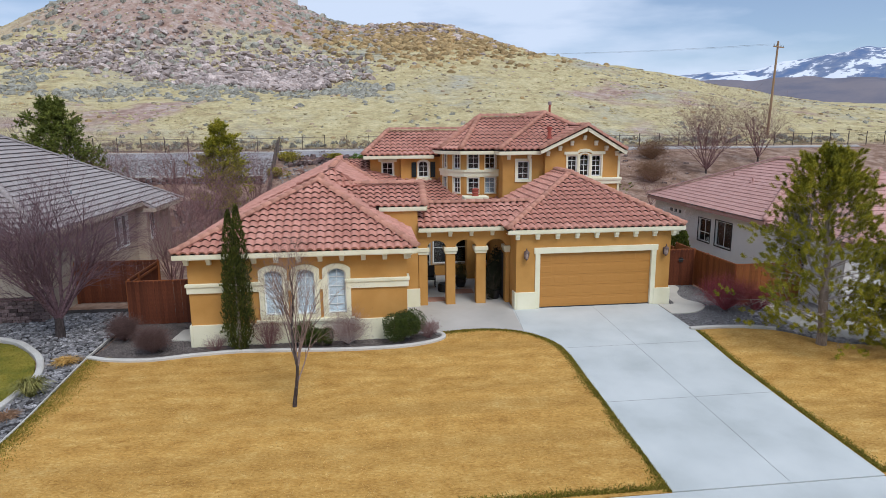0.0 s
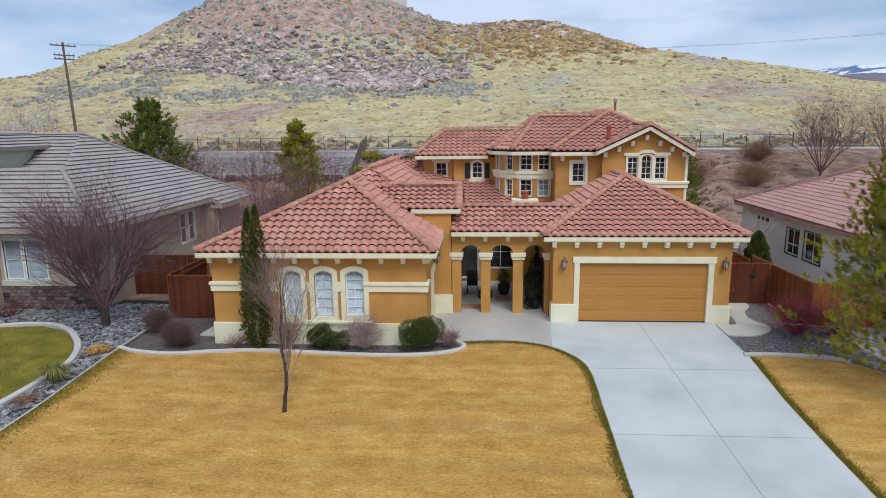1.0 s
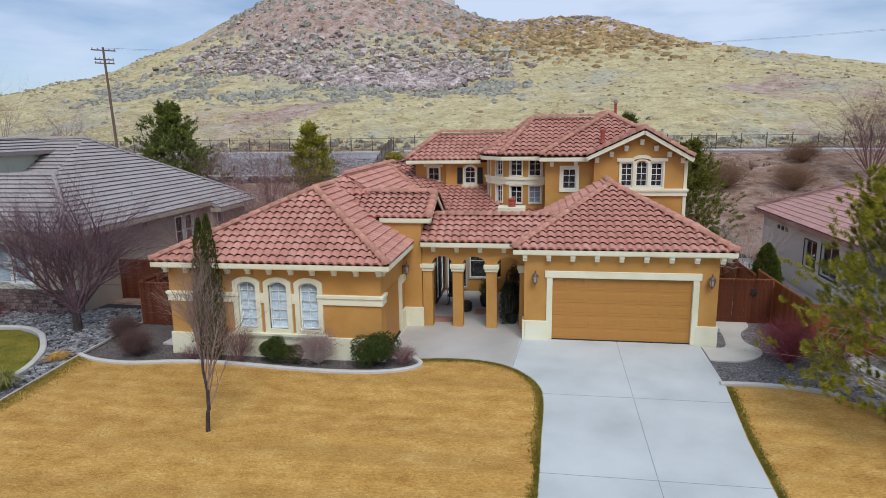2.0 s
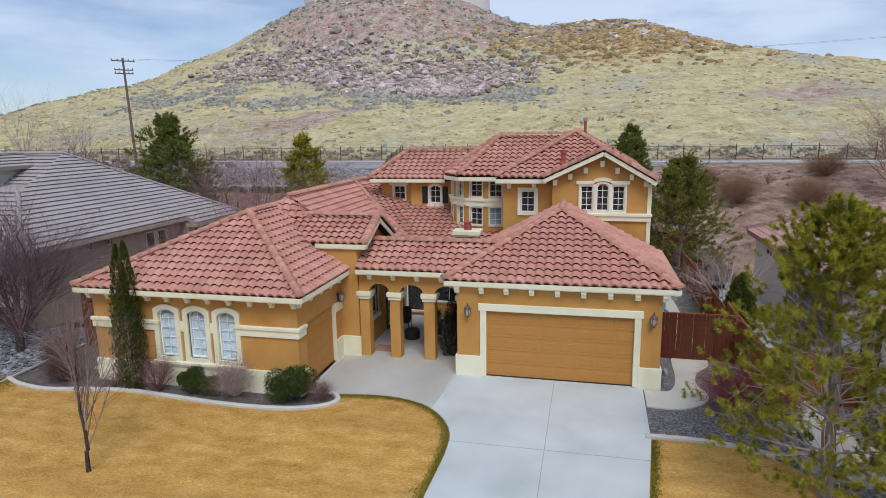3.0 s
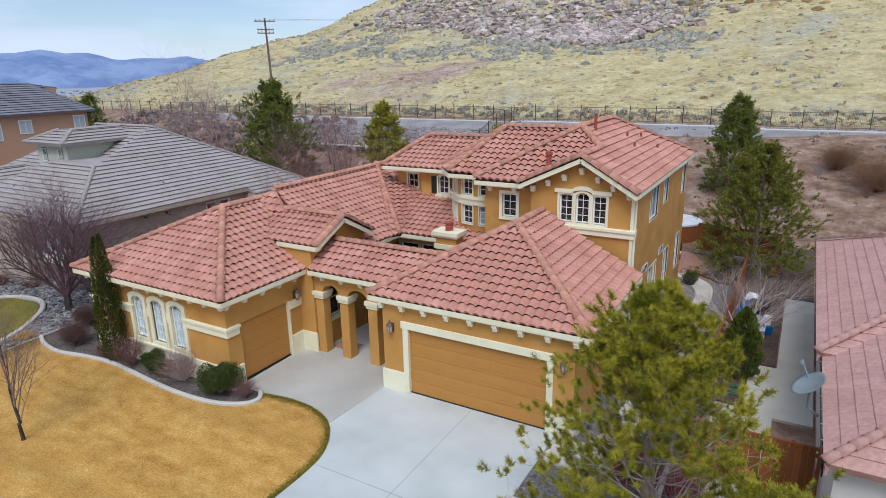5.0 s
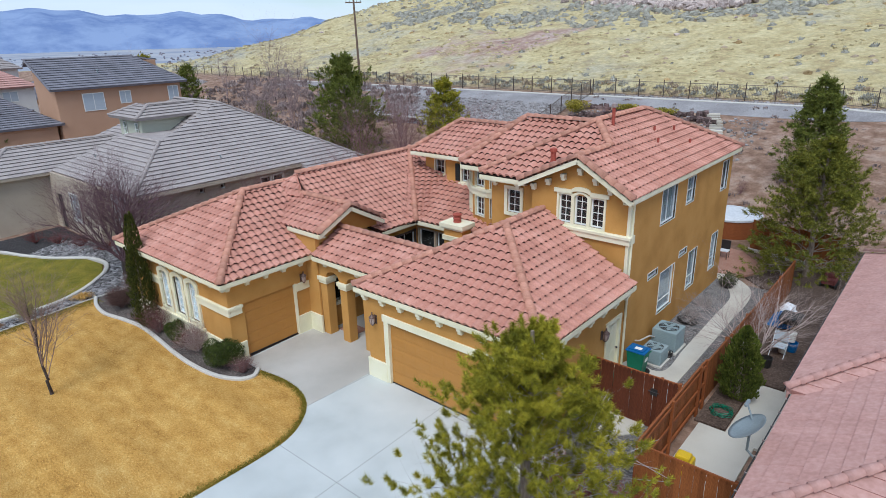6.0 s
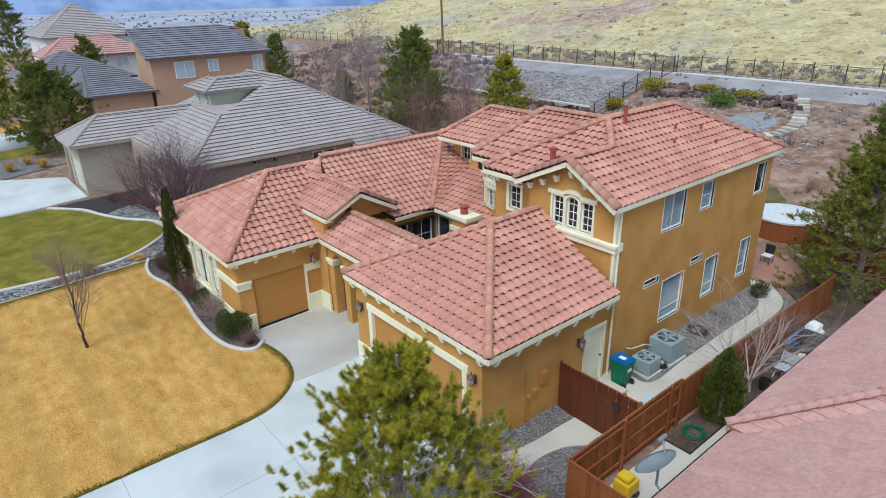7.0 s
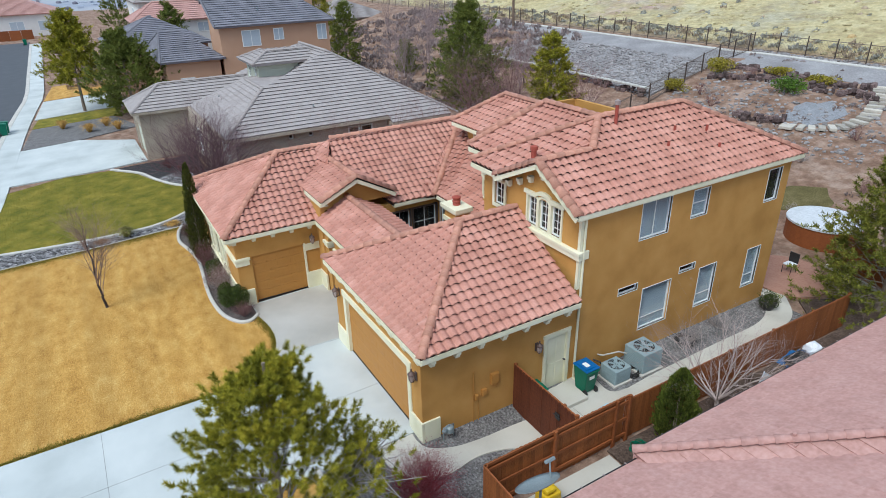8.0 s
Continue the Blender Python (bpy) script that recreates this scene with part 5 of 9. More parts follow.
wall_panel(nl, TAUPE, (-12.0, 40.6), (-30.0, 40.6), -0.3, 3.6)
wall_panel(nl, TAUPE, (-28.3, 21.8), (-24.1, 21.8), -0.3, 3.5, [(0.5, 3.7, -0.3, 2.3)])
wall_panel(nl, TAUPE, (-24.1, 21.8), (-24.1, 25.2), -0.3, 3.5)
wall_panel(nl, TAUPE, (-24.1, 25.2), (-16.9, 25.2), -0.3, 3.6, [(0.8, 1.8, -0.2, 2.3), (3.2, 4.4, 0.9, 2.6)])
wall_panel(nl, TAUPE, (-16.9, 25.2), (-16.9, 26.0), -0.3, 3.6)
wall_panel(nl, TAUPE, (-30.0, 40.6), (-30.0, 21.8), -0.3, 3.5)
for (x, y, z, deg, w, h, kw) in ((-16.25, 26.0, 1.3, 0, 0.8, 1.75, dict(nz=2)), (-15.25, 26.0, 1.3, 0, 0.9, 1.75, dict(nz=2)), (-12.6, 29.55, 2.95, 90, 0.3, 0.3, dict(nz=1)), (-12.6, 30.9, 2.95, 90, 0.3, 0.3, dict(nz=1)),
                                 (-12.6, 33.97, 1.45, 90, 0.75, 1.65, dict(nz=2)), (-12.6, 34.92, 1.45, 90, 0.75, 1.65, dict(nz=2)), (-12.0, 37.3, 1.45, 90, 0.6, 1.65, dict(nz=2)), (-20.3, 25.2, 0.9, 0, 1.2, 1.7, dict(nz=2))):
    window(nl, facing(x, y, z, deg), w, h, nx_=1, trim=0.06, proud=0.03, mat_trim=TAUPE if w < 0.5 else WHITE, back=DARK if deg == 90 else CURTAIN, bar=0.04, **kw)
part("window_sill", Geo().box(-16.85, -14.6, 25.9, 26.02, 1.05, 1.28), SAGEWALL, nl)
part("window_head", Geo().box(-16.85, -14.6, 25.93, 26.02, 3.08, 3.25), SAGEWALL, nl)
part("garage_door", Geo().box(-27.8, -24.6, 21.9, 21.98, 0.0, 2.3), SAGEWALL, nl, "pale garage door")
part("front_door", Geo().box(-23.3, -22.3, 25.3, 25.36, 0.0, 2.3), DARK, nl)
part("light_fixture", Geo().lathe(pose(-12.55, 30.2, 2.35, 0, 90, 0), [(0.05, 0), (0.16, 0.05), (0.16, 0.1), (0.05, 0.14)], 10), TAUPE, nl)
flat_roof_set(nl, [
    [(-12.1, 25.4, 3.62), (-12.1, 41.0, 3.62), (-18.3, 34.6, 7.38), (-15.6, 28.9, 5.745)],
    [(-24.0, 25.4, 3.62), (-12.1, 25.4, 3.62), (-15.6, 28.9, 5.745), (-20.5, 28.9, 5.745)],
    [(-20.5, 31.8, 5.70), (-20.5, 28.9, 5.745), (-15.6, 28.9, 5.745), (-15.6, 31.8, 5.70)],
    [(-30.5, 28.2, 3.62), (-12.1, 28.2, 3.6), (-18.3, 34.6, 7.38), (-24.2, 34.6, 7.38)],
    [(-12.1, 41.0, 3.62), (-30.5, 41.0, 3.62), (-24.2, 34.6, 7.38), (-18.3, 34.6, 7.38)],
    [(-30.5, 41.0, 3.62), (-30.5, 28.2, 3.62), (-24.2, 34.6, 7.38)],
    [(-28.7, 21.3, 3.55), (-23.7, 21.3, 3.55), (-26.2, 23.8, 5.05)],
    [(-23.7, 21.3, 3.55), (-23.7, 31.0, 3.55), (-26.2, 31.0, 5.05), (-26.2, 23.8, 5.05)],
    [(-28.7, 31.0, 3.55), (-28.7, 21.3, 3.55), (-26.2, 23.8, 5.05), (-26.2, 31.0, 5.05)],
    [(-11.45, 36.4, 3.25), (-11.45, 41.0, 3.25), (-12.3, 41.0, 3.765), (-12.3, 36.4, 3.765)]],
    [((-12.1, 25.4, 3.64), (-15.6, 28.9, 5.765)), ((-15.6, 28.9, 5.765), (-20.0, 28.9, 5.765)), ((-18.3, 34.6, 7.40), (-24.2, 34.6, 7.40)), ((-11.45, 41.6, 3.26), (-18.3, 34.6, 7.40)), ((-28.7, 21.3, 3.57), (-26.2, 23.8, 5.07)), ((-23.7, 21.3, 3.57), (-26.2, 23.8, 5.07)), ((-26.2, 23.8, 5.07), (-26.2, 31.0, 5.07))],
    GREYTILE, label="flat grey concrete tile roof in straight courses")
fascia_run(nl, [((-12.08, 25.4), (-12.08, 36.5)), ((-24.0, 25.42), (-12.1, 25.42)), ((-28.7, 21.32), (-23.7, 21.32)), ((-23.72, 21.3), (-23.72, 25.3))], 3.58, TAUPE)
fascia_run(nl, [((-11.43, 36.4), (-11.43, 41.0)), ((-12.1, 36.42), (-11.43, 36.42))], 3.22, TAUPE)
dm = part("dormer", Geo().box(-23.0, -19.8, 29.9, 33.6, 4.6, 6.72), SAGEWALL, nl, "pale sage dormer")
for x in (-20.5, -22.2):
    window(dm, facing(x, 29.9, 5.55, 0), 0.45, 0.85, nx_=1, nz=2, trim=0.04, back=DARK, proud=0.02, bar=0.03, depth=-0.02)
flat_roof_set(nl, [[(-23.4, 29.4, 6.76), (-19.3, 29.4, 6.76), (-20.7, 30.9, 7.42), (-22.0, 30.9, 7.42)], [(-19.3, 29.4, 6.76), (-19.3, 34.0, 6.76), (-20.7, 34.0, 7.42), (-20.7, 30.9, 7.42)], [(-23.4, 34.0, 6.76), (-23.4, 29.4, 6.76), (-22.0, 30.9, 7.42), (-22.0, 34.0, 7.42)], [(-22.0, 30.9, 7.42), (-20.7, 30.9, 7.42), (-20.7, 34.0, 7.43), (-22.0, 34.0, 7.43)]],
              [((-19.3, 29.4, 6.78), (-20.7, 30.9, 7.44)), ((-23.4, 29.4, 6.78), (-22.0, 30.9, 7.44)), ((-20.7, 30.9, 7.44), (-20.7, 34.0, 7.44))], GREYTILE)
for x, y in ((-13.6, 31.6), (-14.6, 37.0), (-20.5, 27.0)):
    part("vent_pipe", Geo().lathe(pose(x, y, 4.3), [(0.04, -0.4), (0.04, 0.45), (0.015, 0.46)], 8), STEEL, nl)
# coursed stone wainscot
rs = random.Random(5)
STONES = [Geo().box(-w / 2, w / 2, -0.05, 0.03, -0.075, 0.075).mesh("stone", STONEWALL, bevel=0.018) for w in (0.22, 0.3, 0.38)]
for r in range(7):
    x = -16.9
    while x < -12.65:
        w = rs.choice((0, 1, 2))
        wd = (0.22, 0.3, 0.38)[w]
        piece("stone", STONES[w], pose(x + wd / 2, 25.99 - rs.uniform(0, 0.03), 0.03 + r * 0.155, 0, rs.uniform(-5, 5), 0), nl)
        x += wd + 0.015

# pink-roofed house along the fence
nr = thing("house", 24.0, 32.0, -0.2, "single-storey pale grey stucco house with flat pink tile roof", "house")
wall_panel(nr, GREIGE, (19.5, 39.6), (19.5, 22.6), -0.4, 3.0, [(5.65, 6.9, 1.0, 2.3), (7.45, 9.0, 1.0, 2.4), (13.4, 14.6, 0.9, 2.3)])
wall_panel(nr, GREIGE, (30.0, 39.6), (19.5, 39.6), -0.4, 3.0)
wall_panel(nr, GREIGE, (19.5, 22.6), (30.0, 22.6), -0.4, 3.0)
wall_panel(nr, GREIGE, (30.0, 22.6), (30.0, 39.6), -0.4, 3.0)
for yc, w, z, h in ((33.33, 1.25, 1.0, 1.3), (31.38, 1.55, 1.0, 1.4), (25.6, 1.2, 0.9, 1.4)):
    window(nr, facing(19.5, yc, z, -90), w, h, nx_=2, nz=1, split=[h * 0.4] if w < 1.4 else [], trim=0.05, proud=0.03, mat_trim=IRON, back=DARK, bar=0.04)
for yc in (36.2, 36.75, 37.3):
    part("wall_vent", Geo().box(19.46, 19.52, yc - 0.12, yc + 0.12, 2.25, 2.45), IRON, nr)
flat_roof_set(nr, [
    [(19.1, 40.0, 3.02), (19.1, 27.4, 3.05), (24.6, 32.7, 5.55), (24.6, 34.5, 5.55)],
    [(19.1, 27.4, 3.05), (30.4, 27.4, 3.05), (24.8, 32.7, 5.55), (24.6, 32.7, 5.55)],
    [(30.4, 40.0, 3.02), (19.1, 40.0, 3.02), (24.6, 34.5, 5.55), (24.8, 34.5, 5.55)],
    [(30.4, 27.4, 3.02), (30.4, 40.0, 3.02), (24.8, 34.5, 5.55), (24.8, 32.7, 5.55)],
    [(19.25, 31.0, 2.92), (19.25, 22.1, 2.92), (24.8, 27.4, 5.35), (24.8, 31.0, 5.35)],
    [(19.25, 22.1, 2.92), (30.4, 22.1, 2.92), (24.8, 27.4, 5.35)],
    [(30.4, 22.1, 2.92), (30.4, 31.0, 2.92), (24.8, 31.0, 5.35), (24.8, 27.4, 5.35)]],
    [((19.1, 27.4, 3.09), (24.6, 32.7, 5.60)), ((19.1, 40.0, 3.06), (24.6, 34.5, 5.60)), ((24.6, 32.7, 5.59), (24.6, 34.5, 5.59)), ((19.25, 22.1, 2.96), (24.8, 27.4, 5.40))], PINKTILE, 0.33, 0.33, "flat pink concrete tile roof", 0.045, SMOOTH_PROFILE)
fa = Geo()
fa.beam((19.14, 27.4, 2.9), (19.14, 40.0, 2.88), 0.05, 0.17)
fa.beam((19.3, 22.1, 2.78), (19.3, 27.4, 2.78), 0.05, 0.17)
part("fascia", fa, PINKTILE, nr)
part("gutter_wire", Geo().tube([(19.06, 40.0, 3.03), (19.06, 27.4, 3.06)], 0.016, 5).tube([(19.2, 27.4, 2.94), (19.2, 22.1, 2.93)], 0.016, 5), IRON, nr, "thin dark cable along the eave")
gu = Geo()
for k in range(26):
    y = 22.3 + k * 0.68
    gu.box(19.03 if y > 27.1 else 19.17, 19.16 if y > 27.1 else 19.30, y, y + 0.03, 3.035 if y > 27.1 else 2.925, 3.065 if y > 27.1 else 2.955)
part("cable_clip", gu, GALV, nr, kind="stuff")
for x, y, z in ((22.4, 35.5, 4.5), (22.0, 33.0, 4.35), (21.4, 29.6, 4.1)):
    part("vent_pipe", Geo().lathe(pose(x, y, z), [(0.05, -0.2), (0.05, 0.25), (0.02, 0.26)], 8).box(x - 0.14, x + 0.14, y - 0.1, y + 0.1, z - 0.02, z + 0.04), PINKTILE, nr)


def far_house(x0, x1, y0, y1, z0, z1, zr, wall_mat, roof_mat, label, wins, along="y", gabled=False, half=False):
    """A plain hip-roofed house further down the street: walls, roof, windows."""
    h = thing("house", (x0 + x1) / 2, (y0 + y1) / 2, z0, label, "house", "houses down the street")
    for p, q in (((x0, y0), (x1, y0)), ((x1, y0), (x1, y1)), ((x1, y1), (x0, y1)), ((x0, y1), (x0, y0))):
        wall_panel(h, wall_mat, p, q, z0 - 1.5, z1)
    e = 0.5
    X0, X1, Y0, Y1 = x0 - e, x1 + e, y0 - e, y1 + e
    if along == "y":
        cx, r = (X0 + X1) / 2, (X1 - X0) / 2
        fy0, fy1 = min(Y0 + r, (Y0 + Y1) / 2 - 0.1), max(Y1 - r, (Y0 + Y1) / 2 + 0.1)
        if gabled:
            fy0 = Y0 + 1.1
        A, B = (cx, fy0, zr), (cx, fy1, zr)
        faces = [[(X0, Y0, z1), (X1, Y0, z1), A], [(X1, Y0, z1), (X1, Y1, z1), B, A], [(X1, Y1, z1), (X0, Y1, z1), B], [(X0, Y1, z1), (X0, Y0, z1), A, B]]
    else:
        cy, r = (Y0 + Y1) / 2, (Y1 - Y0) / 2
        fx0, fx1 = min(X0 + r, (X0 + X1) / 2 - 0.1), max(X1 - r, (X0 + X1) / 2 + 0.1)
        A, B = (fx0, cy, zr), (fx1, cy, zr)
        faces = [[(X0, Y0, z1), (X1, Y0, z1), B, A], [(X1, Y0, z1), (X1, Y1, z1), B], [(X1, Y1, z1), (X0, Y1, z1), A, B], [(X0, Y1, z1), (X0, Y0, z1), A]]
    if half:
        cx = X0 + 0.75
        A, B, zw = (cx, Y0, zr), (cx, Y1 - 2.9, zr), zr - 0.45
        faces = [[(X1, Y0, z1), (X1, Y1, z1), B, A], [(X1, Y1, z1), (X0, Y1, z1), B], [(X0, Y1, zw), (X0, Y0, zw), A, B]]
        wall_panel(h, wall_mat, (x0, y1), (x0, y0), z1, zw)
        part("gable_wall", Geo().slab(pose(0, y0, 0), [(x0, z1), (x1, z1), (cx, zr - 0.12), (x0, zw)], 0.2), wall_mat, h)
    flat_roof_set(h, faces, [(A, B), (faces[0][0], A), (faces[0][1], A if along == "y" and not half else B)], roof_mat, 0.4, 0.6)
    for (x, y, z, deg, w, hh) in wins:
        win = part("window", Geo().mbox(facing(x, y, z, deg), -w / 2 - 0.07, w / 2 + 0.07, -0.05, 0.02, -0.07, hh + 0.07), WHITE, h)
        part("pane", Geo().mbox(facing(x, y, z, deg), -w / 2, -0.03, -0.06, -0.045, 0, hh).mbox(facing(x, y, z, deg), 0.03, w / 2, -0.06, -0.045, 0, hh), CURTAIN, win)
    return h


peach = far_house(-43.5, -39.0, 31.6, 42.8, 0.5, 7.6, 10.0, PEACH, DARKTILE, "two-storey peach stucco house with dark grey tile roof", [(-39.0, 34.6, 5.65, 90, 1.7, 1.4), (-39.0, 37.4, 6.05, 90, 0.9, 1.0), (-39.0, 42.0, 5.75, 90, 0.9, 1.4)], "y", True, True)
for x, y in ((-40.6, 36.0), (-41.4, 38.5), (-40.9, 40.2)):
    part("roof_vent", Geo().lathe(pose(x, y, 8.6), [(0.06, -0.4), (0.06, 0.35), (0.09, 0.37), (0.02, 0.45)], 8), STEEL, peach)
far_house(-49.7, -39.3, 26.2, 31.3, 0.3, 4.75, 6.95, PEACH, DARKTILE, "low peach wing with dark grey tile roof", [(-39.3, 28.0, 1.9, 90, 1.2, 1.2)], "y", True)
far_house(-61.0, -50.4, 22.6, 32.5, 0.3, 5.1, 7.7, PEACH, DARKTILE, "peach house block with dark grey tile roof behind the low wing", [], "y")
far_house(-84.0, -70.5, 28.2, 38.4, 0.0, 8.4, 12.3, GREIGE, GREYTILE, "two-storey pale house with grey tile roof", [(-70.5, 31.0, 6.0, 90, 1.6, 1.4), (-70.5, 35.5, 6.2, 90, 1.0, 1.4), (-77.0, 28.2, 6.0, 0, 1.6, 1.4)], "y")
far_house(-67.0, -61.6, 26.5, 37.0, 0.0, 6.7, 8.7, GREIGE, PINKTILE, "pale house with red tile roof", [(-61.6, 34.5, 5.2, 90, 1.4, 1.0)], "y")
far_house(-148.0, -131.0, 2.0, 19.0, -0.6, 4.0, 7.6, GREIGE, PINKTILE, "low pale house with red tile roof at the corner", [(-131.0, 6.0, 0.8, 90, 1.8, 1.6), (-131.0, 11.5, 0.8, 90, 2.4, 1.8), (-131.0, 16.5, 0.8, 90, 2.4, 1.8)], "y")
far_house(-90.0, -76.0, 56.0, 68.0, -2.0, 4.0, 6.6, TAUPE, GREYTILE, "far taupe house with grey roof", [(-76.0, 60.0, 1.6, 90, 1.6, 1.4)], "y")
far_house(-120.0, -104.0, 48.0, 62.0, -4.0, 2.0, 5.0, PEACH, DARKTILE, "far peach house with dark roof", [(-104.0, 54.0, 0.0, 90, 1.6, 1.4)], "y")


# ---- neighbours' ground ----
sheet("lawn", [(-22.0, 12.6), (-11.1, 12.0), (-10.6, 14.5), (-10.25, 17), (-10.15, 19.0), (-10.24, 20.2), (-10.8, 21.45), (-11.5, 22.35), (-12.4, 23.2), (-13.6, 23.7), (-15.2, 23.5), (-17.0, 22.2), (-19.0, 21.3), (-21.0, 20.6), (-23.0, 19.0), (-23.4, 16.0)], GREENLAWN, 0.0, "greening patch of mown lawn next door", "lawn", 0.9)
edging(curve_pts([(-11.0, 12.1), (-10.5, 14.5), (-10.15, 17), (-10.05, 19.0), (-10.14, 20.26), (-10.69, 21.53), (-11.45, 22.5), (-12.35, 23.35), (-13.6, 23.85), (-15.2, 23.6), (-17.0, 22.35), (-19.0, 21.45), (-21.0, 20.75), (-23.1, 19.1)], 6), "pale curved concrete edging of the green lawn", 0.22, 0.10)
sheet("rock_bed", [(-8.9, 12.0), (-8.92, 16.0), (-8.95, 17.3), (-9.1, 20.0), (-9.2, 21.6), (-9.15, 22.5), (-9.1, 27.5), (-12.5, 27.5), (-12.6, 25.9), (-17, 25.9), (-17, 25.0), (-23.5, 25.0), (-23.3, 19.2), (-21, 20.9), (-19, 21.6), (-17, 22.5), (-15.2, 23.75), (-13.6, 24.0), (-12.35, 23.35), (-11.45, 22.5), (-10.69, 21.53), (-10.14, 20.26), (-10.05, 19.0), (-10.15, 17), (-10.5, 14.5), (-11.0, 12.0)], ROCKBASE, -0.03, "bed of grey river stones", "bed", 1.0)
sheet("driveway", [(-23.6, 12.7), (-33.3, 13.2), (-34.0, 17.5), (-31.0, 21.6), (-24.0, 21.7), (-23.6, 18.5)], CONCRETE, 0.012, "pale concrete driveway next door", "driveway", 1.5)
sheet("rock_bed", [(-33.5, 13.3), (-43.0, 14.2), (-43.5, 20.5), (-36.0, 22.5), (-34.2, 17.8)], GREYROCK, 0.0, "stony front bed with dry grass", "bed", 1.5)
sheet("lawn", [(-41.0, 14.0), (-45.0, 14.5), (-46.0, 21.5), (-42.0, 21.5)], GREENLAWN, 0.02, "strip of dull lawn down the street", "lawn", 1.5)
sheet("driveway", [(-45.2, 14.2), (-54.5, 15.0), (-56.0, 24.5), (-47.0, 24.5)], CONCRETE, 0.012, "pale driveway further down the street", "driveway", 1.5)
sheet("lawn", [(-54.8, 15.0), (-64.0, 16.0), (-64.0, 30.0), (-56.5, 24.5)], LAWN, 0.0, "dormant lawn further down the street", "lawn", 2.0)


# ---- fences ----
def board_mesh(h, mat, w=0.14, dog=True):
    g = Geo()
    pts = [(-w / 2, 0), (w / 2, 0), (w / 2, h - 0.04), (w / 2 - 0.035, h), (-w / 2 + 0.035, h), (-w / 2, h - 0.04)] if dog else [(-w / 2, 0), (w / 2, 0), (w / 2, h), (-w / 2, h)]
    g.slab(Matrix.Identity(4), pts, 0.02)
    return g.mesh("board", mat)


def board_fence(name, a, b, z, h, label, side=1, rails=True, mat=FENCE):
    """Dog-eared boards on posts and rails from a to b; side: where the rails show."""
    f = thing(name, a[0], a[1], z, label, "fence")
    d = Vector((b[0] - a[0], b[1] - a[1], 0))
    L = d.length
    d.normalize()
    nrm = Vector((-d.y, d.x, 0)) * side
    me = board_mesh(h, mat)
    n = int(L / 0.145)
    rot = math.degrees(math.atan2(d.y, d.x))
    rr = random.Random(int(abs(a[0] * 7 + b[1] * 3)))
    for k in range(n):
        p = Vector((*a, z)) + d * (0.145 * (k + 0.5))
        piece("board", me, pose(p.x, p.y, z + rr.uniform(-0.012, 0.012), 0, rr.uniform(-0.4, 0.4), rot), f)
    for k in range(int(L / 2.4) + 2):
        p = Vector((*a, z)) + d * min(L, 2.4 * k) + nrm * 0.07
        part("post", Geo().mbox(pose(p.x, p.y, z, 0, 0, rot), -0.045, 0.045, -0.045, 0.045, -0.1, h + 0.02), RAIL, f, bevel=0.006)
    if rails:
        for zz_ in (0.25, h * 0.5, h - 0.22):
            p = Vector((*a, z + zz_)) + nrm * 0.045
            q = Vector((*b, z + zz_)) + nrm * 0.045
            part("rail", Geo().beam(p, q, 0.045, 0.10), RAIL, f)
    part("rail", Geo().beam(Vector((*a, z + h - 0.03)) + nrm * 0.03, Vector((*b, z + h - 0.03)) + nrm * 0.03, 0.04, 0.09), RAIL, f)
    return f


board_fence("wood_fence", (16.35, 25.05), (16.3, 30.4), -0.18, 1.74, "orange-brown wooden fence with dog-eared boards and rails", -1, mat=STAINED)
board_fence("wood_fence", (16.3, 30.45), (16.35, 42.5), -0.18, 1.5, "orange-brown stained wooden boundary fence", 1, mat=STAINED)
board_fence("wood_fence", (16.4, 25.0), (19.4, 25.0), -0.18, 1.74, "orange-brown wooden fence between the houses", 1, mat=STAINED)
board_fence("garden_gate", (13.3, 28.3), (16.25, 28.3), -0.18, 1.80, "dark red-brown wooden side gate", 1)
board_fence("wood_fence", (-9.0, 25.0), (-5.95, 25.0), 0.0, 1.75, "red-brown wooden side-yard fence", 1)
board_fence("wood_fence", (-12.5, 28.6), (-9.0, 28.6), 0.0, 1.85, "red-brown wooden fence beside the neighbour's wall", 1)
board_fence("wood_fence", (-9.02, 28.6), (-9.02, 25.1), 0.0, 1.80, "red-brown wooden fence running back", 1)
hg = thing("gate_latch", 15.5, 28.2, 1.2, "black iron gate latch on the side gate", "latch")
part("plate", Geo().box(15.42, 15.62, 28.255, 28.28, 1.0, 1.22), IRON, hg)
part("bolt", Geo().tube([(15.35, 28.25, 1.12), (15.68, 28.25, 1.12)], 0.014, 6), IRON, hg)

# long iron fence at the foot of the hill
hf = thing("iron_fence", 0.0, 71.5, 5.2, "brown iron picket fence along the foot of the hill", "fence")
pk = Geo()
x = -95.0
POSTM = Geo().box(-0.035, 0.035, -0.035, 0.035, 0, 1.75).mesh("post", RUSTIRON)
while x < 75:
    z0 = ground_z(x, 71.5)
    piece("post", POSTM, pose(x, 71.5, z0 - 0.1), hf)
    x2 = x + 2.45
    z1 = ground_z(x2, 71.5)
    for h in (0.18, 1.42):
        pk.beam((x, 71.5, z0 + h), (x2, 71.5, z1 + h), 0.03, 0.045)
    for k in range(1, 20):
        t = k / 20
        zz_ = z0 + (z1 - z0) * t
        xx = x + 2.45 * t
        pk.add([(xx - 0.006, 71.5, zz_ + 0.1), (xx + 0.006, 71.5, zz_ + 0.1), (xx + 0.006, 71.5, zz_ + 1.45), (xx - 0.006, 71.5, zz_ + 1.45)], [(0, 1, 2, 3)])
    x = x2
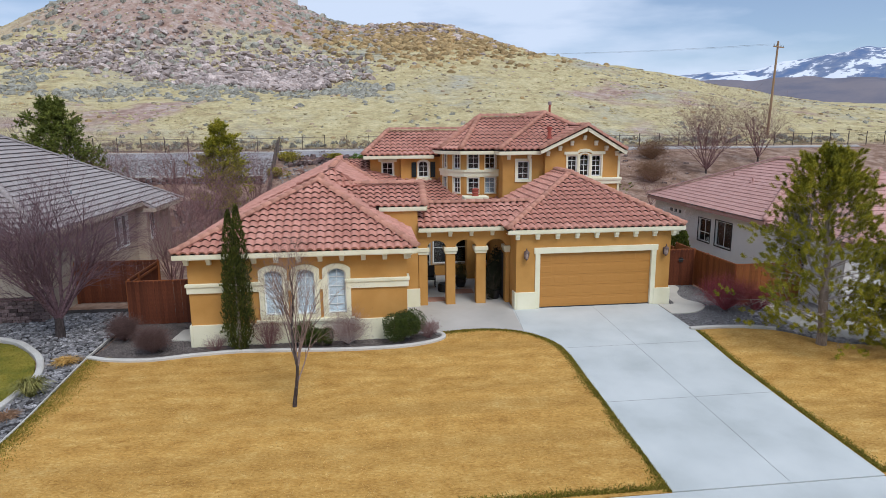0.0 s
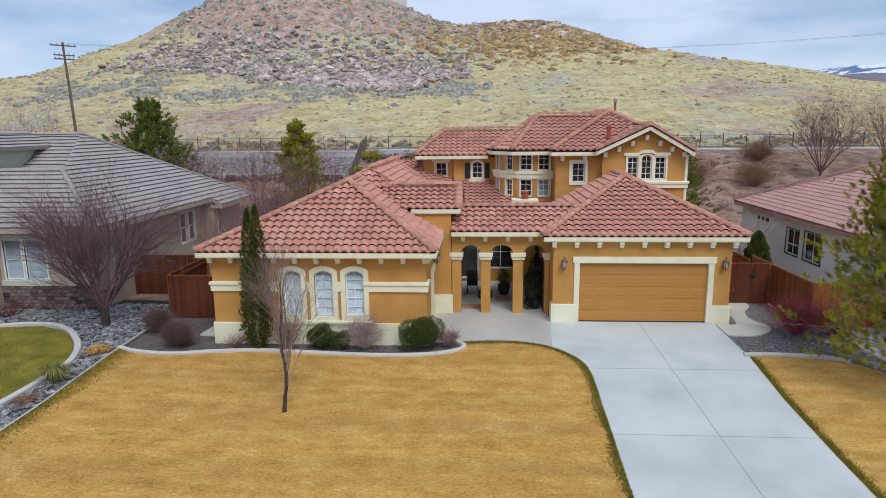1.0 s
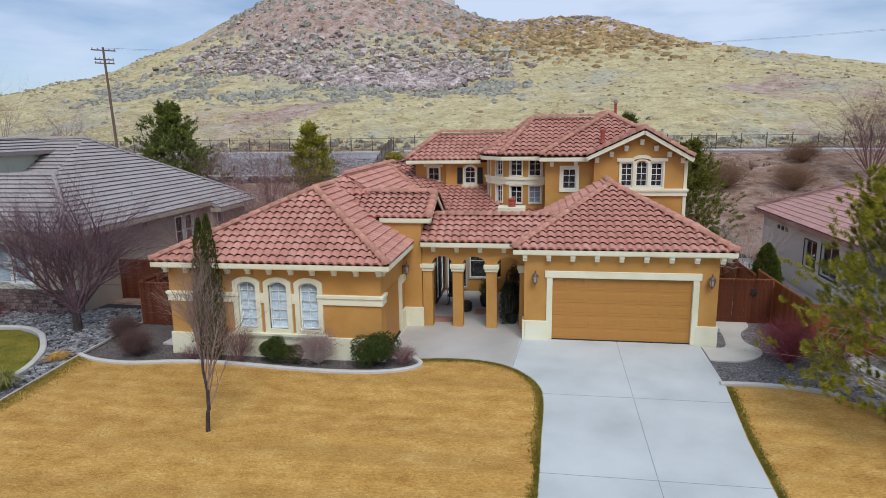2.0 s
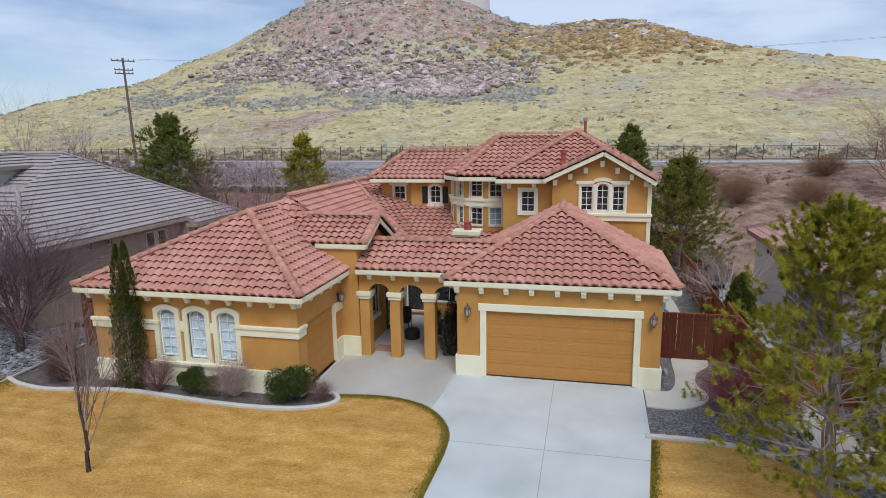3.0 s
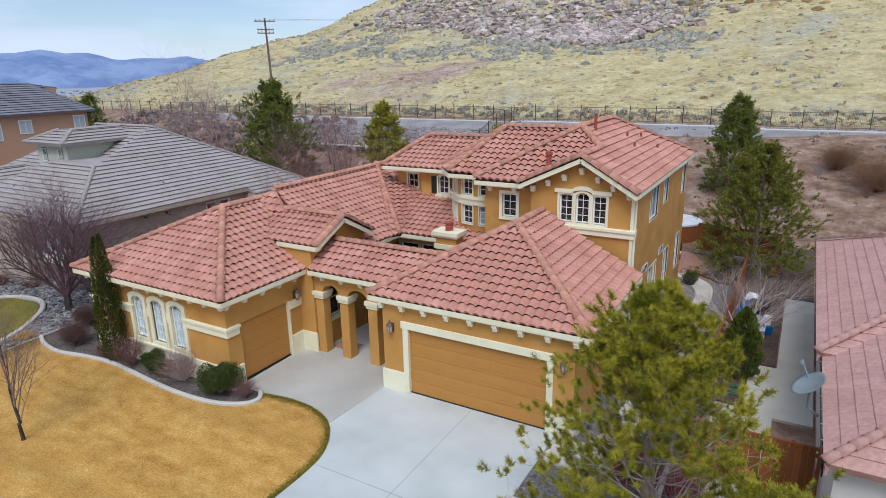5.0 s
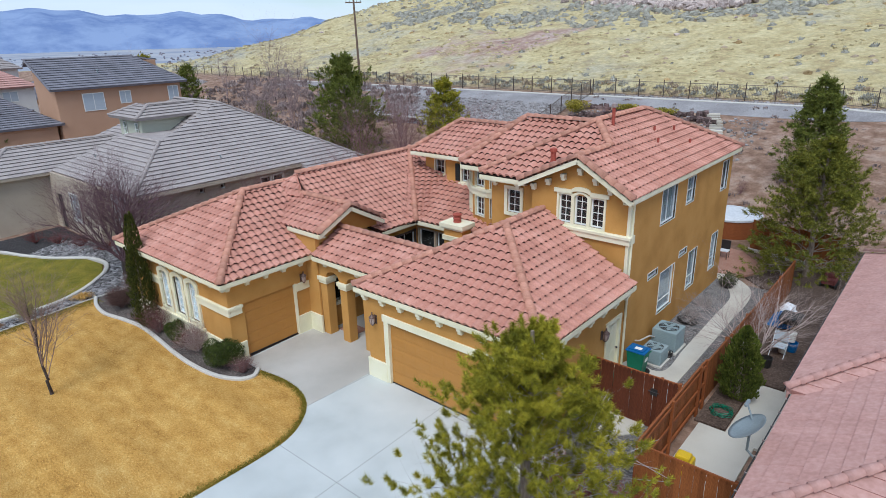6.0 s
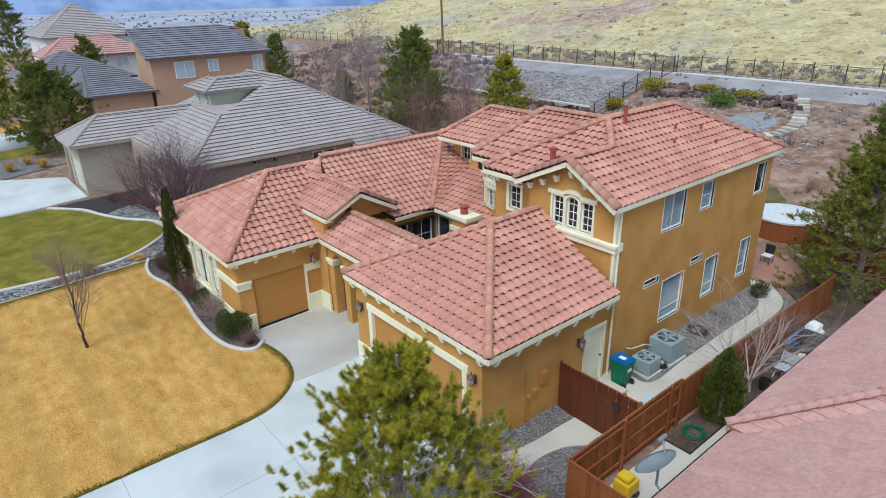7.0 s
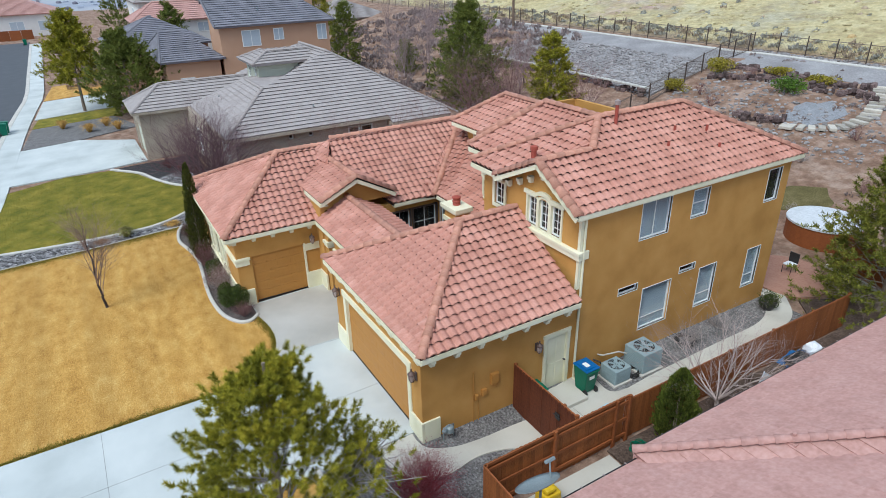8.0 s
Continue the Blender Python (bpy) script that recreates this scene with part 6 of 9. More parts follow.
part("picket_infill", pk, PICKET, hf, kind="stuff")
sf = thing("iron_fence", -9.3, 64.0, 4.0, "dark iron fence running down between the back yards", "fence")
pk = Geo()
for k in range(8):
    ya, yb = 71.0 - k * 2.2, 71.0 - (k + 1) * 2.2
    xa, xb = -9.3 + k * 0.16, -9.3 + (k + 1) * 0.16
    za, zb = ground_z(xa, ya), ground_z(xb, yb)
    piece("post", POSTM, pose(xa, ya, za - 0.1), sf)
    for h in (0.18, 1.5):
        pk.beam((xa, ya, za + h), (xb, yb, zb + h), 0.03, 0.045)
    for j in range(1, 20):
        t = j / 20
        zz_ = za + (zb - za) * t
        pk.beam((xa + (xb - xa) * t, ya + (yb - ya) * t, zz_ + 0.1), (xa + (xb - xa) * t, ya + (yb - ya) * t, zz_ + 1.55), 0.013, 0.013)
part("picket_infill", pk, PICKET, sf, kind="stuff")

# gravel track, retaining wall and rubble terraces behind
sheet("gravel_track", [(-60, 67.6), (-9, 67.2), (6, 66.8), (12, 67.0), (17, 68.4), (22, 69.7), (60, 69.8), (60, 70.4), (-60, 70.4)], LIGHTGRAVEL, 0.03, "grey gravel track below the hillside fence", "path", 2.5, under=0.4)
sheet("gravel_slope", [(-34, 58.4), (-9.0, 58.4), (-9.2, 67.1), (-34, 67.5)], LIGHTGRAVEL, 0.05, "grey gravel bank behind a low wall", "bank", 1.2, under=0.4)
sheet("track_edge", [(-60, 70.42), (60, 70.42), (60, 70.9), (-60, 70.9)], KERB, 0.08, "pale concrete strip along the fence", "kerb", 2.5)
rw = thing("retaining_wall", -20, 58.2, 2.4, "low rubble retaining wall with a pale cap", "wall")
rr = random.Random(8)
RUB = [Geo().add([Vector((math.cos(a) * w, math.sin(a) * w * 0.7, z)) * 0.5 for z in (-0.3, 0.3) for a in (0, 1.1, 2.2, 3.2, 4.3, 5.3)], [(5, 4, 3, 2, 1, 0), (6, 7, 8, 9, 10, 11)] + [(i, (i + 1) % 6, 6 + (i + 1) % 6, 6 + i) for i in range(6)]).mesh("rubble_stone", STONEWALL, bevel=0.04) for w in (0.34, 0.46, 0.62)]
for k in range(110):
    x = -34 + 25 * rr.random()
    piece("rubble_stone", rr.choice(RUB), pose(x, 58.3 + rr.uniform(-0.15, 0.15), ground_z(x, 58.3) + rr.choice((0.1, 0.32, 0.5)), rr.uniform(-8, 8), rr.uniform(-8, 8), rr.uniform(0, 360)), rw)
cap_g = Geo()
for k in range(25):
    cap_g.box(-34 + k, -33.02 + k, 58.1, 58.55, ground_z(-33.5 + k, 58.3) + 0.62, ground_z(-33.5 + k, 58.3) + 0.72)
part("coping", cap_g, KERB, rw)
st = thing("garden_steps", 4.5, 62.0, 3.0, "curved flight of pale stone slab steps up the back slope", "steps")
way_ = curve_pts([(2.6, 58.8), (4.2, 59.3), (5.6, 60.2), (6.1, 61.8), (5.7, 63.6), (5.0, 65.4), (4.4, 66.6)], 3)
for k, (x, y) in enumerate(way_):
    nxt, prv = way_[min(k + 1, len(way_) - 1)], way_[max(0, k - 1)]
    z = ground_z(x, y)
    slab = Geo()
    slab.mbox(pose(x, y, z + 0.07, rr.uniform(-2, 2), rr.uniform(-2, 2), math.degrees(math.atan2(nxt[1] - prv[1], nxt[0] - prv[0])) + 90 + rr.uniform(-9, 9)), -0.52 + rr.uniform(-0.1, 0.1), 0.52, -0.21, 0.21, -0.1, 0.1)
    part("step", slab, FLAG, st, bevel=0.03)
tr = thing("rubble_terrace", 0.0, 61.5, 3.5, "loose rows of rubble stones edging the back slope", "rocks")
TERRACES = [curve_pts(c, 12) for c in (
    [(-8.6, 66.2), (-5.5, 66.5), (-2.0, 66.2), (1.5, 65.9), (4.0, 66.2)],
    [(-7.6, 63.6), (-5.4, 64.4), (-3.2, 64.9), (-0.5, 65.0), (1.8, 64.6), (4.0, 64.9), (5.2, 64.2)],
    [(2.2, 59.4), (0.6, 58.9), (-1.2, 58.9)])]
for row, line in enumerate(TERRACES):
    for k in range((118, 132, 40)[row]):
        t = rr.random() * (len(line) - 1.01)
        i = int(t)
        x = line[i][0] + (line[i + 1][0] - line[i][0]) * (t - i) + rr.gauss(0, 0.10)
        y = line[i][1] + (line[i + 1][1] - line[i][1]) * (t - i) + rr.gauss(0, 0.16)
        piece("rubble_stone", rr.choice(RUB), pose(x, y, ground_z(x, y) + rr.choice((0.04, 0.05, 0.20, 0.30)), rr.uniform(-15, 15), rr.uniform(-15, 15), rr.uniform(0, 360)), tr)


# ---- poles and wires ----
def power_pole(x, y, top, mat, label, arms, lean=0.0, rot=0.0):
    z = ground_z(x, y)
    p = thing("power_pole", x, y, z, label, "power pole")
    part("pole", Geo().tube([(x, y, z - 0.3), (x + lean, y, top)], [0.17, 0.11], 10), mat, p)
    for h, w in arms:
        m = pose(x + lean, y, top - h, 0, 0, rot)
        part("crossarm", Geo().mbox(m, -w, w, -0.16, -0.05, -0.06, 0.06), mat, p)
        for s in (-0.9, -0.45, 0.45, 0.9):
            part("insulator", Geo().lathe(m @ pose(w * s, -0.1, 0.06), [(0.03, 0), (0.06, 0.05), (0.04, 0.1), (0.06, 0.14), (0.02, 0.18)], 8), STEEL, p)
    return p


power_pole(-41.2, 68.6, 17.0, POLEWOOD, "dark wooden power pole with two crossarms", [(0.35, 1.25), (1.35, 1.0), (1.75, 1.0)], -0.4, 48)
power_pole(51.6, 76.0, 17.8, TANPOLE, "tan wooden power pole with one crossarm", [(0.7, 1.3)], 0.35, 30)
wires = Geo()
for dx, dz in ((-1.1, 16.85), (0, 16.9), (1.1, 16.85)):
    pts = []
    for k in range(15):
        t = k / 14
        pts.append((-41.6 + dx + (93 + 0.2) * t, 68.6 + 7.4 * t, dz + 0.6 * t - 6.5 * t * (1 - t)))
    wires.tube(pts, 0.006, 3)
pw = thing("power_line", -41.6, 68.6, 16.8, "thin sagging power lines between the poles", "power line")
part("wire", wires, IRON, pw)


# ---- beside the garage ----
def ac_unit(x, y, z, w, h, label):
    a = thing("air_conditioner", x, y, z, label, "air conditioner")
    part("pad", Geo().box(x - w * 0.58, x + w * 0.58, y - w * 0.58, y + w * 0.58, z - 0.04, z + 0.06), KERB, a, bevel=0.015)
    part("case", Geo().box(x - w / 2, x + w / 2, y - w / 2, y + w / 2, z + 0.06, z + h), ACPAINT, a, bevel=0.03)
    lou = Geo()
    for k in range(9):
        zz_ = z + 0.14 + (h - 0.24) * k / 9
        for s in (-1, 1):
            lou.box(x + s * w / 2 - 0.008, x + s * w / 2 + 0.008, y - w * 0.42, y + w * 0.42, zz_, zz_ + 0.03)
            lou.box(x - w * 0.42, x + w * 0.42, y + s * w / 2 - 0.008, y + s * w / 2 + 0.008, zz_, zz_ + 0.03)
    part("louvres", lou, ACPAINT, a)
    # flat near-black disc painted as the shaded hollow below the fan
    part("fan_well", Geo().lathe(pose(x, y, z + h - 0.01), [(w * 0.40, 0), (w * 0.40, 0.014)], 24), DARK, a)
    for k in range(5):
        m = pose(x, y, z + h + 0.012, 10, 0, 72 * k)
        part("fan_blade", Geo().mbox(m, 0.05, w * 0.36, -0.06, 0.06, -0.003, 0.003), ACPAINT, a)
    grill = Geo()
    for k in range(1, 6):
        r = w * 0.40 * k / 5
        ring = [(x + r * math.cos(t * math.pi / 10), y + r * math.sin(t * math.pi / 10), z + h + 0.03) for t in range(21)]
        grill.tube(ring, 0.005, 4)
    for k in range(4):
        c, s = math.cos(k * math.pi / 4) * w * 0.42, math.sin(k * math.pi / 4) * w * 0.42
        grill.tube([(x - c, y - s, z + h + 0.03), (x + c, y + s, z + h + 0.03)], 0.006, 4)
    part("fan_grille", grill, ACPAINT, a)
    return a


ac_unit(13.90, 33.75, -0.18, 0.95, 0.85, "large grey-green air conditioner on a concrete pad")
ac_unit(13.95, 32.35, -0.18, 0.75, 0.62, "small grey-green air conditioner on a concrete pad")
pp = thing("pipe_run", 13.3, 32.9, 0.5, "tan insulated pipes from wall to air conditioners", "pipes")
part("pipe", Geo().tube([(13.25, 32.1, 0.55), (13.4, 32.2, 0.55), (13.5, 32.9, 0.5), (13.55, 33.3, 0.3)], 0.03, 6), PATHCON, pp)
part("pipe", Geo().tube([(13.25, 31.9, 0.4), (13.5, 32.0, 0.4), (13.6, 32.1, 0.2)], 0.03, 6), IRON, pp)


def wheelie_bin(x, y, z, body, lid, rot, label, s=1.0):
    b = thing("wheelie_bin", x, y, z, label, "bin")
    m = pose(x, y, z, 0, 0, rot)
    g = Geo()
    lo, hi = [(-0.22, -0.24), (0.22, -0.24), (0.22, 0.24), (-0.22, 0.24)], [(-0.29, -0.33), (0.29, -0.33), (0.29, 0.33), (-0.29, 0.33)]
    g.add([m @ Vector((p[0] * s, p[1] * s, 0.05)) for p in lo] + [m @ Vector((p[0] * s, p[1] * s, 0.98 * s)) for p in hi], [(3, 2, 1, 0), (4, 5, 6, 7), (0, 1, 5, 4), (1, 2, 6, 5), (2, 3, 7, 6), (3, 0, 4, 7)])
    part("body", g, body, b, bevel=0.025)
    part("lid", Geo().mbox(m, -0.31 * s, 0.31 * s, -0.36 * s, 0.35 * s, 0.98 * s, 1.03 * s).mbox(m, -0.24 * s, 0.24 * s, -0.28 * s, 0.26 * s, 1.03 * s, 1.07 * s), lid, b, bevel=0.018)
    for sx in (-1, 1):
        part("wheel", Geo().lathe(m @ pose(sx * 0.24, 0.28, 0.11, 0, 90, 0), [(0.02, -0.03), (0.11, -0.03), (0.11, 0.03), (0.02, 0.03)], 14), IRON, b)
    part("handle", Geo().tube([m @ Vector((-0.25 * s, 0.38 * s, 0.96 * s)), m @ Vector((0.25 * s, 0.38 * s, 0.96 * s))], 0.018, 6), body, b)
    return b


wb = wheelie_bin(13.85, 31.0, -0.15, GREENBIN, BLUEBIN, -90, "green wheelie bin with a blue lid beside the side door")
part("label_plate", Geo().box(14.16, 14.175, 30.88, 31.1, 0.48, 0.60), WHITE, wb, "plain white label bar")
part("lid_sticker", Geo().box(13.75, 14.0, 30.86, 31.04, 0.921, 0.925), WHITE, wb, "white sticker on the lid")
wheelie_bin(13.75, 28.9, -0.15, GREENBIN, GREENBIN, -90, "green wheelie bin behind the side gate", 0.9)
wheelie_bin(-40.4, 11.9, -0.3, GREENBIN, GREENBIN, 180, "green wheelie bin put out on the street")
wheelie_bin(-115.5, 12.6, -0.3, GREENBIN, GREENBIN, 180, "green wheelie bin far down the street")
wheelie_bin(-41.3, 12.0, -0.3, GREENBIN, GREENBIN, 180, "green wheelie bin put out on the street")
gm = thing("gas_meter", 13.45, 25.75, -0.15, "grey gas meter with pipes by the garage corner", "gas meter")
part("riser", Geo().tube([(13.4, 25.9, -0.15), (13.4, 25.9, 0.35), (13.45, 25.7, 0.42), (13.45, 25.5, 0.38), (13.45, 25.5, -0.1)], 0.022, 6), STEEL, gm)
part("meter_body", Geo().lathe(pose(13.47, 25.72, 0.15), [(0.06, 0), (0.13, 0.03), (0.13, 0.2), (0.07, 0.25)], 12), STEEL, gm)
part("regulator", Geo().lathe(pose(13.46, 25.52, 0.3, 0, 90, 0), [(0.04, 0), (0.09, 0.02), (0.09, 0.06), (0.03, 0.1)], 12), STEEL, gm)
for y, z, w, h in ((27.55, 1.15, 0.3, 0.42), (27.15, 0.85, 0.2, 0.24), (26.85, 0.78, 0.12, 0.2)):
    eb = thing("utility_box", 13.27, y, z, "small ochre-painted utility box on the stucco wall", "utility box", "utility boxes")
    part("box", Geo().box(13.215, 13.32, y - w / 2, y + w / 2, z, z + h), DOOR_OCHRE, eb, bevel=0.012)
    part("cover", Geo().box(13.32, 13.335, y - w / 2 + 0.03, y + w / 2 - 0.03, z + 0.03, z + h - 0.03), DOOR_OCHRE, eb)
cdt = thing("conduit", 13.25, 26.7, 0.0, "ochre-painted conduit pipes up the stucco wall", "conduit")
part("pipe", Geo().tube([(13.25, 26.75, -0.15), (13.25, 26.75, 1.9)], 0.018, 6), DOOR_OCHRE, cdt)
part("pipe", Geo().tube([(13.25, 26.95, -0.15), (13.25, 26.95, 0.8)], 0.014, 6), DOOR_OCHRE, cdt)


def lantern(m, label="bronze wall lantern with seeded glass"):
    p = m.translation
    l_ = thing("wall_lantern", p.x, p.y, p.z, label, "wall lamp", "wall lanterns")
    part("backplate", Geo().mbox(m, -0.065, 0.065, -0.03, 0.0, -0.14, 0.18), BRONZE, l_, bevel=0.01)
    part("arm", Geo().tube([m @ Vector((0, -0.02, -0.10)), m @ Vector((0, -0.12, -0.17)), m @ Vector((0, -0.17, -0.13))], 0.014, 6), BRONZE, l_)
    part("glass", Geo().lathe(m @ pose(0, -0.17, -0.11), [(0.06, 0), (0.095, 0.10), (0.10, 0.24), (0.09, 0.25)], 6), LANTERNGLASS, l_)
    for k in range(6):
        a = math.pi * k / 3
        part("glazing_bar", Geo().tube([m @ Vector((0.062 * math.cos(a), -0.17 + 0.062 * math.sin(a), -0.11)), m @ Vector((0.098 * math.cos(a), -0.17 + 0.098 * math.sin(a), -0.01)), m @ Vector((0.103 * math.cos(a), -0.17 + 0.103 * math.sin(a), 0.14))], 0.008, 4), BRONZE, l_)
    part("cap", Geo().lathe(m @ pose(0, -0.17, 0.14), [(0.125, 0), (0.12, 0.02), (0.07, 0.07), (0.03, 0.11), (0.02, 0.16), (0.03, 0.18), (0.008, 0.20)], 10), BRONZE, l_)
    part("finial", Geo().lathe(m @ pose(0, -0.17, -0.18), [(0.01, 0), (0.035, 0.03), (0.065, 0.07)], 8), BRONZE, l_)


lantern(facing(6.9, 24.9, 2.3, 0))
lantern(facing(12.95, 24.9, 2.3, 0))
lantern(facing(1.8, 25.62, 2.35, 90))
lantern(facing(13.22, 29.25, 1.9, 90))

dd = thing("satellite_dish", 18.9, 24.75, 2.6, "grey satellite dish on a mast at the eave", "satellite dish")
part("mast", Geo().tube([(19.2, 24.75, 2.55), (18.95, 24.75, 2.75), (18.95, 24.75, 3.2)], 0.03, 8), STEEL, dd)
dm_ = look((18.9, 24.7, 3.36), (18.9 - 5.2, 24.7, 3.36 + 8.5))
part("reflector", Geo().lathe(dm_ @ Matrix.Rotation(math.pi, 4, "X") @ Matrix.Diagonal((1.28, 0.92, 1, 1)), [(0.02, -0.10), (0.2, -0.075), (0.36, -0.02), (0.43, 0.02), (0.435, 0.03), (0.36, -0.005), (0.2, -0.06), (0.02, -0.085)], 24), STEEL, dd, smooth=True)
dish_n = Vector((-0.52, 0.0, 0.85))
dish_foot, dish_tip = Vector((18.9, 25.05, 3.36)), Vector((18.92, 25.15, 3.36)) + dish_n * 0.36
part("feed_arm", Geo().tube([dish_foot, dish_tip], 0.02, 6), STEEL, dd)
part("feed_horn", Geo().mbox(look(dish_tip, dish_tip - dish_n), -0.14, 0.14, -0.035, 0.035, -0.04, 0.04), STEEL, dd, "grey feed horn", bevel=0.02)
ty = thing("toy_car", 17.2, 27.2, -0.2, "bright yellow plastic ride-on toy in the side yard", "toy")
part("body", Geo().box(16.85, 17.35, 26.4, 26.95, 0.0, 0.45).box(16.9, 17.3, 26.45, 26.8, 0.45, 0.62), YELLOW, ty, bevel=0.06)
for dx, dy in ((-0.22, -0.2), (0.22, -0.2), (-0.22, 0.2), (0.22, 0.2)):
    part("wheel", Geo().lathe(pose(17.1 + dx, 26.67 + dy, -0.08, 0, 90, 0), [(0.02, -0.04), (0.11, -0.04), (0.11, 0.04), (0.02, 0.04)], 12), IRON, ty)
hs = thing("garden_hose", 16.95, 30.4, -0.2, "coiled green garden hose on the ground", "hose")
coil = []
rr = random.Random(3)
for k in range(120):
    t = k * 0.26
    r = 0.30 + 0.06 * math.sin(k * 0.9)
    coil.append((16.98 + r * math.cos(t), 30.45 + r * math.sin(t), -0.16 + k * 0.0012))
part("hose", Geo().tube(coil, 0.013, 5), GREENBIN, hs)
sheet("side_pad", [(16.6, 25.2), (18.3, 25.2), (18.3, 33.0), (17.4, 33.0), (17.4, 29.5), (16.6, 29.5)], PATHCON, 0.01, "concrete strip along the neighbour's wall", "path", 1.0)
jk = thing("garden_clutter", 17.6, 36.0, -0.15, "blue and white plastic buckets stacked by the fence", "buckets")
for x, y, z, mat, r in ((17.5, 35.9, -0.15, WHITE, 0.16), (17.75, 36.2, -0.15, BLUEBIN, 0.2), (17.55, 36.5, -0.15, WHITE, 0.18), (17.7, 36.2, 0.25, WHITE, 0.15), (17.3, 34.4, -0.15, IRON, 0.2)):
    part("bucket", Geo().lathe(pose(x, y, z), [(r * 0.8, 0), (r, 0.36), (r * 1.06, 0.37), (r * 0.95, 0.38), (r * 0.76, 0.05)], 14), mat, jk)

# courtyard
pt = thing("planter", 4.75, 29.0, -0.02, "dark glazed pot with a small evergreen in the courtyard", "planter")
part("pot", Geo().lathe(pose(4.75, 29.0, -0.02), [(0.18, 0), (0.27, 0.25), (0.26, 0.42), (0.29, 0.46), (0.25, 0.47)], 16), IRON, pt)
ot = thing("ottoman", 3.9, 28.3, -0.02, "dark wicker drum ottoman in the courtyard", "ottoman")
part("drum", Geo().lathe(pose(3.9, 28.3, -0.02), [(0.28, 0), (0.31, 0.04), (0.31, 0.34), (0.27, 0.40), (0.05, 0.42)], 18), IRON, ot)
chh = thing("rocking_chair", 3.3, 29.2, -0.02, "black iron rocking chair in the courtyard", "chair")
part("seat", Geo().box(3.05, 3.55, 28.95, 29.45, 0.38, 0.42), IRON, chh, bevel=0.01)
part("backrest", Geo().box(3.05, 3.55, 29.43, 29.47, 0.42, 1.0), IRON, chh, bevel=0.01)
for x in (3.07, 3.53):
    part("rocker", Geo().tube([(x, 28.75, 0.08), (x, 29.0, 0.02), (x, 29.3, 0.02), (x, 29.6, 0.09)], 0.02, 6), IRON, chh)
    for y in (28.98, 29.42):
        part("leg", Geo().tube([(x, y, 0.03), (x, y, 0.40)], 0.015, 6), IRON, chh)
    part("armrest", Geo().tube([(x, 29.45, 0.68), (x, 28.95, 0.64), (x, 28.95, 0.4)], 0.017, 6), IRON, chh)
gt = thing("iron_gate", 5.87, 26.2, -0.02, "black iron scroll gate standing open in the arch", "gate")
gg2 = Geo()
for k in range(9):
    y = 26.45 + k * 0.1
    gg2.tube([(6.28, y, 0.05), (6.28, y, 2.1 + 0.02 * (4 - abs(4 - k)))], 0.012, 5)
for z in (0.15, 0.9, 2.0):
    gg2.tube([(6.28, 26.4, z), (6.28, 27.3, z)], 0.016, 5)
part("bars", gg2, IRON, gt)
part("gate_panel", Geo().box(6.27, 6.29, 26.45, 27.25, 0.15, 0.9), IRON, gt)
for x0, x1, y0, y1 in ((2.75, 3.75, 26.55, 27.25), (4.35, 5.2, 27.7, 28.5)):
    mat_ = thing("door_mat", (x0 + x1) / 2, (y0 + y1) / 2, 0.0, "flat dark brown mat on the entry concrete", "door mat", "entry mats")
    part("mat", Geo().box(x0, x1, y0, y1, ground_z(x0, y0) + 0.015, ground_z(x0, y0) + 0.035), BRICKPAVE, mat_, bevel=0.006)
dpl = thing("potted_topiary", 6.1, 25.4, -0.02, "black pot with a dark topiary by the arch", "planter")
part("pot", Geo().lathe(pose(5.98, 26.75, -0.02), [(0.17, 0), (0.23, 0.3), (0.25, 0.42), (0.21, 0.43)], 14), IRON, dpl)

# rear patio glimpsed past the house
sheet("patio", [(12.6 + 1.9 * math.cos(a / 10 * math.pi), 44.3 + 1.9 * math.sin(a / 10 * math.pi)) for a in range(20)], BRICKPAVE, 0.03, "round red paver patio behind the house", "patio", 1.2)
# dark brown ground from the fence to the back corner
sheet("yard_soil", [(16.42, 29.6), (17.35, 29.6), (17.35, 33.1), (18.2, 33.1), (18.2, 41.1), (19.4, 41.1), (19.4, 49.0), (15.4, 49.5), (14.6, 47.0), (14.75, 44.0), (14.2, 43.0), (15.2, 42.1), (16.42, 42.1)], YARDSOIL, 0.012, "dark soil between the houses", "soil", 0.9)
board_fence("wood_fence", (13.4, 46.6), (17.6, 45.9), 0.05, 1.7, "orange-brown wooden fence behind the patio", 1, mat=STAINED)
tagged(part("fence_footing", Geo().beam((13.3, 46.45, 0.14), (16.3, 45.95, 0.12), 0.16, 0.16), KERB, bevel=0.015), "pale concrete strip at the foot of the fence", "kerb", kind="structure")
pot_ = thing("planter", 13.9, 41.2, -0.15, "round black pot holding a green shrub by the path", "planter")
part("pot", Geo().lathe(pose(13.9, 41.2, ground_z(13.9, 41.2)), [(0.22, 0), (0.30, 0.18), (0.33, 0.34), (0.36, 0.36), (0.30, 0.37)], 16), IRON, pot_)
for hx, hy, hr in ((13.75, 36.3, 0.34), (14.05, 33.05, 0.26)):
    reel = thing("coiled_hose", hx, hy, -0.15, "coiled black hose lying on the gravel by the wall", "hose", "black hoses")
    part("hose", Geo().tube([(hx + (hr + 0.07 * math.sin(k * 0.7)) * math.cos(k * 0.29), hy + (hr + 0.07 * math.cos(k * 0.9)) * math.sin(k * 0.29), ground_z(hx, hy) + 0.01 + k * 0.0011) for k in range(150)], 0.016, 5), IRON, reel)
stp = thing("door_step", 13.8, 30.1, -0.15, "low concrete step before the cream side door", "step")
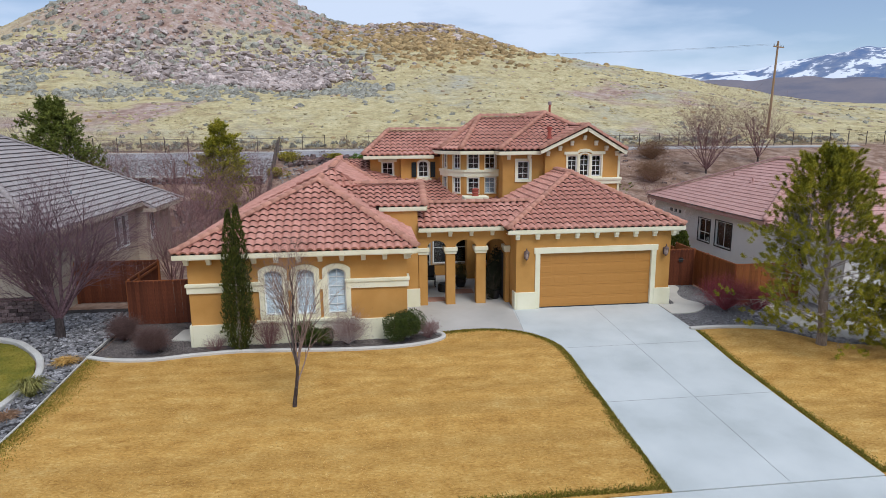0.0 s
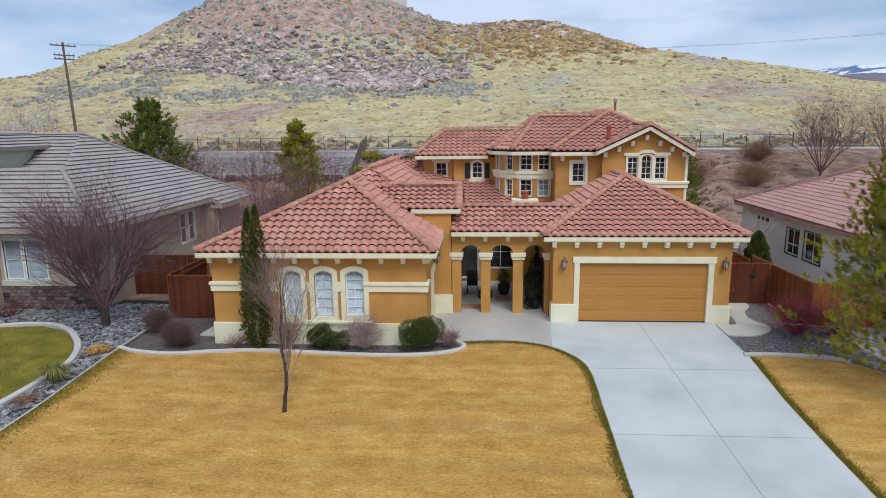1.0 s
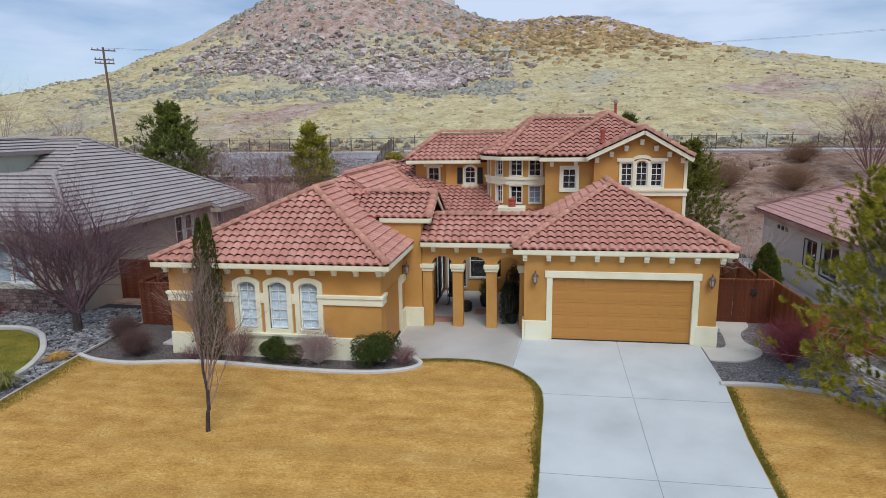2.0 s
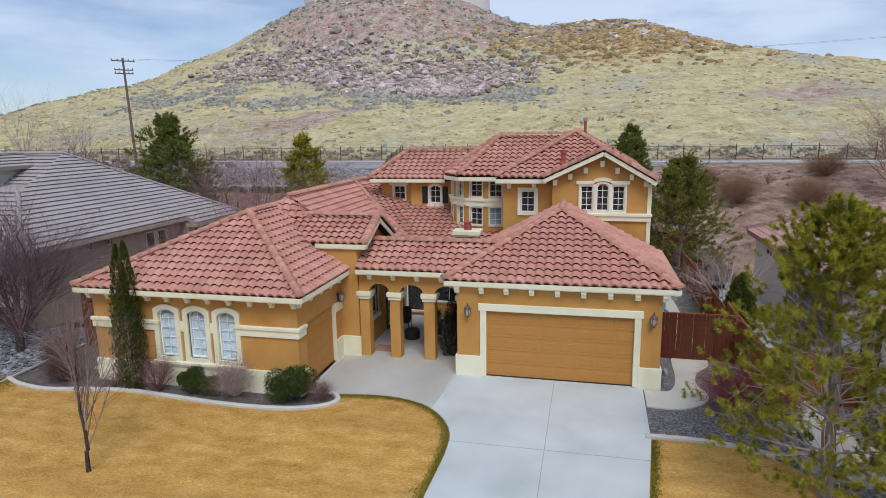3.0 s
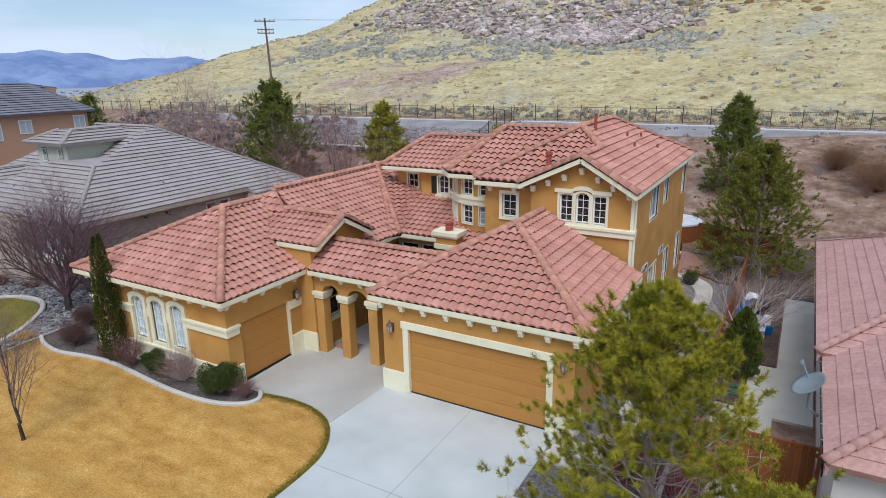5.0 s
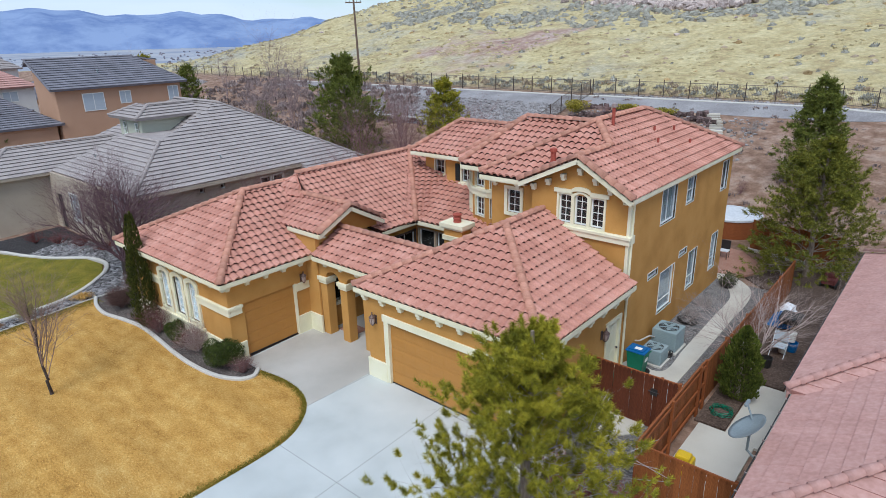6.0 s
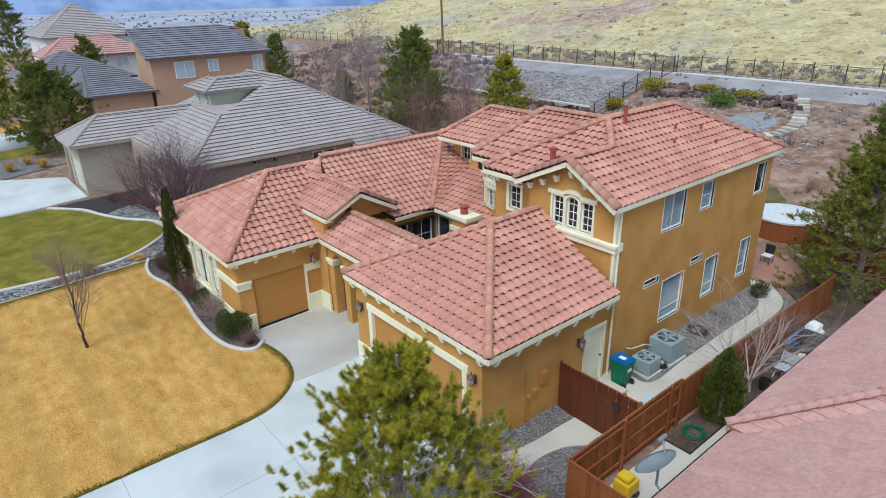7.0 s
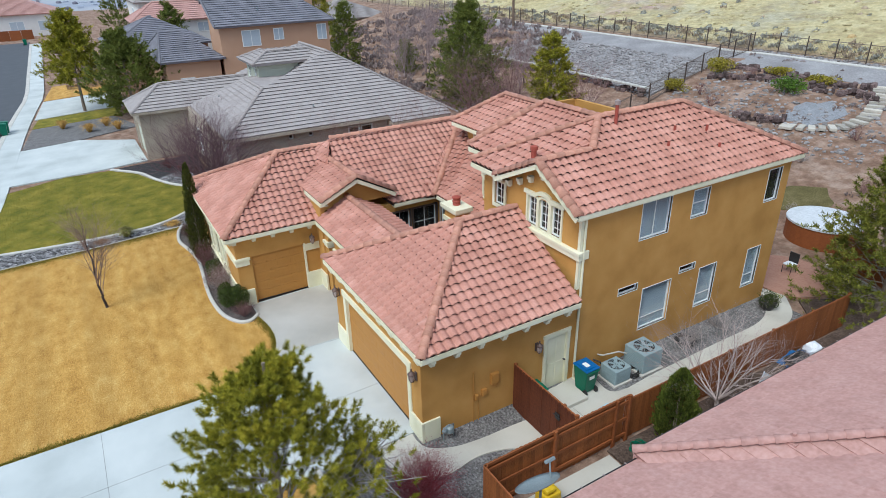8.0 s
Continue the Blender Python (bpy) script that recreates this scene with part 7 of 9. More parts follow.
part("slab", Geo().box(13.30, 14.35, 29.55, 30.72, -0.2, -0.03), PATHCON, stp, bevel=0.012)
brd = thing("plastic_board", 15.0, 29.9, -0.1, "pale blue plastic board lying by the fence", "board")
part("board", Geo().mbox(pose(15.35, 30.3, -0.09, 2, 3, 8), -0.35, 0.35, -0.8, 0.8, -0.02, 0.02), BLUEBOARD, brd, bevel=0.008)
hb = thing("hot_tub", 11.5, 49.0, 0.0, "round wooden hot tub with a pale cover", "hot tub")
part("shell", Geo().lathe(pose(11.5, 49.0, ground_z(11.5, 49.0) - 0.2), [(1.7, 0), (1.7, 1.0), (1.6, 1.02)], 28), RAIL, hb)
part("cover", Geo().lathe(pose(11.5, 49.0, ground_z(11.5, 49.0) + 0.82), [(1.75, 0), (1.75, 0.10), (1.2, 0.2), (0.05, 0.25)], 28), COVER, hb)
pc = thing("patio_chair", 12.6, 44.6, 0.0, "dark metal patio chair with a pale cushion", "chair")
part("seat", Geo().box(12.4, 12.85, 44.4, 44.85, 0.42, 0.47), SNOW, pc, bevel=0.015)
part("backrest", Geo().box(12.4, 12.85, 44.83, 44.87, 0.47, 0.95), IRON, pc)
for x in (12.42, 12.83):
    for y in (44.42, 44.83):
        part("leg", Geo().tube([(x, y, 0.0), (x, y, 0.42)], 0.014, 6), IRON, pc)


# odds and ends along the neighbour's wall
rs = random.Random(44)
tp = thing("blue_tarp", 16.85, 38.6, -0.2, "crumpled bright blue tarpaulin heaped on the ground", "tarpaulin")
g = Geo()
n_t = 12
for j in range(n_t + 1):
    for i in range(n_t + 1):
        u_, v_ = i / n_t * 2 - 1, j / n_t * 2 - 1
        h_ = max(0.0, 1 - (u_ * u_ + v_ * v_)) * 0.45 + rs.uniform(0, 0.14)
        g.v.append((16.85 + u_ * 0.45 + rs.uniform(-0.03, 0.03), 38.6 + v_ * 0.55 + rs.uniform(-0.03, 0.03), ground_z(16.75, 39) + h_ * (1 if abs(u_) < 0.99 and abs(v_) < 0.99 else 0.05)))
for j in range(n_t):
    for i in range(n_t):
        q = j * (n_t + 1) + i
        g.f.append((q, q + 1, q + n_t + 2, q + n_t + 1))
part("sheeting", g, BLUEBIN, tp)
bag = thing("plastic_sack", 16.95, 39.4, -0.15, "crumpled white plastic sack standing beside the tarpaulin", "sack")
sk = Geo().lathe(pose(16.95, 39.5, ground_z(16.95, 39.5), 14, -10, 0), [(0.26, 0), (0.33, 0.12), (0.29, 0.3), (0.31, 0.45), (0.20, 0.58), (0.09, 0.62)], 11)
sk.v = [(x + rs.uniform(-0.05, 0.05), y + rs.uniform(-0.05, 0.05), z + rs.uniform(-0.04, 0.04)) for x, y, z in sk.v]
part("sack", sk, SNOW, bag)
wbw = thing("wheelbarrow", 17.3, 38.0, -0.2, "dark grey wheelbarrow parked beside the tarpaulin", "wheelbarrow")
tray = Geo()
tray.add([(17.0, 37.6, 0.25), (17.6, 37.6, 0.25), (17.6, 38.3, 0.25), (17.0, 38.3, 0.25), (16.9, 37.45, 0.55), (17.7, 37.45, 0.55), (17.7, 38.5, 0.5), (16.9, 38.5, 0.5), (16.95, 37.5, 0.54), (17.65, 37.5, 0.54), (17.65, 38.45, 0.49), (16.95, 38.45, 0.49), (17.03, 37.63, 0.28), (17.57, 37.63, 0.28), (17.57, 38.27, 0.28), (17.03, 38.27, 0.28)],
         [(3, 2, 1, 0), (0, 1, 5, 4), (1, 2, 6, 5), (2, 3, 7, 6), (3, 0, 4, 7), (4, 5, 9, 8), (5, 6, 10, 9), (6, 7, 11, 10), (7, 4, 8, 11), (8, 9, 13, 12), (9, 10, 14, 13), (10, 11, 15, 14), (11, 8, 12, 15), (12, 13, 14, 15)])
part("tray", tray, IRON, wbw)
for x in (17.05, 17.55):
    part("handle", Geo().tube([(17.3 + (x - 17.3) * 0.3, 38.75, 0.0), (x, 38.2, 0.22), (x, 36.9, 0.42)], 0.018, 6), TANPOLE, wbw)
    part("leg", Geo().tube([(x, 37.5, 0.27), (x, 37.35, ground_z(x, 37.35))], 0.014, 6), IRON, wbw)
part("wheel", Geo().lathe(pose(17.3, 38.8, 0.0, 0, 90, 0), [(0.03, -0.04), (0.17, -0.04), (0.19, 0), (0.17, 0.04), (0.03, 0.04)], 16), IRON, wbw)
lc = thing("lawn_chair", 17.4, 35.6, -0.2, "folding lawn chair with a pale tubular frame", "chair")
for x in (17.15, 17.65):
    part("leg", Geo().tube([(x, 35.35, -0.2), (x, 35.85, 0.25)], 0.014, 6), SNOW, lc)
    part("leg", Geo().tube([(x, 35.85, -0.2), (x, 35.35, 0.25)], 0.014, 6), SNOW, lc)
    part("back_rail", Geo().tube([(x, 35.82, 0.2), (x, 36.0, 0.7)], 0.014, 6), SNOW, lc)
part("seat", Geo().box(17.15, 17.65, 35.35, 35.85, 0.235, 0.255), CURTAIN, lc)
part("backrest", Geo().mbox(pose(17.4, 35.88, 0.3, -20, 0, 0), -0.25, 0.25, -0.01, 0.01, 0.02, 0.38), CURTAIN, lc)
rc = thing("toy_car", 17.6, 44.2, -0.2, "red and black plastic ride-on toy car", "toy")
part("body", Geo().box(17.3, 17.9, 43.8, 44.7, 0.0, 0.25).box(17.35, 17.85, 44.1, 44.5, 0.25, 0.45), REDTWIG, rc, bevel=0.05)
for x in (17.28, 17.92):
    for y in (43.95, 44.5):
        part("wheel", Geo().lathe(pose(x, y, -0.05, 0, 90, 0), [(0.02, -0.04), (0.14, -0.04), (0.14, 0.04), (0.02, 0.04)], 12), IRON, rc)
# low green turf at the foot of the back slope
sheet("lawn", [(8.6 + 1.7 * math.cos(a * 0.45) * (1 + 0.2 * math.sin(a * 3)), 51.6 + 1.6 * math.sin(a * 0.45) * (1 + 0.2 * math.cos(a * 2))) for a in range(14)], TURF, 0.03, "small patch of olive turf behind the house", "lawn", 0.8)

GRV = (3.1, 61.4, 1.7, 1.8)
cf = thing("board_fence", -126.0, 6.0, -0.3, "orange-red board fence round the corner house", "fence")
for k in range(9):
    part("fence_panel", Geo().box(-126.04, -125.96, -4.0 + k * 2.0, -2.03 + k * 2.0, -0.4, 1.45), RAIL, cf)
sheet("gravel_patch", [(GRV[0] + GRV[2] * math.cos(a * 0.42) * (1 + 0.18 * math.sin(a * 2.2)), GRV[1] + GRV[3] * math.sin(a * 0.42) * (1 + 0.18 * math.cos(a * 3.1))) for a in range(15)], SLATE, 0.03, "blue-grey gravel laid between the path and the shrubs", "gravel", 0.8)
sheet("walkway", [(18.25, 29.2), (19.42, 29.2), (19.42, 41.0), (18.25, 41.0)], PATHCON, 0.02, "concrete path along the neighbour's wall", "path", 1.0)


# ---- plants ----
def limb(g, rnd, p, d, length, r, level, levels, spread, kids, droop=0.0, tips=None, sides=5):
    """One branch and, from it, its side branches."""
    n = 4 if level == 0 else 3
    pts, rad = [p], [r]
    q, dd = Vector(p), Vector(d).normalized()
    for k in range(n):
        dd = (dd + Vector((rnd.uniform(-1, 1), rnd.uniform(-1, 1), rnd.uniform(-0.5, 0.8) - droop)) * 0.13).normalized()
        q = q + dd * (length / n)
        pts.append(q.copy())
        rad.append(r * (1 - 0.75 * (k + 1) / n))
    g.tube(pts, rad, max(3, sides - level), caps=False)
    if tips is not None:
        tips.append((pts[-1], dd))
        if level:
            tips.append((pts[-2].lerp(pts[-1], rnd.random()), dd))
    if level >= levels:
        return
    m = kids[level]
    for k in range(m):
        t = 0.3 + 0.7 * (k + rnd.random() * 0.6) / m
        i = min(n - 1, int(t * n))
        base = pts[i].lerp(pts[i + 1], t * n - i) if i < n else pts[-1]
        side = Vector((rnd.uniform(-1, 1), rnd.uniform(-1, 1), rnd.uniform(-0.6, 0.6)))
        side = (side - dd * side.dot(dd)).normalized()
        nd = (dd * (1 - spread) + side * spread).normalized()
        limb(g, rnd, base, nd, length * rnd.uniform(0.45, 0.68), r * 0.42 * (1.1 - 0.5 * t), level + 1, levels, spread, kids, droop, tips, sides)


def bare_tree(name, x, y, h, mat, label, seed, trunk=0.7, limbs=9, width=0.55, kids=(6, 6, 4), r0=0.12, levels=3, sides=6, leader=False):
    rnd = random.Random(seed)
    z = ground_z(x, y)
    t = thing(name, x, y, z, label, "tree")
    g = Geo()
    top = Vector((x + rnd.uniform(-0.1, 0.1), y + rnd.uniform(-0.1, 0.1), z + trunk))
    g.tube([(x, y, z - 0.2), (x, y, z + 0.08), top], [r0 * 1.5, r0 * 1.1, r0 * 0.9], 9)
    if leader:
        stem = [top + Vector((0.06 * math.sin(k * 1.7), 0.05 * math.cos(k * 2.1), (h - trunk) * 0.85 * k / 6)) for k in range(7)]
        g.tube(stem, [r0 * (0.9 - 0.13 * k) for k in range(7)], 7)
    part("trunk", g, DARKBARK if mat not in (GREYTWIG, PALETWIG) else mat, t)
    c = Geo()
    for k in range(limbs):
        a = 2 * math.pi * (k + rnd.random() * 0.7) / limbs
        w = width * rnd.uniform(0.35, 1.1)
        d = Vector((math.cos(a) * w, math.sin(a) * w, 1.0))
        if leader:
            f = (k + rnd.random()) / limbs
            j = min(5, int(f * 5.4))
            limb(c, rnd, stem[j].lerp(stem[j + 1], rnd.random()), d, (h - trunk) * (0.62 - 0.36 * f) * rnd.uniform(0.8, 1.1), r0 * (0.42 - 0.24 * f), 0, levels, 0.42, kids, 0, None, sides)
            continue
        limb(c, rnd, top - Vector((0, 0, rnd.random() * trunk * 0.35)), d, (h - trunk) * rnd.uniform(0.72, 0.95), r0 * rnd.uniform(0.35, 0.55), 0, levels, 0.42, kids, 0, None, sides)
    part("crown", c, mat, t)
    return t


def twig_shrub(name, x, y, r, h, mat, label, seed, stems=34, group="", leaves=None, bud=0.015):
    rnd = random.Random(seed)
    z = ground_z(x, y)
    t = thing(name, x, y, z, label, "shrub", group)
    g = Geo()
    tips = []
    for k in range(stems):
        a = rnd.uniform(0, 6.28)
        w = r * math.sqrt(rnd.random())
        d = Vector((math.cos(a) * w, math.sin(a) * w, h * math.sqrt(1 - 0.78 * (w / r) ** 2))) * rnd.uniform(0.78, 1.0)
        limb(g, rnd, Vector((x + math.cos(a) * 0.05, y + math.sin(a) * 0.05, z)), d, d.length * 0.9, 0.011, 0, 2, 0.45, (6, 4), 0, tips, 4)
    part("stem_mass", g, mat, t)
    if leaves:
        lf = Geo()
        for p, d in tips:
            for k in range(3):
                leaf_tri(lf, rnd, p, bud)
        part("budding", lf, leaves, t, kind="stuff")
    return t


def leaf_tri(g, rnd, p, s):
    a = Vector((rnd.gauss(0, 1), rnd.gauss(0, 1), rnd.gauss(0, 1))).normalized()
    b = a.cross(Vector((rnd.gauss(0, 1), rnd.gauss(0, 1), rnd.gauss(0, 1)))).normalized()
    k = len(g.v)
    g.v += [tuple(p + a * s), tuple(p - a * s * 0.2 + b * s * 0.45), tuple(p - a * s * 0.2 - b * s * 0.45)]
    g.f.append((k, k + 1, k + 2))


def leaf_shrub(name, x, y, rx, ry, h, mat, label, seed, n=2600, leaf=0.035, group=""):
    """A dense evergreen: a dark inner mass of twigs and thousands of small leaves in uneven lobes."""
    rnd = random.Random(seed)
    z = ground_z(x, y)
    t = thing(name, x, y, z, label, "shrub", group)
    g = Geo()
    for k in range(22):
        a = rnd.uniform(0, 6.28)
        d = Vector((math.cos(a) * rx * 0.8, math.sin(a) * ry * 0.8, h * rnd.uniform(0.3, 0.9)))
        limb(g, rnd, Vector((x, y, z)), d, d.length * 0.8, 0.012, 0, 1, 0.4, (3,), 0, None, 4)
    part("stem_mass", g, BARK, t)
    lobes = [(rnd.uniform(-0.5, 0.5) * rx, rnd.uniform(-0.5, 0.5) * ry, h * rnd.uniform(0.35, 0.68), rnd.uniform(0.42, 0.62)) for _ in range(11)]
    lf = Geo()
    for k in range(n):
        lx, ly, lz, s = rnd.choice(lobes)
        v = Vector((rnd.gauss(0, 1), rnd.gauss(0, 1), rnd.gauss(0, 1))).normalized()
        rr_ = rnd.uniform(0.72, 1.05)
        p = Vector((x + lx + v.x * rx * s * rr_, y + ly + v.y * ry * s * rr_, max(z + 0.03, z + lz + v.z * h * s * 0.62 * rr_)))
        leaf_tri(lf, rnd, p, leaf * rnd.uniform(0.7, 1.4))
    part("foliage", lf, mat, t)
    return t


def shoot_brush(g, rnd, p, d, length, n, size, width):
    """One upright shoot, a bottle-brush of needles that stand out at its foot and close towards its tip."""
    s = d.cross(Vector((0.31, 0.17, 0.2))).normalized()
    u = s.cross(d)
    for k in range(n):
        f = rnd.random()
        a = rnd.uniform(0, 6.28)
        o = 1.5 - 0.85 * f + rnd.uniform(-0.25, 0.25)
        e = d * math.cos(o) + (s * math.cos(a) + u * math.sin(a)) * math.sin(o)
        b = e.cross(Vector((rnd.gauss(0, 1), rnd.gauss(0, 1), rnd.gauss(0, 1)))).normalized() * width
        q = p + d * length * f
        i = len(g.v)
        g.v += [tuple(q - b), tuple(q + b), tuple(q + e * size * rnd.uniform(0.75, 1.1))]
        g.f.append((i, i + 1, i + 2))


def pine(name, x, y, h, r, label, seed, mat=NEEDLE, tufts=1500, per=16, size=0.15, width=0.008, bare=0.12, tip=0.25, whorls=13, z=None, lean=(0, 0), trunk_r=0.13, open_core=False, lobe=None):
    """A conifer: tapered trunk, whorls of rising limbs with side shoots, each shoot ending in brushes of needles."""
    rnd = random.Random(seed)
    z = ground_z(x, y) if z is None else z
    t = thing(name, x, y, z, label, "tree")
    tr_ = Geo()
    axis = [Vector((x + lean[0] * k / 8 + rnd.uniform(-0.04, 0.04), y + lean[1] * k / 8 + rnd.uniform(-0.04, 0.04), z - 0.2 + (h * 0.97 + 0.2) * k / 8)) for k in range(9)]
    tr_.tube(axis, [trunk_r * (1.15 - k / 8) + 0.012 for k in range(9)], 9)
    part("trunk", tr_, BARK, t)
    wood, tips = Geo(), []
    for w in range(whorls):
        f = bare + (1 - bare) * (w + rnd.uniform(-0.2, 0.2)) / whorls
        f = min(0.98, max(0.08, f))
        i = min(7, int(f * 8))
        c = axis[i].lerp(axis[i + 1], f * 8 - i)
        prof = (1 - f) ** 0.72 * (0.55 + 0.45 * min(1, (f - bare + 0.12) / 0.25))
        m = rnd.choice((5, 6, 7)) if f < 0.85 else 4
        for k in range(m):
            a = 2 * math.pi * (k + rnd.random()) / m
            L = r * prof * (rnd.uniform(0.7, 1.18) if open_core else rnd.uniform(0.45, 1.35)) + tip * 0.5
            rise = 0.12 + 0.75 * f + rnd.uniform(-0.12, 0.15)
            d = Vector((math.cos(a), math.sin(a), rise)).normalized()
            limb(wood, rnd, c, d, L, 0.028 * (1.2 - f), 0, 2, 0.5, (5, 3), 0.1, tips, 5)
    for q in range(6):
        tips.append((axis[8] + Vector((rnd.uniform(-0.06, 0.06), rnd.uniform(-0.06, 0.06), rnd.uniform(-0.35, 0.05))), Vector((rnd.uniform(-0.4, 0.4), rnd.uniform(-0.4, 0.4), 1))))
    if lobe:
        # one strong side limb with a crown of its own
        c = Vector(lobe[:3])
        wood.tube([axis[2], axis[2].lerp(c, 0.6) - Vector((0, 0, 0.45)), c], [0.06, 0.045, 0.02], 6)
        for k in range(170):
            v = Vector((rnd.gauss(0, 0.5), rnd.gauss(0, 0.5), -abs(rnd.gauss(0, 0.75))))
            v.x *= 0.45 - 0.55 * v.z
            v.y *= 0.45 - 0.55 * v.z
            p = c + v * lobe[3]
            q = axis[2].lerp(c, rnd.uniform(0.6, 1.0)) - Vector((0, 0, 0.2))
            wood.tube([q, q.lerp(p, 0.55) - Vector((0, 0, 0.08)), p], [0.016, 0.011, 0.006], 4)
            tips.append((p, p - q))
    part("branchwork", wood, GREYTWIG if open_core else BARK, t)
    nd = Geo()
    rnd.shuffle(tips)
    if open_core:
        def out_at(p):
            f = min(1.0, max(0.0, (p.z - z) / h))
            return math.hypot(p.x - x - lean[0] * f, p.y - y - lean[1] * f) > 0.26 * r * (1 - f) ** 0.72 or f > 0.7
        tips = [q for q in tips if out_at(q[0])]
    if open_core:
        for k in range(160):
            f = 0.66 + 0.31 * rnd.random()
            i = min(7, int(f * 8))
            c = axis[i].lerp(axis[i + 1], f * 8 - i)
            w = Vector((rnd.gauss(0, 1), rnd.gauss(0, 1), 0)).normalized() * rnd.uniform(0.05, 0.30) * (1.15 - f) * 3
            tips.append((c + w, w + Vector((0, 0, 0.3))))
        for p, d in tips:
            f = min(1.0, max(0.0, (p.z - z) / h))
            if f < 0.8 and noise.noise(p * 1.5) < -0.2:
                continue
            out = Vector((p.x - x - lean[0] * f, p.y - y - lean[1] * f, 0))
            out = out.normalized() if out.length > 0.05 else Vector((0, 0, 1))
            e = (d.normalized() * 0.45 + out * 0.35 + Vector((rnd.uniform(-0.25, 0.25), rnd.uniform(-0.25, 0.25), 0.75))).normalized()
            shoot_brush(nd, rnd, p - e * 0.12, e, rnd.uniform(0.10, 0.22), per, size, width)
        part("crown", nd, mat, t)
        return t
    use = tips[:int(tufts * 0.62)]
    reps = max(1, int(tufts * 0.62) // max(1, len(use)))
    for p, d in use:
        f = min(1.0, max(0.0, (p.z - z) / h))
        out = Vector((p.x - x - lean[0] * f, p.y - y - lean[1] * f, 0))
        out = out.normalized() if out.length > 0.05 else Vector((0, 0, 1))
        for q in range(reps):
            e = (d.normalized() * 0.5 + out * 0.45 + Vector((rnd.uniform(-0.4, 0.4), rnd.uniform(-0.4, 0.4), rnd.uniform(0.2, 0.8)))).normalized()
            shoot_brush(nd, rnd, p + Vector((rnd.uniform(-1, 1), rnd.uniform(-1, 1), rnd.uniform(-0.6, 0.8))) * (0.10 if reps > 1 else 0.04) - e * size * 0.6, e, size * rnd.uniform(1.0, 2.0), per, size * 0.8, width * 1.15)
    part("crown", nd, mat, t)
    return t


def column_tree(name, x, y, h, r, label, seed, mat=CYPRESS, n=6500, leaf=0.06, tops=((0, 0, 1.0, 1.0),), base=0.0):
    """A narrow upright conifer of steep feathery sprays, with one or more tips."""
    rnd = random.Random(seed)
    z = ground_z(x, y)
    t = thing(name, x, y, z, label, "tree")
    part("trunk", Geo().tube([(x, y, z - 0.1), (x, y, z + h * 0.85)], [0.07, 0.02], 7), BARK, t)
    lf = Geo()
    for k in range(n):
        dx, dy, hh, ww = rnd.choice(tops)
        f = rnd.random() ** 0.8
        prof = min(1.0, (f + 0.03) * 5) ** 0.5 * (1 - f ** 2.6) ** 0.75
        a = rnd.uniform(0, 6.28)
        lump = 1 + 0.16 * math.sin(a * 5 + f * 23) + 0.1 * math.sin(a * 3 - f * 41)
        rr_ = r * ww * prof * lump * rnd.uniform(0.72, 1.04)
        p = Vector((x + dx * min(1, f * 2) + rr_ * math.cos(a), y + dy * min(1, f * 2) + rr_ * math.sin(a), z + base + f * h * hh))
        up = Vector((math.cos(a) * 0.45, math.sin(a) * 0.45, 1 + rnd.uniform(-0.3, 0.3))).normalized()
        b = up.cross(Vector((rnd.gauss(0, 1), rnd.gauss(0, 1), rnd.gauss(0, 1)))).normalized()
        s = leaf * rnd.uniform(0.7, 1.5)
        i = len(lf.v)
        lf.v += [tuple(p - b * s * 0.35), tuple(p + b * s * 0.35), tuple(p + up * s * 1.5)]
        lf.f.append((i, i + 1, i + 2))
    part("foliage", lf, mat, t)
    return t


pine("pine_tree", 16.4, 19.55, 7.15, 2.6, "bushy young green pine beside the driveway", 21, NEEDLE, 4600, 84, 0.118, 0.0058, 0.12, 0.35, 15, lean=(-0.1, 0.45), trunk_r=0.15, open_core=True, lobe=(16.65, 21.75, 4.55, 1.0))
pine("pine_tree", 18.6, 18.2, 4.6, 1.9, "smaller green pine on the strip of lawn", 23, NEEDLE, 1900, 84, 0.118, 0.0058, 0.14, 0.3, 10, open_core=True)
pine("pine_tree", 14.05, 56.2, 6.9, 1.6, "tall dark pine behind the house", 31, DARKNEEDLE, 2400, 24, 0.27, 0.024, 0.05, 0.3, 14)
pine("pine_tree", 16.5, 44.9, 6.8, 2.5, "full olive-green pine at the back corner of the plot", 32, MIDNEEDLE, 3900, 30, 0.21, 0.015, 0.03, 0.3, 15)
pine("pine_tree", -22.3, 49.4, 9.4 - 0.3, 2.9, "broad dark pine behind the grey roof", 33, DARKNEEDLE, 3600, 24, 0.3, 0.026, 0.06, 0.3, 14)
pine("pine_tree", -10.7, 49.4, 7.4, 1.8, "slim olive-green pine behind the house", 34, NEEDLE, 2200, 22, 0.27, 0.024, 0.15, 0.3, 12)
pine("pine_tree", -41.5, 22.8, 7.9, 3.0, "broad green street pine", 35, DARKNEEDLE, 3600, 24, 0.32, 0.028, 0.08, 0.3, 13)
pine("pine_tree", -46.2, 18.6, 9.6, 3.1, "tall leaning green street pine", 36, NEEDLE, 3200, 22, 0.32, 0.028, 0.3, 0.3, 12, lean=(-1.2, 0.3))
pine("pine_tree", -58.0, 30.0, 9.0, 2.6, "far dark green conifer among houses", 37, DARKNEEDLE, 1800, 18, 0.34, 0.03, 0.1, 0.3, 11)
pine("pine_tree", -46.8, 47.7, 8.3, 1.8, "dark conifer beside the peach house", 38, DARKNEEDLE, 1800, 18, 0.3, 0.024, 0.05, 0.3, 12)
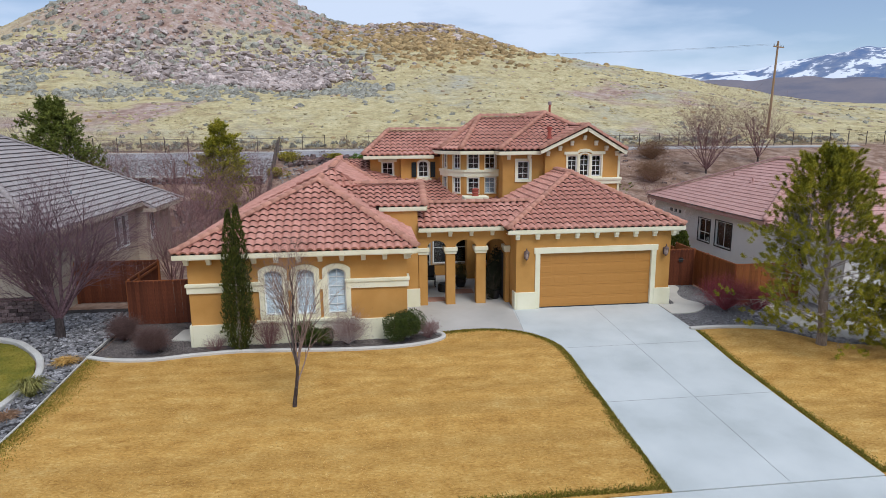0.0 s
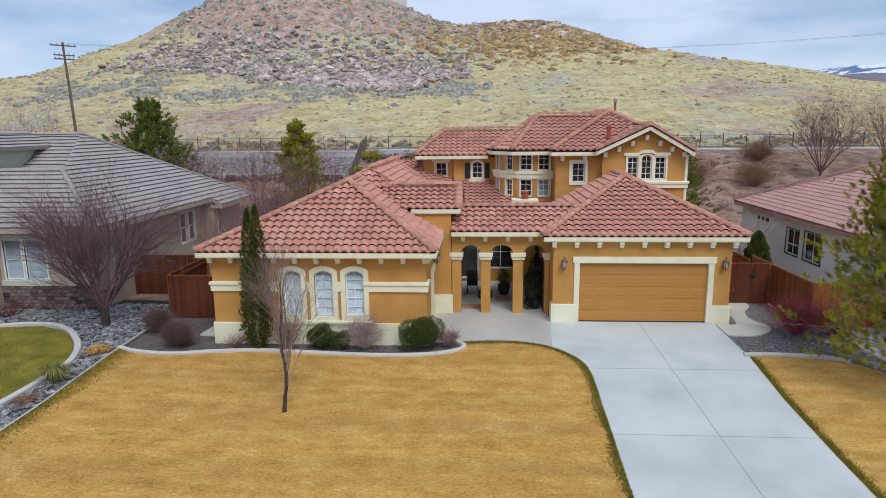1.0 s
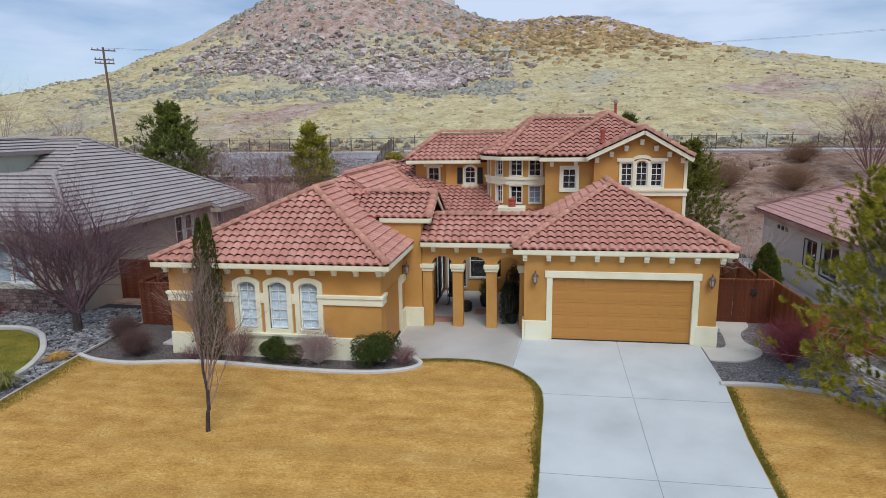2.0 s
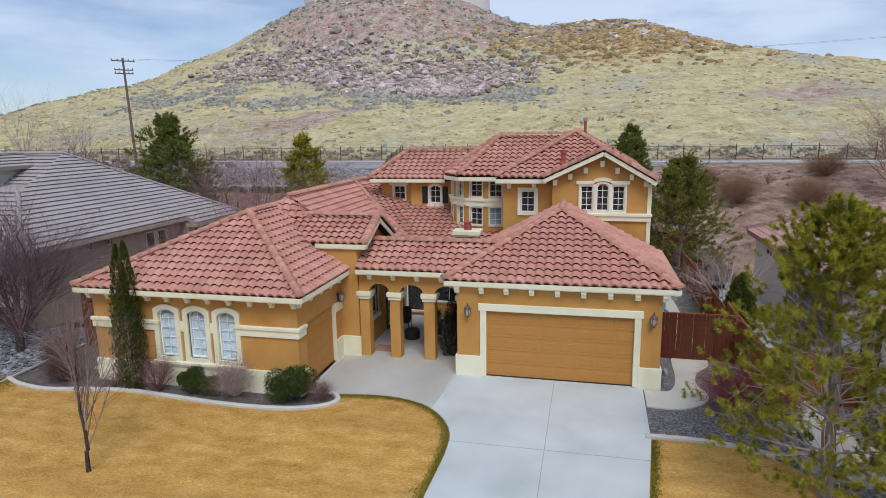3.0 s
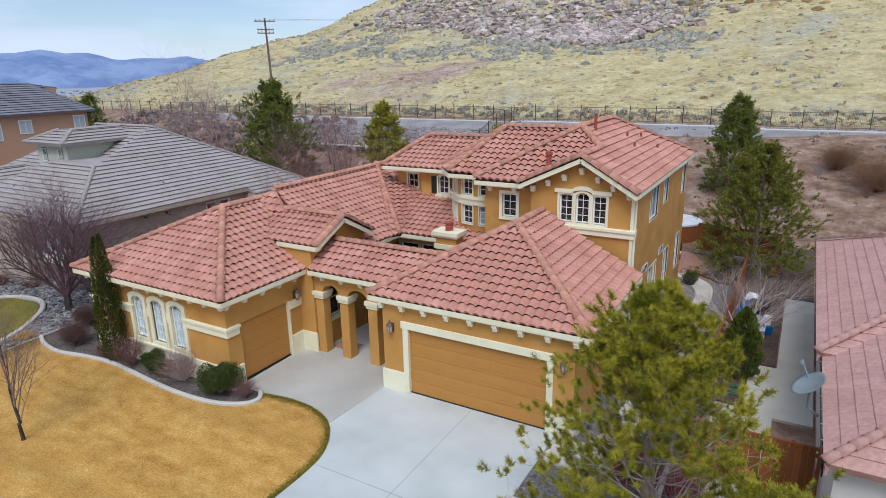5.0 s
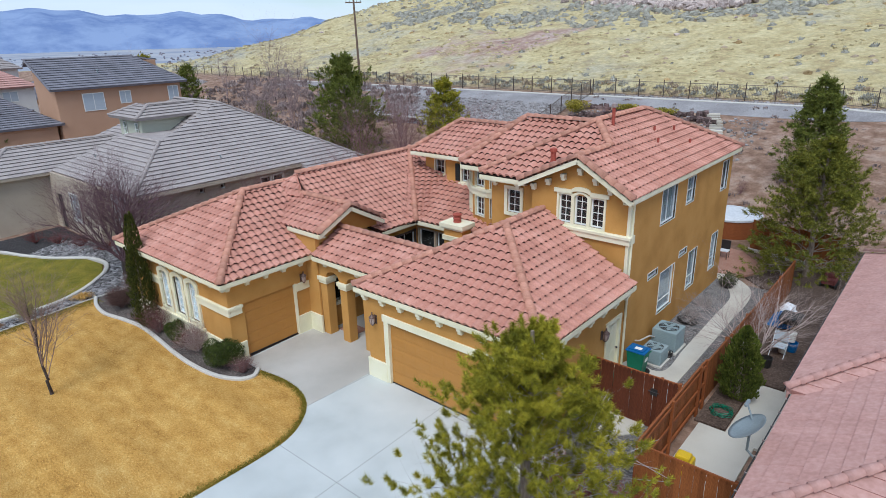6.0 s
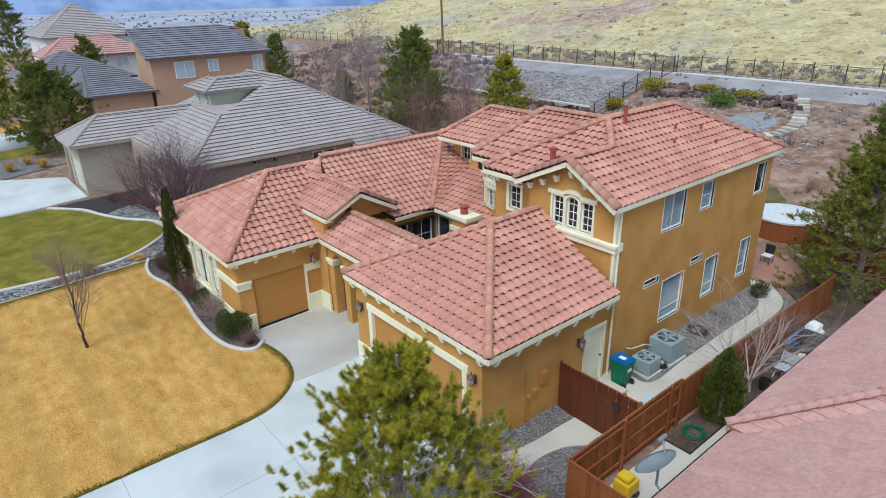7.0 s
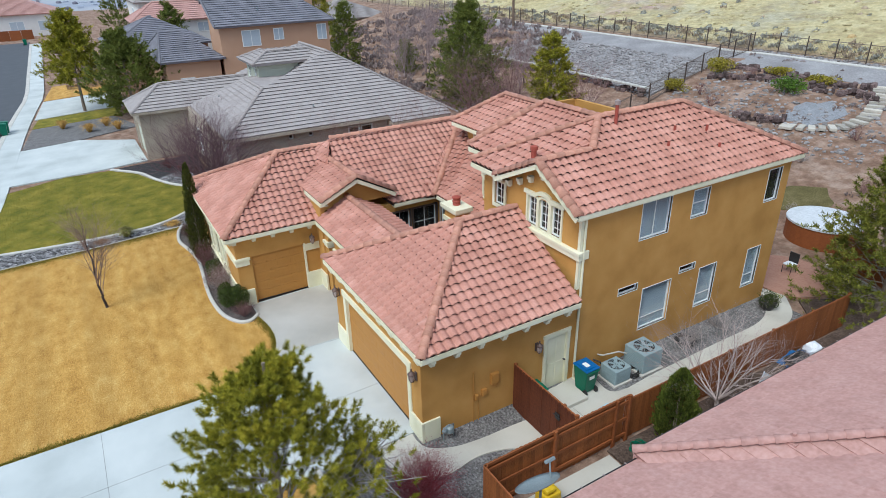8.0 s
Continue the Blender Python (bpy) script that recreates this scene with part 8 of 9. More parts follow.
pine("pine_tree", -64.9, 51.4, 8.6, 2.4, "olive conifer behind the peach house", 39, NEEDLE, 1800, 18, 0.3, 0.024, 0.1, 0.3, 11)
pine("pine_tree", -96.0, 27.5, 13.8, 2.8, "tall dark conifer far off", 40, DARKNEEDLE, 1400, 18, 0.4, 0.04, 0.1, 0.3, 11)
pine("pine_tree", -38.4, 51.6, 3.6, 1.3, "small blue-green spruce by the wall", 41, DARKNEEDLE, 1200, 18, 0.22, 0.018, 0.02, 0.2, 10)
column_tree("cypress_tree", -4.15, 21.75, 5.1, 0.52, "narrow dark green twin-topped columnar cypress by the wall", 51, CYPRESS, 11000, 0.055, ((-0.10, 0, 0.97, 0.75), (0.16, 0.05, 1.0, 0.72), (0.0, 0.0, 0.72, 1.0)))
column_tree("arborvitae", 17.1, 31.7, 2.6, 0.62, "cone-shaped dark green arborvitae by the fence", 52, ARBOR, 11000, 0.06)
bare_tree("plum_tree", -11.1, 23.9, 5.0, PLUMTWIG, "leafless purple-twigged plum tree in the rock bed", 61, 0.75, 16, 0.80, (9, 8, 6), 0.16, 3)
bare_tree("young_tree", -1.75, 17.1, 4.7, TANTWIG, "slim leafless young tree on the lawn", 62, 0.62, 24, 0.42, (8, 5), 0.055, 2, leader=True)
bare_tree("bare_tree", 17.0, 33.9, 3.4, PALETWIG, "pale pinkish leafless tree beside the fence", 63, 0.5, 11, 1.15, (7, 6, 3), 0.075, 3)
bare_tree("bare_tree", 34.5, 60.0, 6.4, TWIG, "large leafless multi-stemmed tree on the slope behind", 64, 0.4, 19, 0.78, (9, 7, 5), 0.10, 3)
bare_tree("bare_tree", 42.0, 63.0, 5.6, TWIG, "leafless tree on the slope", 65, 0.7, 13, 0.6, (8, 7, 5), 0.10, 3)
bare_tree("bare_tree", -13.4, 47.5, 6.0, TWIG, "leafless plum-coloured tree behind the house", 66, 0.8, 9, 0.42, (7, 6, 4), 0.09, 3)
bare_tree("bare_tree", -8.6, 51.0, 5.0, TWIG, "leafless multi-stemmed tree on the back slope", 67, 0.4, 10, 0.4, (7, 6, 4), 0.07, 3)
bare_tree("bare_tree", -16.8, 46.0, 5.2, TWIG, "leafless purplish garden tree", 68, 0.6, 9, 0.45, (7, 6, 4), 0.08, 3)
for k, (x, y, h) in enumerate(((-30.0, 49.5, 8.0), (-34.0, 52.0, 7.4), (-48.0, 60.0, 9.0), (-56.0, 58.0, 7.0), (-27.5, 55.0, 6.5), (-62.0, 48.0, 8.0), (-18.5, 52.5, 4.6))):
    bare_tree("bare_tree", x, y, h, MAUVETWIG, "tall leafless tree behind the neighbouring gardens", 70 + k, 1.0, 6, 0.22, (6, 5, 3), 0.08, 3)
bare_tree("bare_tree", 16.0, 47.5, 4.6, TWIG, "dark leafless tree by the back corner", 80, 0.7, 9, 0.6, (5, 5), 0.08, 2)
bare_tree("bare_tree", 24.5, 51.0, 3.0, TWIG, "small leafless shrub tree on the bare slope", 81, 0.3, 8, 0.8, (5, 4), 0.05, 2)

for k, (x, y, h) in enumerate(((-8.2, 28.6, 3.6), (-9.4, 31.5, 4.0), (-8.0, 35.0, 4.4), (-9.6, 39.0, 4.6), (-7.6, 43.5, 5.0), (-10.6, 44.5, 5.2))):
    bare_tree("bare_tree", x, y, h, TWIG, "dense leafless plum-brown shrub tree between the houses", 210 + k, 0.3, 10, 0.5, (7, 6, 4), 0.06, 3)

for k, (x, y, h) in enumerate(((-37.0, 50.5, 6.5), (-33.0, 47.0, 6.0), (-29.0, 46.5, 5.5), (-24.5, 51.0, 6.0), (-21.0, 55.0, 5.0), (-40.0, 57.0, 7.0))):
    bare_tree("bare_tree", x, y, h, MAUVETWIG, "leafless mauve tree behind the grey-roofed house", 220 + k, 0.8, 7, 0.30, (6, 5, 3), 0.07, 3)

# front bed
leaf_shrub("boxwood_shrub", 1.55, 21.92, 0.84, 0.66, 1.22, BOXWOOD, "clipped dark green boxwood in the front bed", 91, 17000, 0.036, "front bed evergreens")
leaf_shrub("boxwood_shrub", -1.95, 21.9, 0.52, 0.42, 0.88, BOXWOOD, "round dark green boxwood in the front bed", 92, 9000, 0.034, "front bed evergreens")
leaf_shrub("boxwood_shrub", -1.3, 21.75, 0.42, 0.38, 0.72, BOXWOOD, "low dark green boxwood in the front bed", 93, 7000, 0.034, "front bed evergreens")
twig_shrub("twig_shrub", -0.38, 21.9, 0.78, 1.15, PALETWIG, "leafless pinkish twiggy shrub in the front bed", 94, 80, leaves=REDTWIG)
twig_shrub("twig_shrub", -3.2, 21.75, 0.62, 1.2, TWIG, "leafless dark reddish shrub beside the cypress", 95, 40, leaves=REDTWIG)
twig_shrub("twig_shrub", 2.55, 22.1, 0.45, 0.6, TWIG, "low leafless twiggy shrub at the bed's end", 96, 34, leaves=TWIG)
twig_shrub("twig_shrub", -7.15, 21.9, 0.5, 0.85, BALLTWIG, "rounded leafless reddish-brown shrub in the bed", 97, 190, leaves=BALLTWIG)
twig_shrub("twig_shrub", -8.6, 23.3, 0.5, 0.82, BALLTWIG, "rounded leafless grey-brown shrub in the bed", 98, 170, leaves=BALLTWIG)
twig_shrub("twig_shrub", -5.0, 21.8, 0.45, 0.5, TWIG, "small leafless shrub below the wall", 99, 30)
twig_shrub("red_shrub", 15.2, 23.75, 1.05, 1.35, CRIMSON, "leafless crimson-twigged shrub on the gravel", 100, 120, leaves=CRIMSON)
twig_shrub("red_shrub", 16.4, 23.5, 0.8, 1.0, CRIMSON, "leafless crimson-twigged shrub by the fence", 101, 60, leaves=CRIMSON)
leaf_shrub("green_shrub", 13.9, 41.2, 0.5, 0.5, 0.8, BOXWOOD, "dark green shrub by the side path", 102, 1800, 0.04)
twig_shrub("twig_shrub", 13.8, 36.5, 0.6, 0.7, GREYTWIG, "leafless shrub along the side wall", 103, 30)
twig_shrub("twig_shrub", 13.8, 38.2, 0.55, 0.6, GREYTWIG, "leafless shrub along the side wall", 104, 30)
for k, (x, y, r, h) in enumerate(((-17.8, 24.2, 0.7, 0.7), (-15.8, 24.8, 0.8, 0.6), (-21.0, 22.8, 0.7, 0.8), (-19.5, 23.6, 0.7, 0.7))):
    twig_shrub("twig_shrub", x, y, r, h, REDTWIG, "low dark red leafless shrub before the grey-roofed house", 110 + k, 34)


def grass_clump(x, y, r, h, mat, label, seed, n=420):
    rnd = random.Random(seed)
    z = ground_z(x, y)
    t = thing("ornamental_grass", x, y, z, label, "grass")
    g = Geo()
    for k in range(n):
        a = rnd.uniform(0, 6.28)
        s = r * rnd.uniform(0.1, 1.0)
        d = Vector((math.cos(a) * s, math.sin(a) * s, 0))
        b = Vector((-math.sin(a), math.cos(a), 0)) * 0.008
        p0, p1, p2 = Vector((x, y, z)) + d * 0.15, Vector((x, y, z)) + d * 0.6 + Vector((0, 0, h * rnd.uniform(0.6, 1))), Vector((x, y, z)) + d * 1.15 + Vector((0, 0, h * rnd.uniform(0.2, 0.8)))
        i = len(g.v)
        g.v += [tuple(p0 - b), tuple(p0 + b), tuple(p1 + b), tuple(p1 - b), tuple(p2)]
        g.f += [(i, i + 1, i + 2, i + 3), (i + 3, i + 2, i + 4)]
    part("blades", g, mat, t)


grass_clump(-9.6, 18.75, 0.72, 0.55, SAGEBLADE, "arching tuft of olive ornamental grass", 120)
grass_clump(-9.72, 21.15, 0.62, 0.2, BLADE, "dry tuft of straw grass in the stones", 121)
grass_clump(-9.6, 17.45, 0.5, 0.08, DRYBUSH, "flattened rusty dead grass in the stones", 122)
for k, (x, y) in enumerate(((-36.5, 18.5), (-38.0, 20.0), (-39.5, 16.5), (-35.8, 20.8))):
    grass_clump(x, y, 0.9, 0.8, BLADE, "tuft of dry straw grass in a stony bed", 123 + k, 300)
for k, (x, y, r, h, m, lab) in enumerate(((-0.4, 63.6, 1.3, 1.3, GREENBUSH, "bright green rounded bush on the back slope"), (-7.4, 64.8, 1.4, 1.3, OLIVE, "yellow-green bush among the rubble"), (-8.0, 60.5, 1.1, 1.0, OLIVE, "yellow-green bush on the back slope"), (-3.2, 66.4, 1.0, 0.6, OLIVE, "low yellow-green bush by the track"), (0.5, 66.0, 1.1, 0.6, OLIVE, "low yellow-green bush by the track"))):
    leaf_shrub("back_slope_bush", x, y, r, r, h, m, lab, 130 + k, 1500, 0.10)
rs = random.Random(9)
for k in range(26):
    x, y = rs.uniform(-6, 30), rs.uniform(47, 65)
    twig_shrub("back_slope_shrub", x, y, rs.uniform(0.4, 0.9), rs.uniform(0.5, 1.1), rs.choice((TWIG, REDTWIG, GREYTWIG)), "small leafless shrub on the bare back slope", 150 + k, 16, "back slope shrubs")
for k, (x, y, r, h) in enumerate(((22.6, 58.2, 2.2, 2.3), (27.8, 57.8, 2.2, 2.0), (20.4, 61.5, 1.6, 1.6), (31.0, 65.0, 2.0, 1.8))):
    twig_shrub("dry_brush", x, y, r, h, DRYBUSH, "large rust-brown leafless brush on the slope", 180 + k, 190, leaves=DRYBUSH, bud=0.022)
leaf_shrub("topiary", 4.75, 29.0, 0.35, 0.35, 1.35, BOXWOOD, "small evergreen in a courtyard pot", 190, 1500, 0.04)
leaf_shrub("topiary", 5.92, 26.75, 0.44, 0.40, 2.35, DARKLEAF, "tall nearly black topiary in a pot by the arch", 191, 9000, 0.045)


# ---- hillside cover ----
tmp = bmesh.new()
bmesh.ops.create_icosphere(tmp, subdivisions=1, radius=1.0)
tmp.verts.ensure_lookup_table()
ICO_V = [v.co.copy() for v in tmp.verts]
ICO_F = [tuple(v.index for v in f.verts) for f in tmp.faces]
tmp.free()
tmp = bmesh.new()
bmesh.ops.create_icosphere(tmp, subdivisions=2, radius=1.0)
tmp.verts.ensure_lookup_table()
BALL_V = [v.co.copy() for v in tmp.verts]
BALL_F = [tuple(v.index for v in f.verts) for f in tmp.faces]
tmp.free()


def blob(g, rnd, p, sx, sy, sz, rough=0.3, turn=True):
    a = rnd.uniform(0, 6.28) if turn else 0
    c, s = math.cos(a), math.sin(a)
    k = len(g.v)
    for v in ICO_V:
        f = 1 + rnd.uniform(-rough, rough)
        x, y = v.x * sx * f, v.y * sy * f
        g.v.append((p[0] + x * c - y * s, p[1] + x * s + y * c, p[2] + v.z * sz * f))
    g.f += [tuple(i + k for i in q) for q in ICO_F]


def boulder(g, rnd, p, sx, sy, sz):
    """A worn block: a ball cut by a few random planes."""
    a = rnd.uniform(0, 6.28)
    c, s = math.cos(a), math.sin(a)
    cuts = [(Vector((rnd.gauss(0, 1), rnd.gauss(0, 1), rnd.gauss(0, 1))).normalized(), rnd.uniform(0.35, 0.72)) for _ in range(7)]
    k = len(g.v)
    for v in BALL_V:
        w = v.copy()
        for n_, d in cuts:
            e = w.dot(n_) - d
            if e > 0:
                w -= n_ * e
        x, y = w.x * sx, w.y * sy
        g.v.append((p[0] + x * c - y * s, p[1] + x * s + y * c, p[2] + w.z * sz))
    g.f += [tuple(i + k for i in q) for q in BALL_F]


def bush(g, rnd, p, r, h, n=26):
    """A low rounded bush of many small upturned sprays."""
    for k in range(n):
        a, f = rnd.uniform(0, 6.28), math.sqrt(rnd.random())
        d = Vector((math.cos(a) * f, math.sin(a) * f, 0))
        o = Vector(p) + d * r * 0.85 + Vector((0, 0, h * (1 - f * f) * rnd.uniform(0.15, 0.55)))
        up = (d * 0.7 + Vector((rnd.uniform(-0.4, 0.4), rnd.uniform(-0.4, 0.4), 1.0))).normalized() * h * rnd.uniform(0.3, 0.55)
        b = up.cross(Vector((rnd.uniform(-1, 1), rnd.uniform(-1, 1), 0.2))).normalized() * r * rnd.uniform(0.12, 0.24)
        i = len(g.v)
        g.v += [tuple(o - b), tuple(o + b), tuple(o + up + b * 0.6), tuple(o + up - b * 0.5)]
        g.f.append((i, i + 1, i + 2, i + 3))


def dome(g, rnd, p, r, h):
    """A low rounded shrub seen from afar: a lumpy cap."""
    a0 = rnd.uniform(0, 6.28)
    k = len(g.v)
    for ring, (f, z_) in enumerate(((1.0, -0.7), (0.97, 0.22), (0.62, 0.76))):
        for j in range(6):
            a = a0 + ring * 0.5 + j * math.pi / 3
            w = r * f * rnd.uniform(0.55, 1.3)
            g.v.append((p[0] + math.cos(a) * w, p[1] + math.sin(a) * w, p[2] + h * z_ * rnd.uniform(0.6, 1.15)))
    g.v.append((p[0], p[1], p[2] + h * rnd.uniform(0.9, 1.05)))
    for ring in (0, 6):
        for j in range(6):
            q, q1 = k + ring + j, k + ring + (j + 1) % 6
            g.f += [(q, q1, q1 + 6), (q, q1 + 6, q + 6)]
    g.f += [(k + 12 + j, k + 12 + (j + 1) % 6, k + 18) for j in range(6)]


rnd = random.Random(77)
back_g = Geo()
for k in range(900):
    x, y = rnd.uniform(-70, -12), rnd.uniform(45, 70)
    if x > -27 and y > 53:
        continue
    s = rnd.uniform(0.3, 0.8)
    bush(back_g, rnd, (x, y, ground_z(x, y) - 0.03), s, s * 1.2, 22)
for k in range(260):
    x, y = rnd.uniform(-8, 34), rnd.uniform(48, 70)
    s = rnd.uniform(0.12, 0.35)
    bush(back_g, rnd, (x, y, ground_z(x, y) - 0.03), s, s * 1.1, 16)
tagged(part("garden_brush", back_g, BRUSH), "grey-mauve dormant brush on the slopes behind the gardens", "brush", kind="stuff")
sage_g, dry_g, tuft_g, rock_g, rust_g = Geo(), Geo(), Geo(), Geo(), Geo()
for k in range(4300):
    y = 73 + 120 * rnd.random() ** 1.35
    x = rnd.uniform(-125, 95)
    dens = noise.noise((x / 22, y / 22, 5.0))
    if dens + rnd.uniform(-0.35, 0.35) < (0.24 if y < 100 else 0.12 if y < 112 else 0.0):
        continue
    if y < 108 and rnd.random() < 0.45:
        continue
    s = rnd.uniform(0.25, 0.62) * (0.8 if y < 108 else 0.7 if x > -6 else 1.0)
    z = hill_z(x, y)
    if rnd.random() < 0.82:
        dome(sage_g, rnd, (x, y, z - 0.1), s * 1.05, s * 0.8)
        if y < 105:
            bush(sage_g, rnd, (x, y, z + s * 0.2), s * 0.9, s * 0.8, 12)
    else:
        bush(dry_g, rnd, (x, y, z - 0.03), s, s)
for k in range(11000):
    y = 72.5 + 90 * rnd.random() ** 1.4
    x = rnd.uniform(-110, 85)
    if noise.noise((x / 7, y / 7, 3.0)) + rnd.uniform(-0.3, 0.3) < -0.05:
        continue
    w = rnd.uniform(0.16, 0.42)
    dome(tuft_g, rnd, (x, y, hill_z(x, y) - 0.05), w, w * rnd.uniform(0.35, 0.65))
TANK = (-48.0, 200.0, 28.5)
# scree: a tongue of boulders below the summit
for k in range(9000):
    y = 113 + 52 * rnd.random() ** 1.9
    cx = -38 + 23 * max(0, (132 - y) / 18)
    half = 6 + 28 * min(1, (y - 113) / 16)
    y += rnd.gauss(0, 1.6)
    x = cx + rnd.uniform(-half, half) * (1 if rnd.random() < 0.85 else 1.2)
    if y > 139 and rnd.random() < 0.7:
        continue
    s = (0.17 + 0.85 * rnd.random() ** 3.6) * (1.0 if y < 142 else 0.6)
    boulder(rock_g, rnd, (x, y, hill_z(x, y) + s * 0.28), s * rnd.uniform(0.95, 1.5), s, s * rnd.uniform(0.65, 0.95))
for k in range(420):
    # outcrops on the shoulder and along the skyline
    if k < 260:
        x, y = rnd.gauss(18, 13), rnd.gauss(158, 7)
    else:
        x, y = rnd.uniform(-120, 70), rnd.uniform(90, 175)
    s = rnd.uniform(0.3, 1.1) if k < 260 else rnd.uniform(0.12, 0.42)
    blob(rock_g, rnd, (x, y, hill_z(x, y) + s * 0.1), s * rnd.uniform(0.9, 1.8), s, s * 0.6, 0.25)
for k in range(620):
    x, y = rnd.uniform(-74, 2), rnd.uniform(120, 172)
    s = rnd.uniform(0.4, 1.0)
    dome(sage_g, rnd, (x, y, hill_z(x, y) - 0.1), s * 1.1, s * 0.9)
for k in range(1500):
    # the blue-grey belt of sage at the foot of the boulders
    x = rnd.uniform(-78, 6)
    y = 108 + 0.09 * abs(x + 30) + rnd.gauss(0, 5.0)
    if noise.noise((x / 9, y / 9, 8.0)) + rnd.uniform(-0.25, 0.25) < -0.05:
        continue
    s = rnd.uniform(0.35, 0.8)
    dome(sage_g, rnd, (x, y, hill_z(x, y) - 0.1), s * 1.15, s * 0.85)
for k in range(420):
    # small rusty and dark tufts dotted over the open grass
    x, y = rnd.uniform(-60, 95), 76 + 85 * rnd.random() ** 1.2
    s = rnd.uniform(0.2, 0.48)
    dome(dry_g if rnd.random() < 0.7 else rust_g, rnd, (x, y, hill_z(x, y) - 0.08), s * 1.2, s * 0.8)
for k in range(1000):
    x, y = rnd.gauss(15, 13), rnd.gauss(151, 8)
    s = rnd.uniform(0.35, 0.9)
    dome(rust_g, rnd, (x, y, hill_z(x, y)), s * 1.3, s * 0.8)
for k in range(420):
    # low brush along the fence and over the back slope
    x, y = rnd.uniform(-70, 60), rnd.uniform(72.2, 75)
    s = rnd.uniform(0.25, 0.6)
    bush(sage_g if rnd.random() < 0.7 else dry_g, rnd, (x, y, ground_z(x, y) - 0.03), s, s * 1.1)
tagged(part("sagebrush", sage_g, SAGE, smooth=True), "grey-green sagebrush scattered over the hillside", "sagebrush", kind="stuff")
tagged(part("dry_brush_cover", dry_g, HILLDRY, smooth=True), "rust-brown dry brush on the hillside", "brush", kind="stuff")
tagged(part("rust_brush", rust_g, SHOULDER, smooth=True), "rusty brown brush over the hill's shoulder", "brush", kind="stuff")
tagged(part("bunch_grass", tuft_g, STRAW, smooth=True), "pale yellow bunch grass on the hillside", "grass", kind="stuff")
tagged(part("scree_rocks", rock_g, SCREE), "pinkish-grey boulders tumbled below the summit", "rocks", kind="stuff")
tk = thing("water_tank", TANK[0], TANK[1], 36.0, "pale round water tank on the hilltop", "water tank")
part("tank_wall", Geo().lathe(pose(TANK[0], TANK[1], 36.0), [(TANK[2], 0), (TANK[2], 13.0), (TANK[2] - 0.4, 13.2), (0.5, 15.0)], 64), GREIGE, tk)

# ---- stones of the rock beds and small litter ----
st_g, bank_g = Geo(), Geo()


def inside(poly, x, y):
    c = False
    for (x0, y0), (x1, y1) in zip(poly, poly[1:] + poly[:1]):
        if (y0 > y) != (y1 > y) and x < (x1 - x0) * (y - y0) / (y1 - y0) + x0:
            c = not c
    return c


ROCKBED = [(-9.0, 12.1), (-9.02, 16.0), (-9.06, 17.5), (-9.2, 20.0), (-9.3, 21.7), (-9.27, 22.5), (-9.27, 26.8), (-12.4, 26.8), (-12.6, 25.8), (-17, 25.8), (-20, 24.0), (-19, 21.7), (-17, 22.6), (-15.2, 23.9), (-13.6, 24.1), (-12.3, 23.55), (-11.35, 22.6), (-10.58, 21.55), (-10.0, 20.26), (-9.93, 19.0), (-10.0, 17), (-10.38, 14.5), (-10.9, 12.1)]
n_st = 0
while n_st < 5200:
    x, y = rnd.uniform(-20, -8.7), rnd.uniform(12, 27)
    if inside(ROCKBED, x, y):
        s = 0.035 + 0.07 * rnd.random() ** 2.2
        blob(st_g, rnd, (x, y, ground_z(x, y) - 0.025 + s * 0.25), s * 1.35, s, s * 0.55, 0.22)
        n_st += 1
for k in range(5200):
    # angular stones over the gravel bank, thicker towards its wall
    x, y = rnd.uniform(-33.5, -9.3), 58.7 + 8.2 * rnd.random() ** 1.3
    s = 0.05 + 0.16 * rnd.random() ** 3
    blob(bank_g, rnd, (x, y, ground_z(x, y) + 0.05 + s * 0.2), s * 1.3, s, s * 0.7, 0.25)
for k in range(2600):
    # and along the foot of the hillside fence and beside the steps
    if k < 1500:
        x, y = rnd.uniform(-9, 40), 71.1 + abs(rnd.gauss(0, 0.35))
    else:
        x, y = rnd.uniform(-8, 9), rnd.uniform(56, 66)
    s = 0.05 + 0.13 * rnd.random() ** 2.5
    blob(bank_g, rnd, (x, y, ground_z(x, y) + s * 0.15), s * 1.3, s, s * 0.7, 0.25)
strip_g = Geo()
STRIP = [(15.9, 23.3), (15.75, 21.6), (16.25, 20.85), (16.65, 20.2), (17.3, 19.65), (18.8, 19.3), (18.8, 19.42), (17.95, 19.7), (17.35, 20.1), (16.94, 20.8), (16.73, 21.85), (16.72, 23.3)]
n_st = 0
while n_st < 420:
    x, y = rnd.uniform(15.7, 18.8), rnd.uniform(19.3, 23.3)
    if inside(STRIP, x, y):
        s = 0.04 + 0.07 * rnd.random() ** 2
        blob(strip_g, rnd, (x, y, ground_z(x, y) - 0.02 + s * 0.25), s * 1.3, s, s * 0.6, 0.25)
        n_st += 1
tagged(part("border_stones", strip_g, BANKSTONE), "tan and grey stones between the gravel and the walk", "stones", kind="stuff")
tagged(part("bank_stones", bank_g, BANKSTONE), "mixed blue-grey and tan stones on the gravel bank", "stones", kind="stuff")
tagged(part("river_stones", st_g, STONE), "grey river stones covering the bed", "stones", kind="stuff")
pb = Geo()
GRAVEL = [(12.8, 21.9), (15.6, 21.6), (17.2, 21.0), (19, 20.8), (19, 24.4), (16.2, 24.9), (16.2, 42), (13.3, 42), (13.3, 25.0), (12.8, 23.4)]
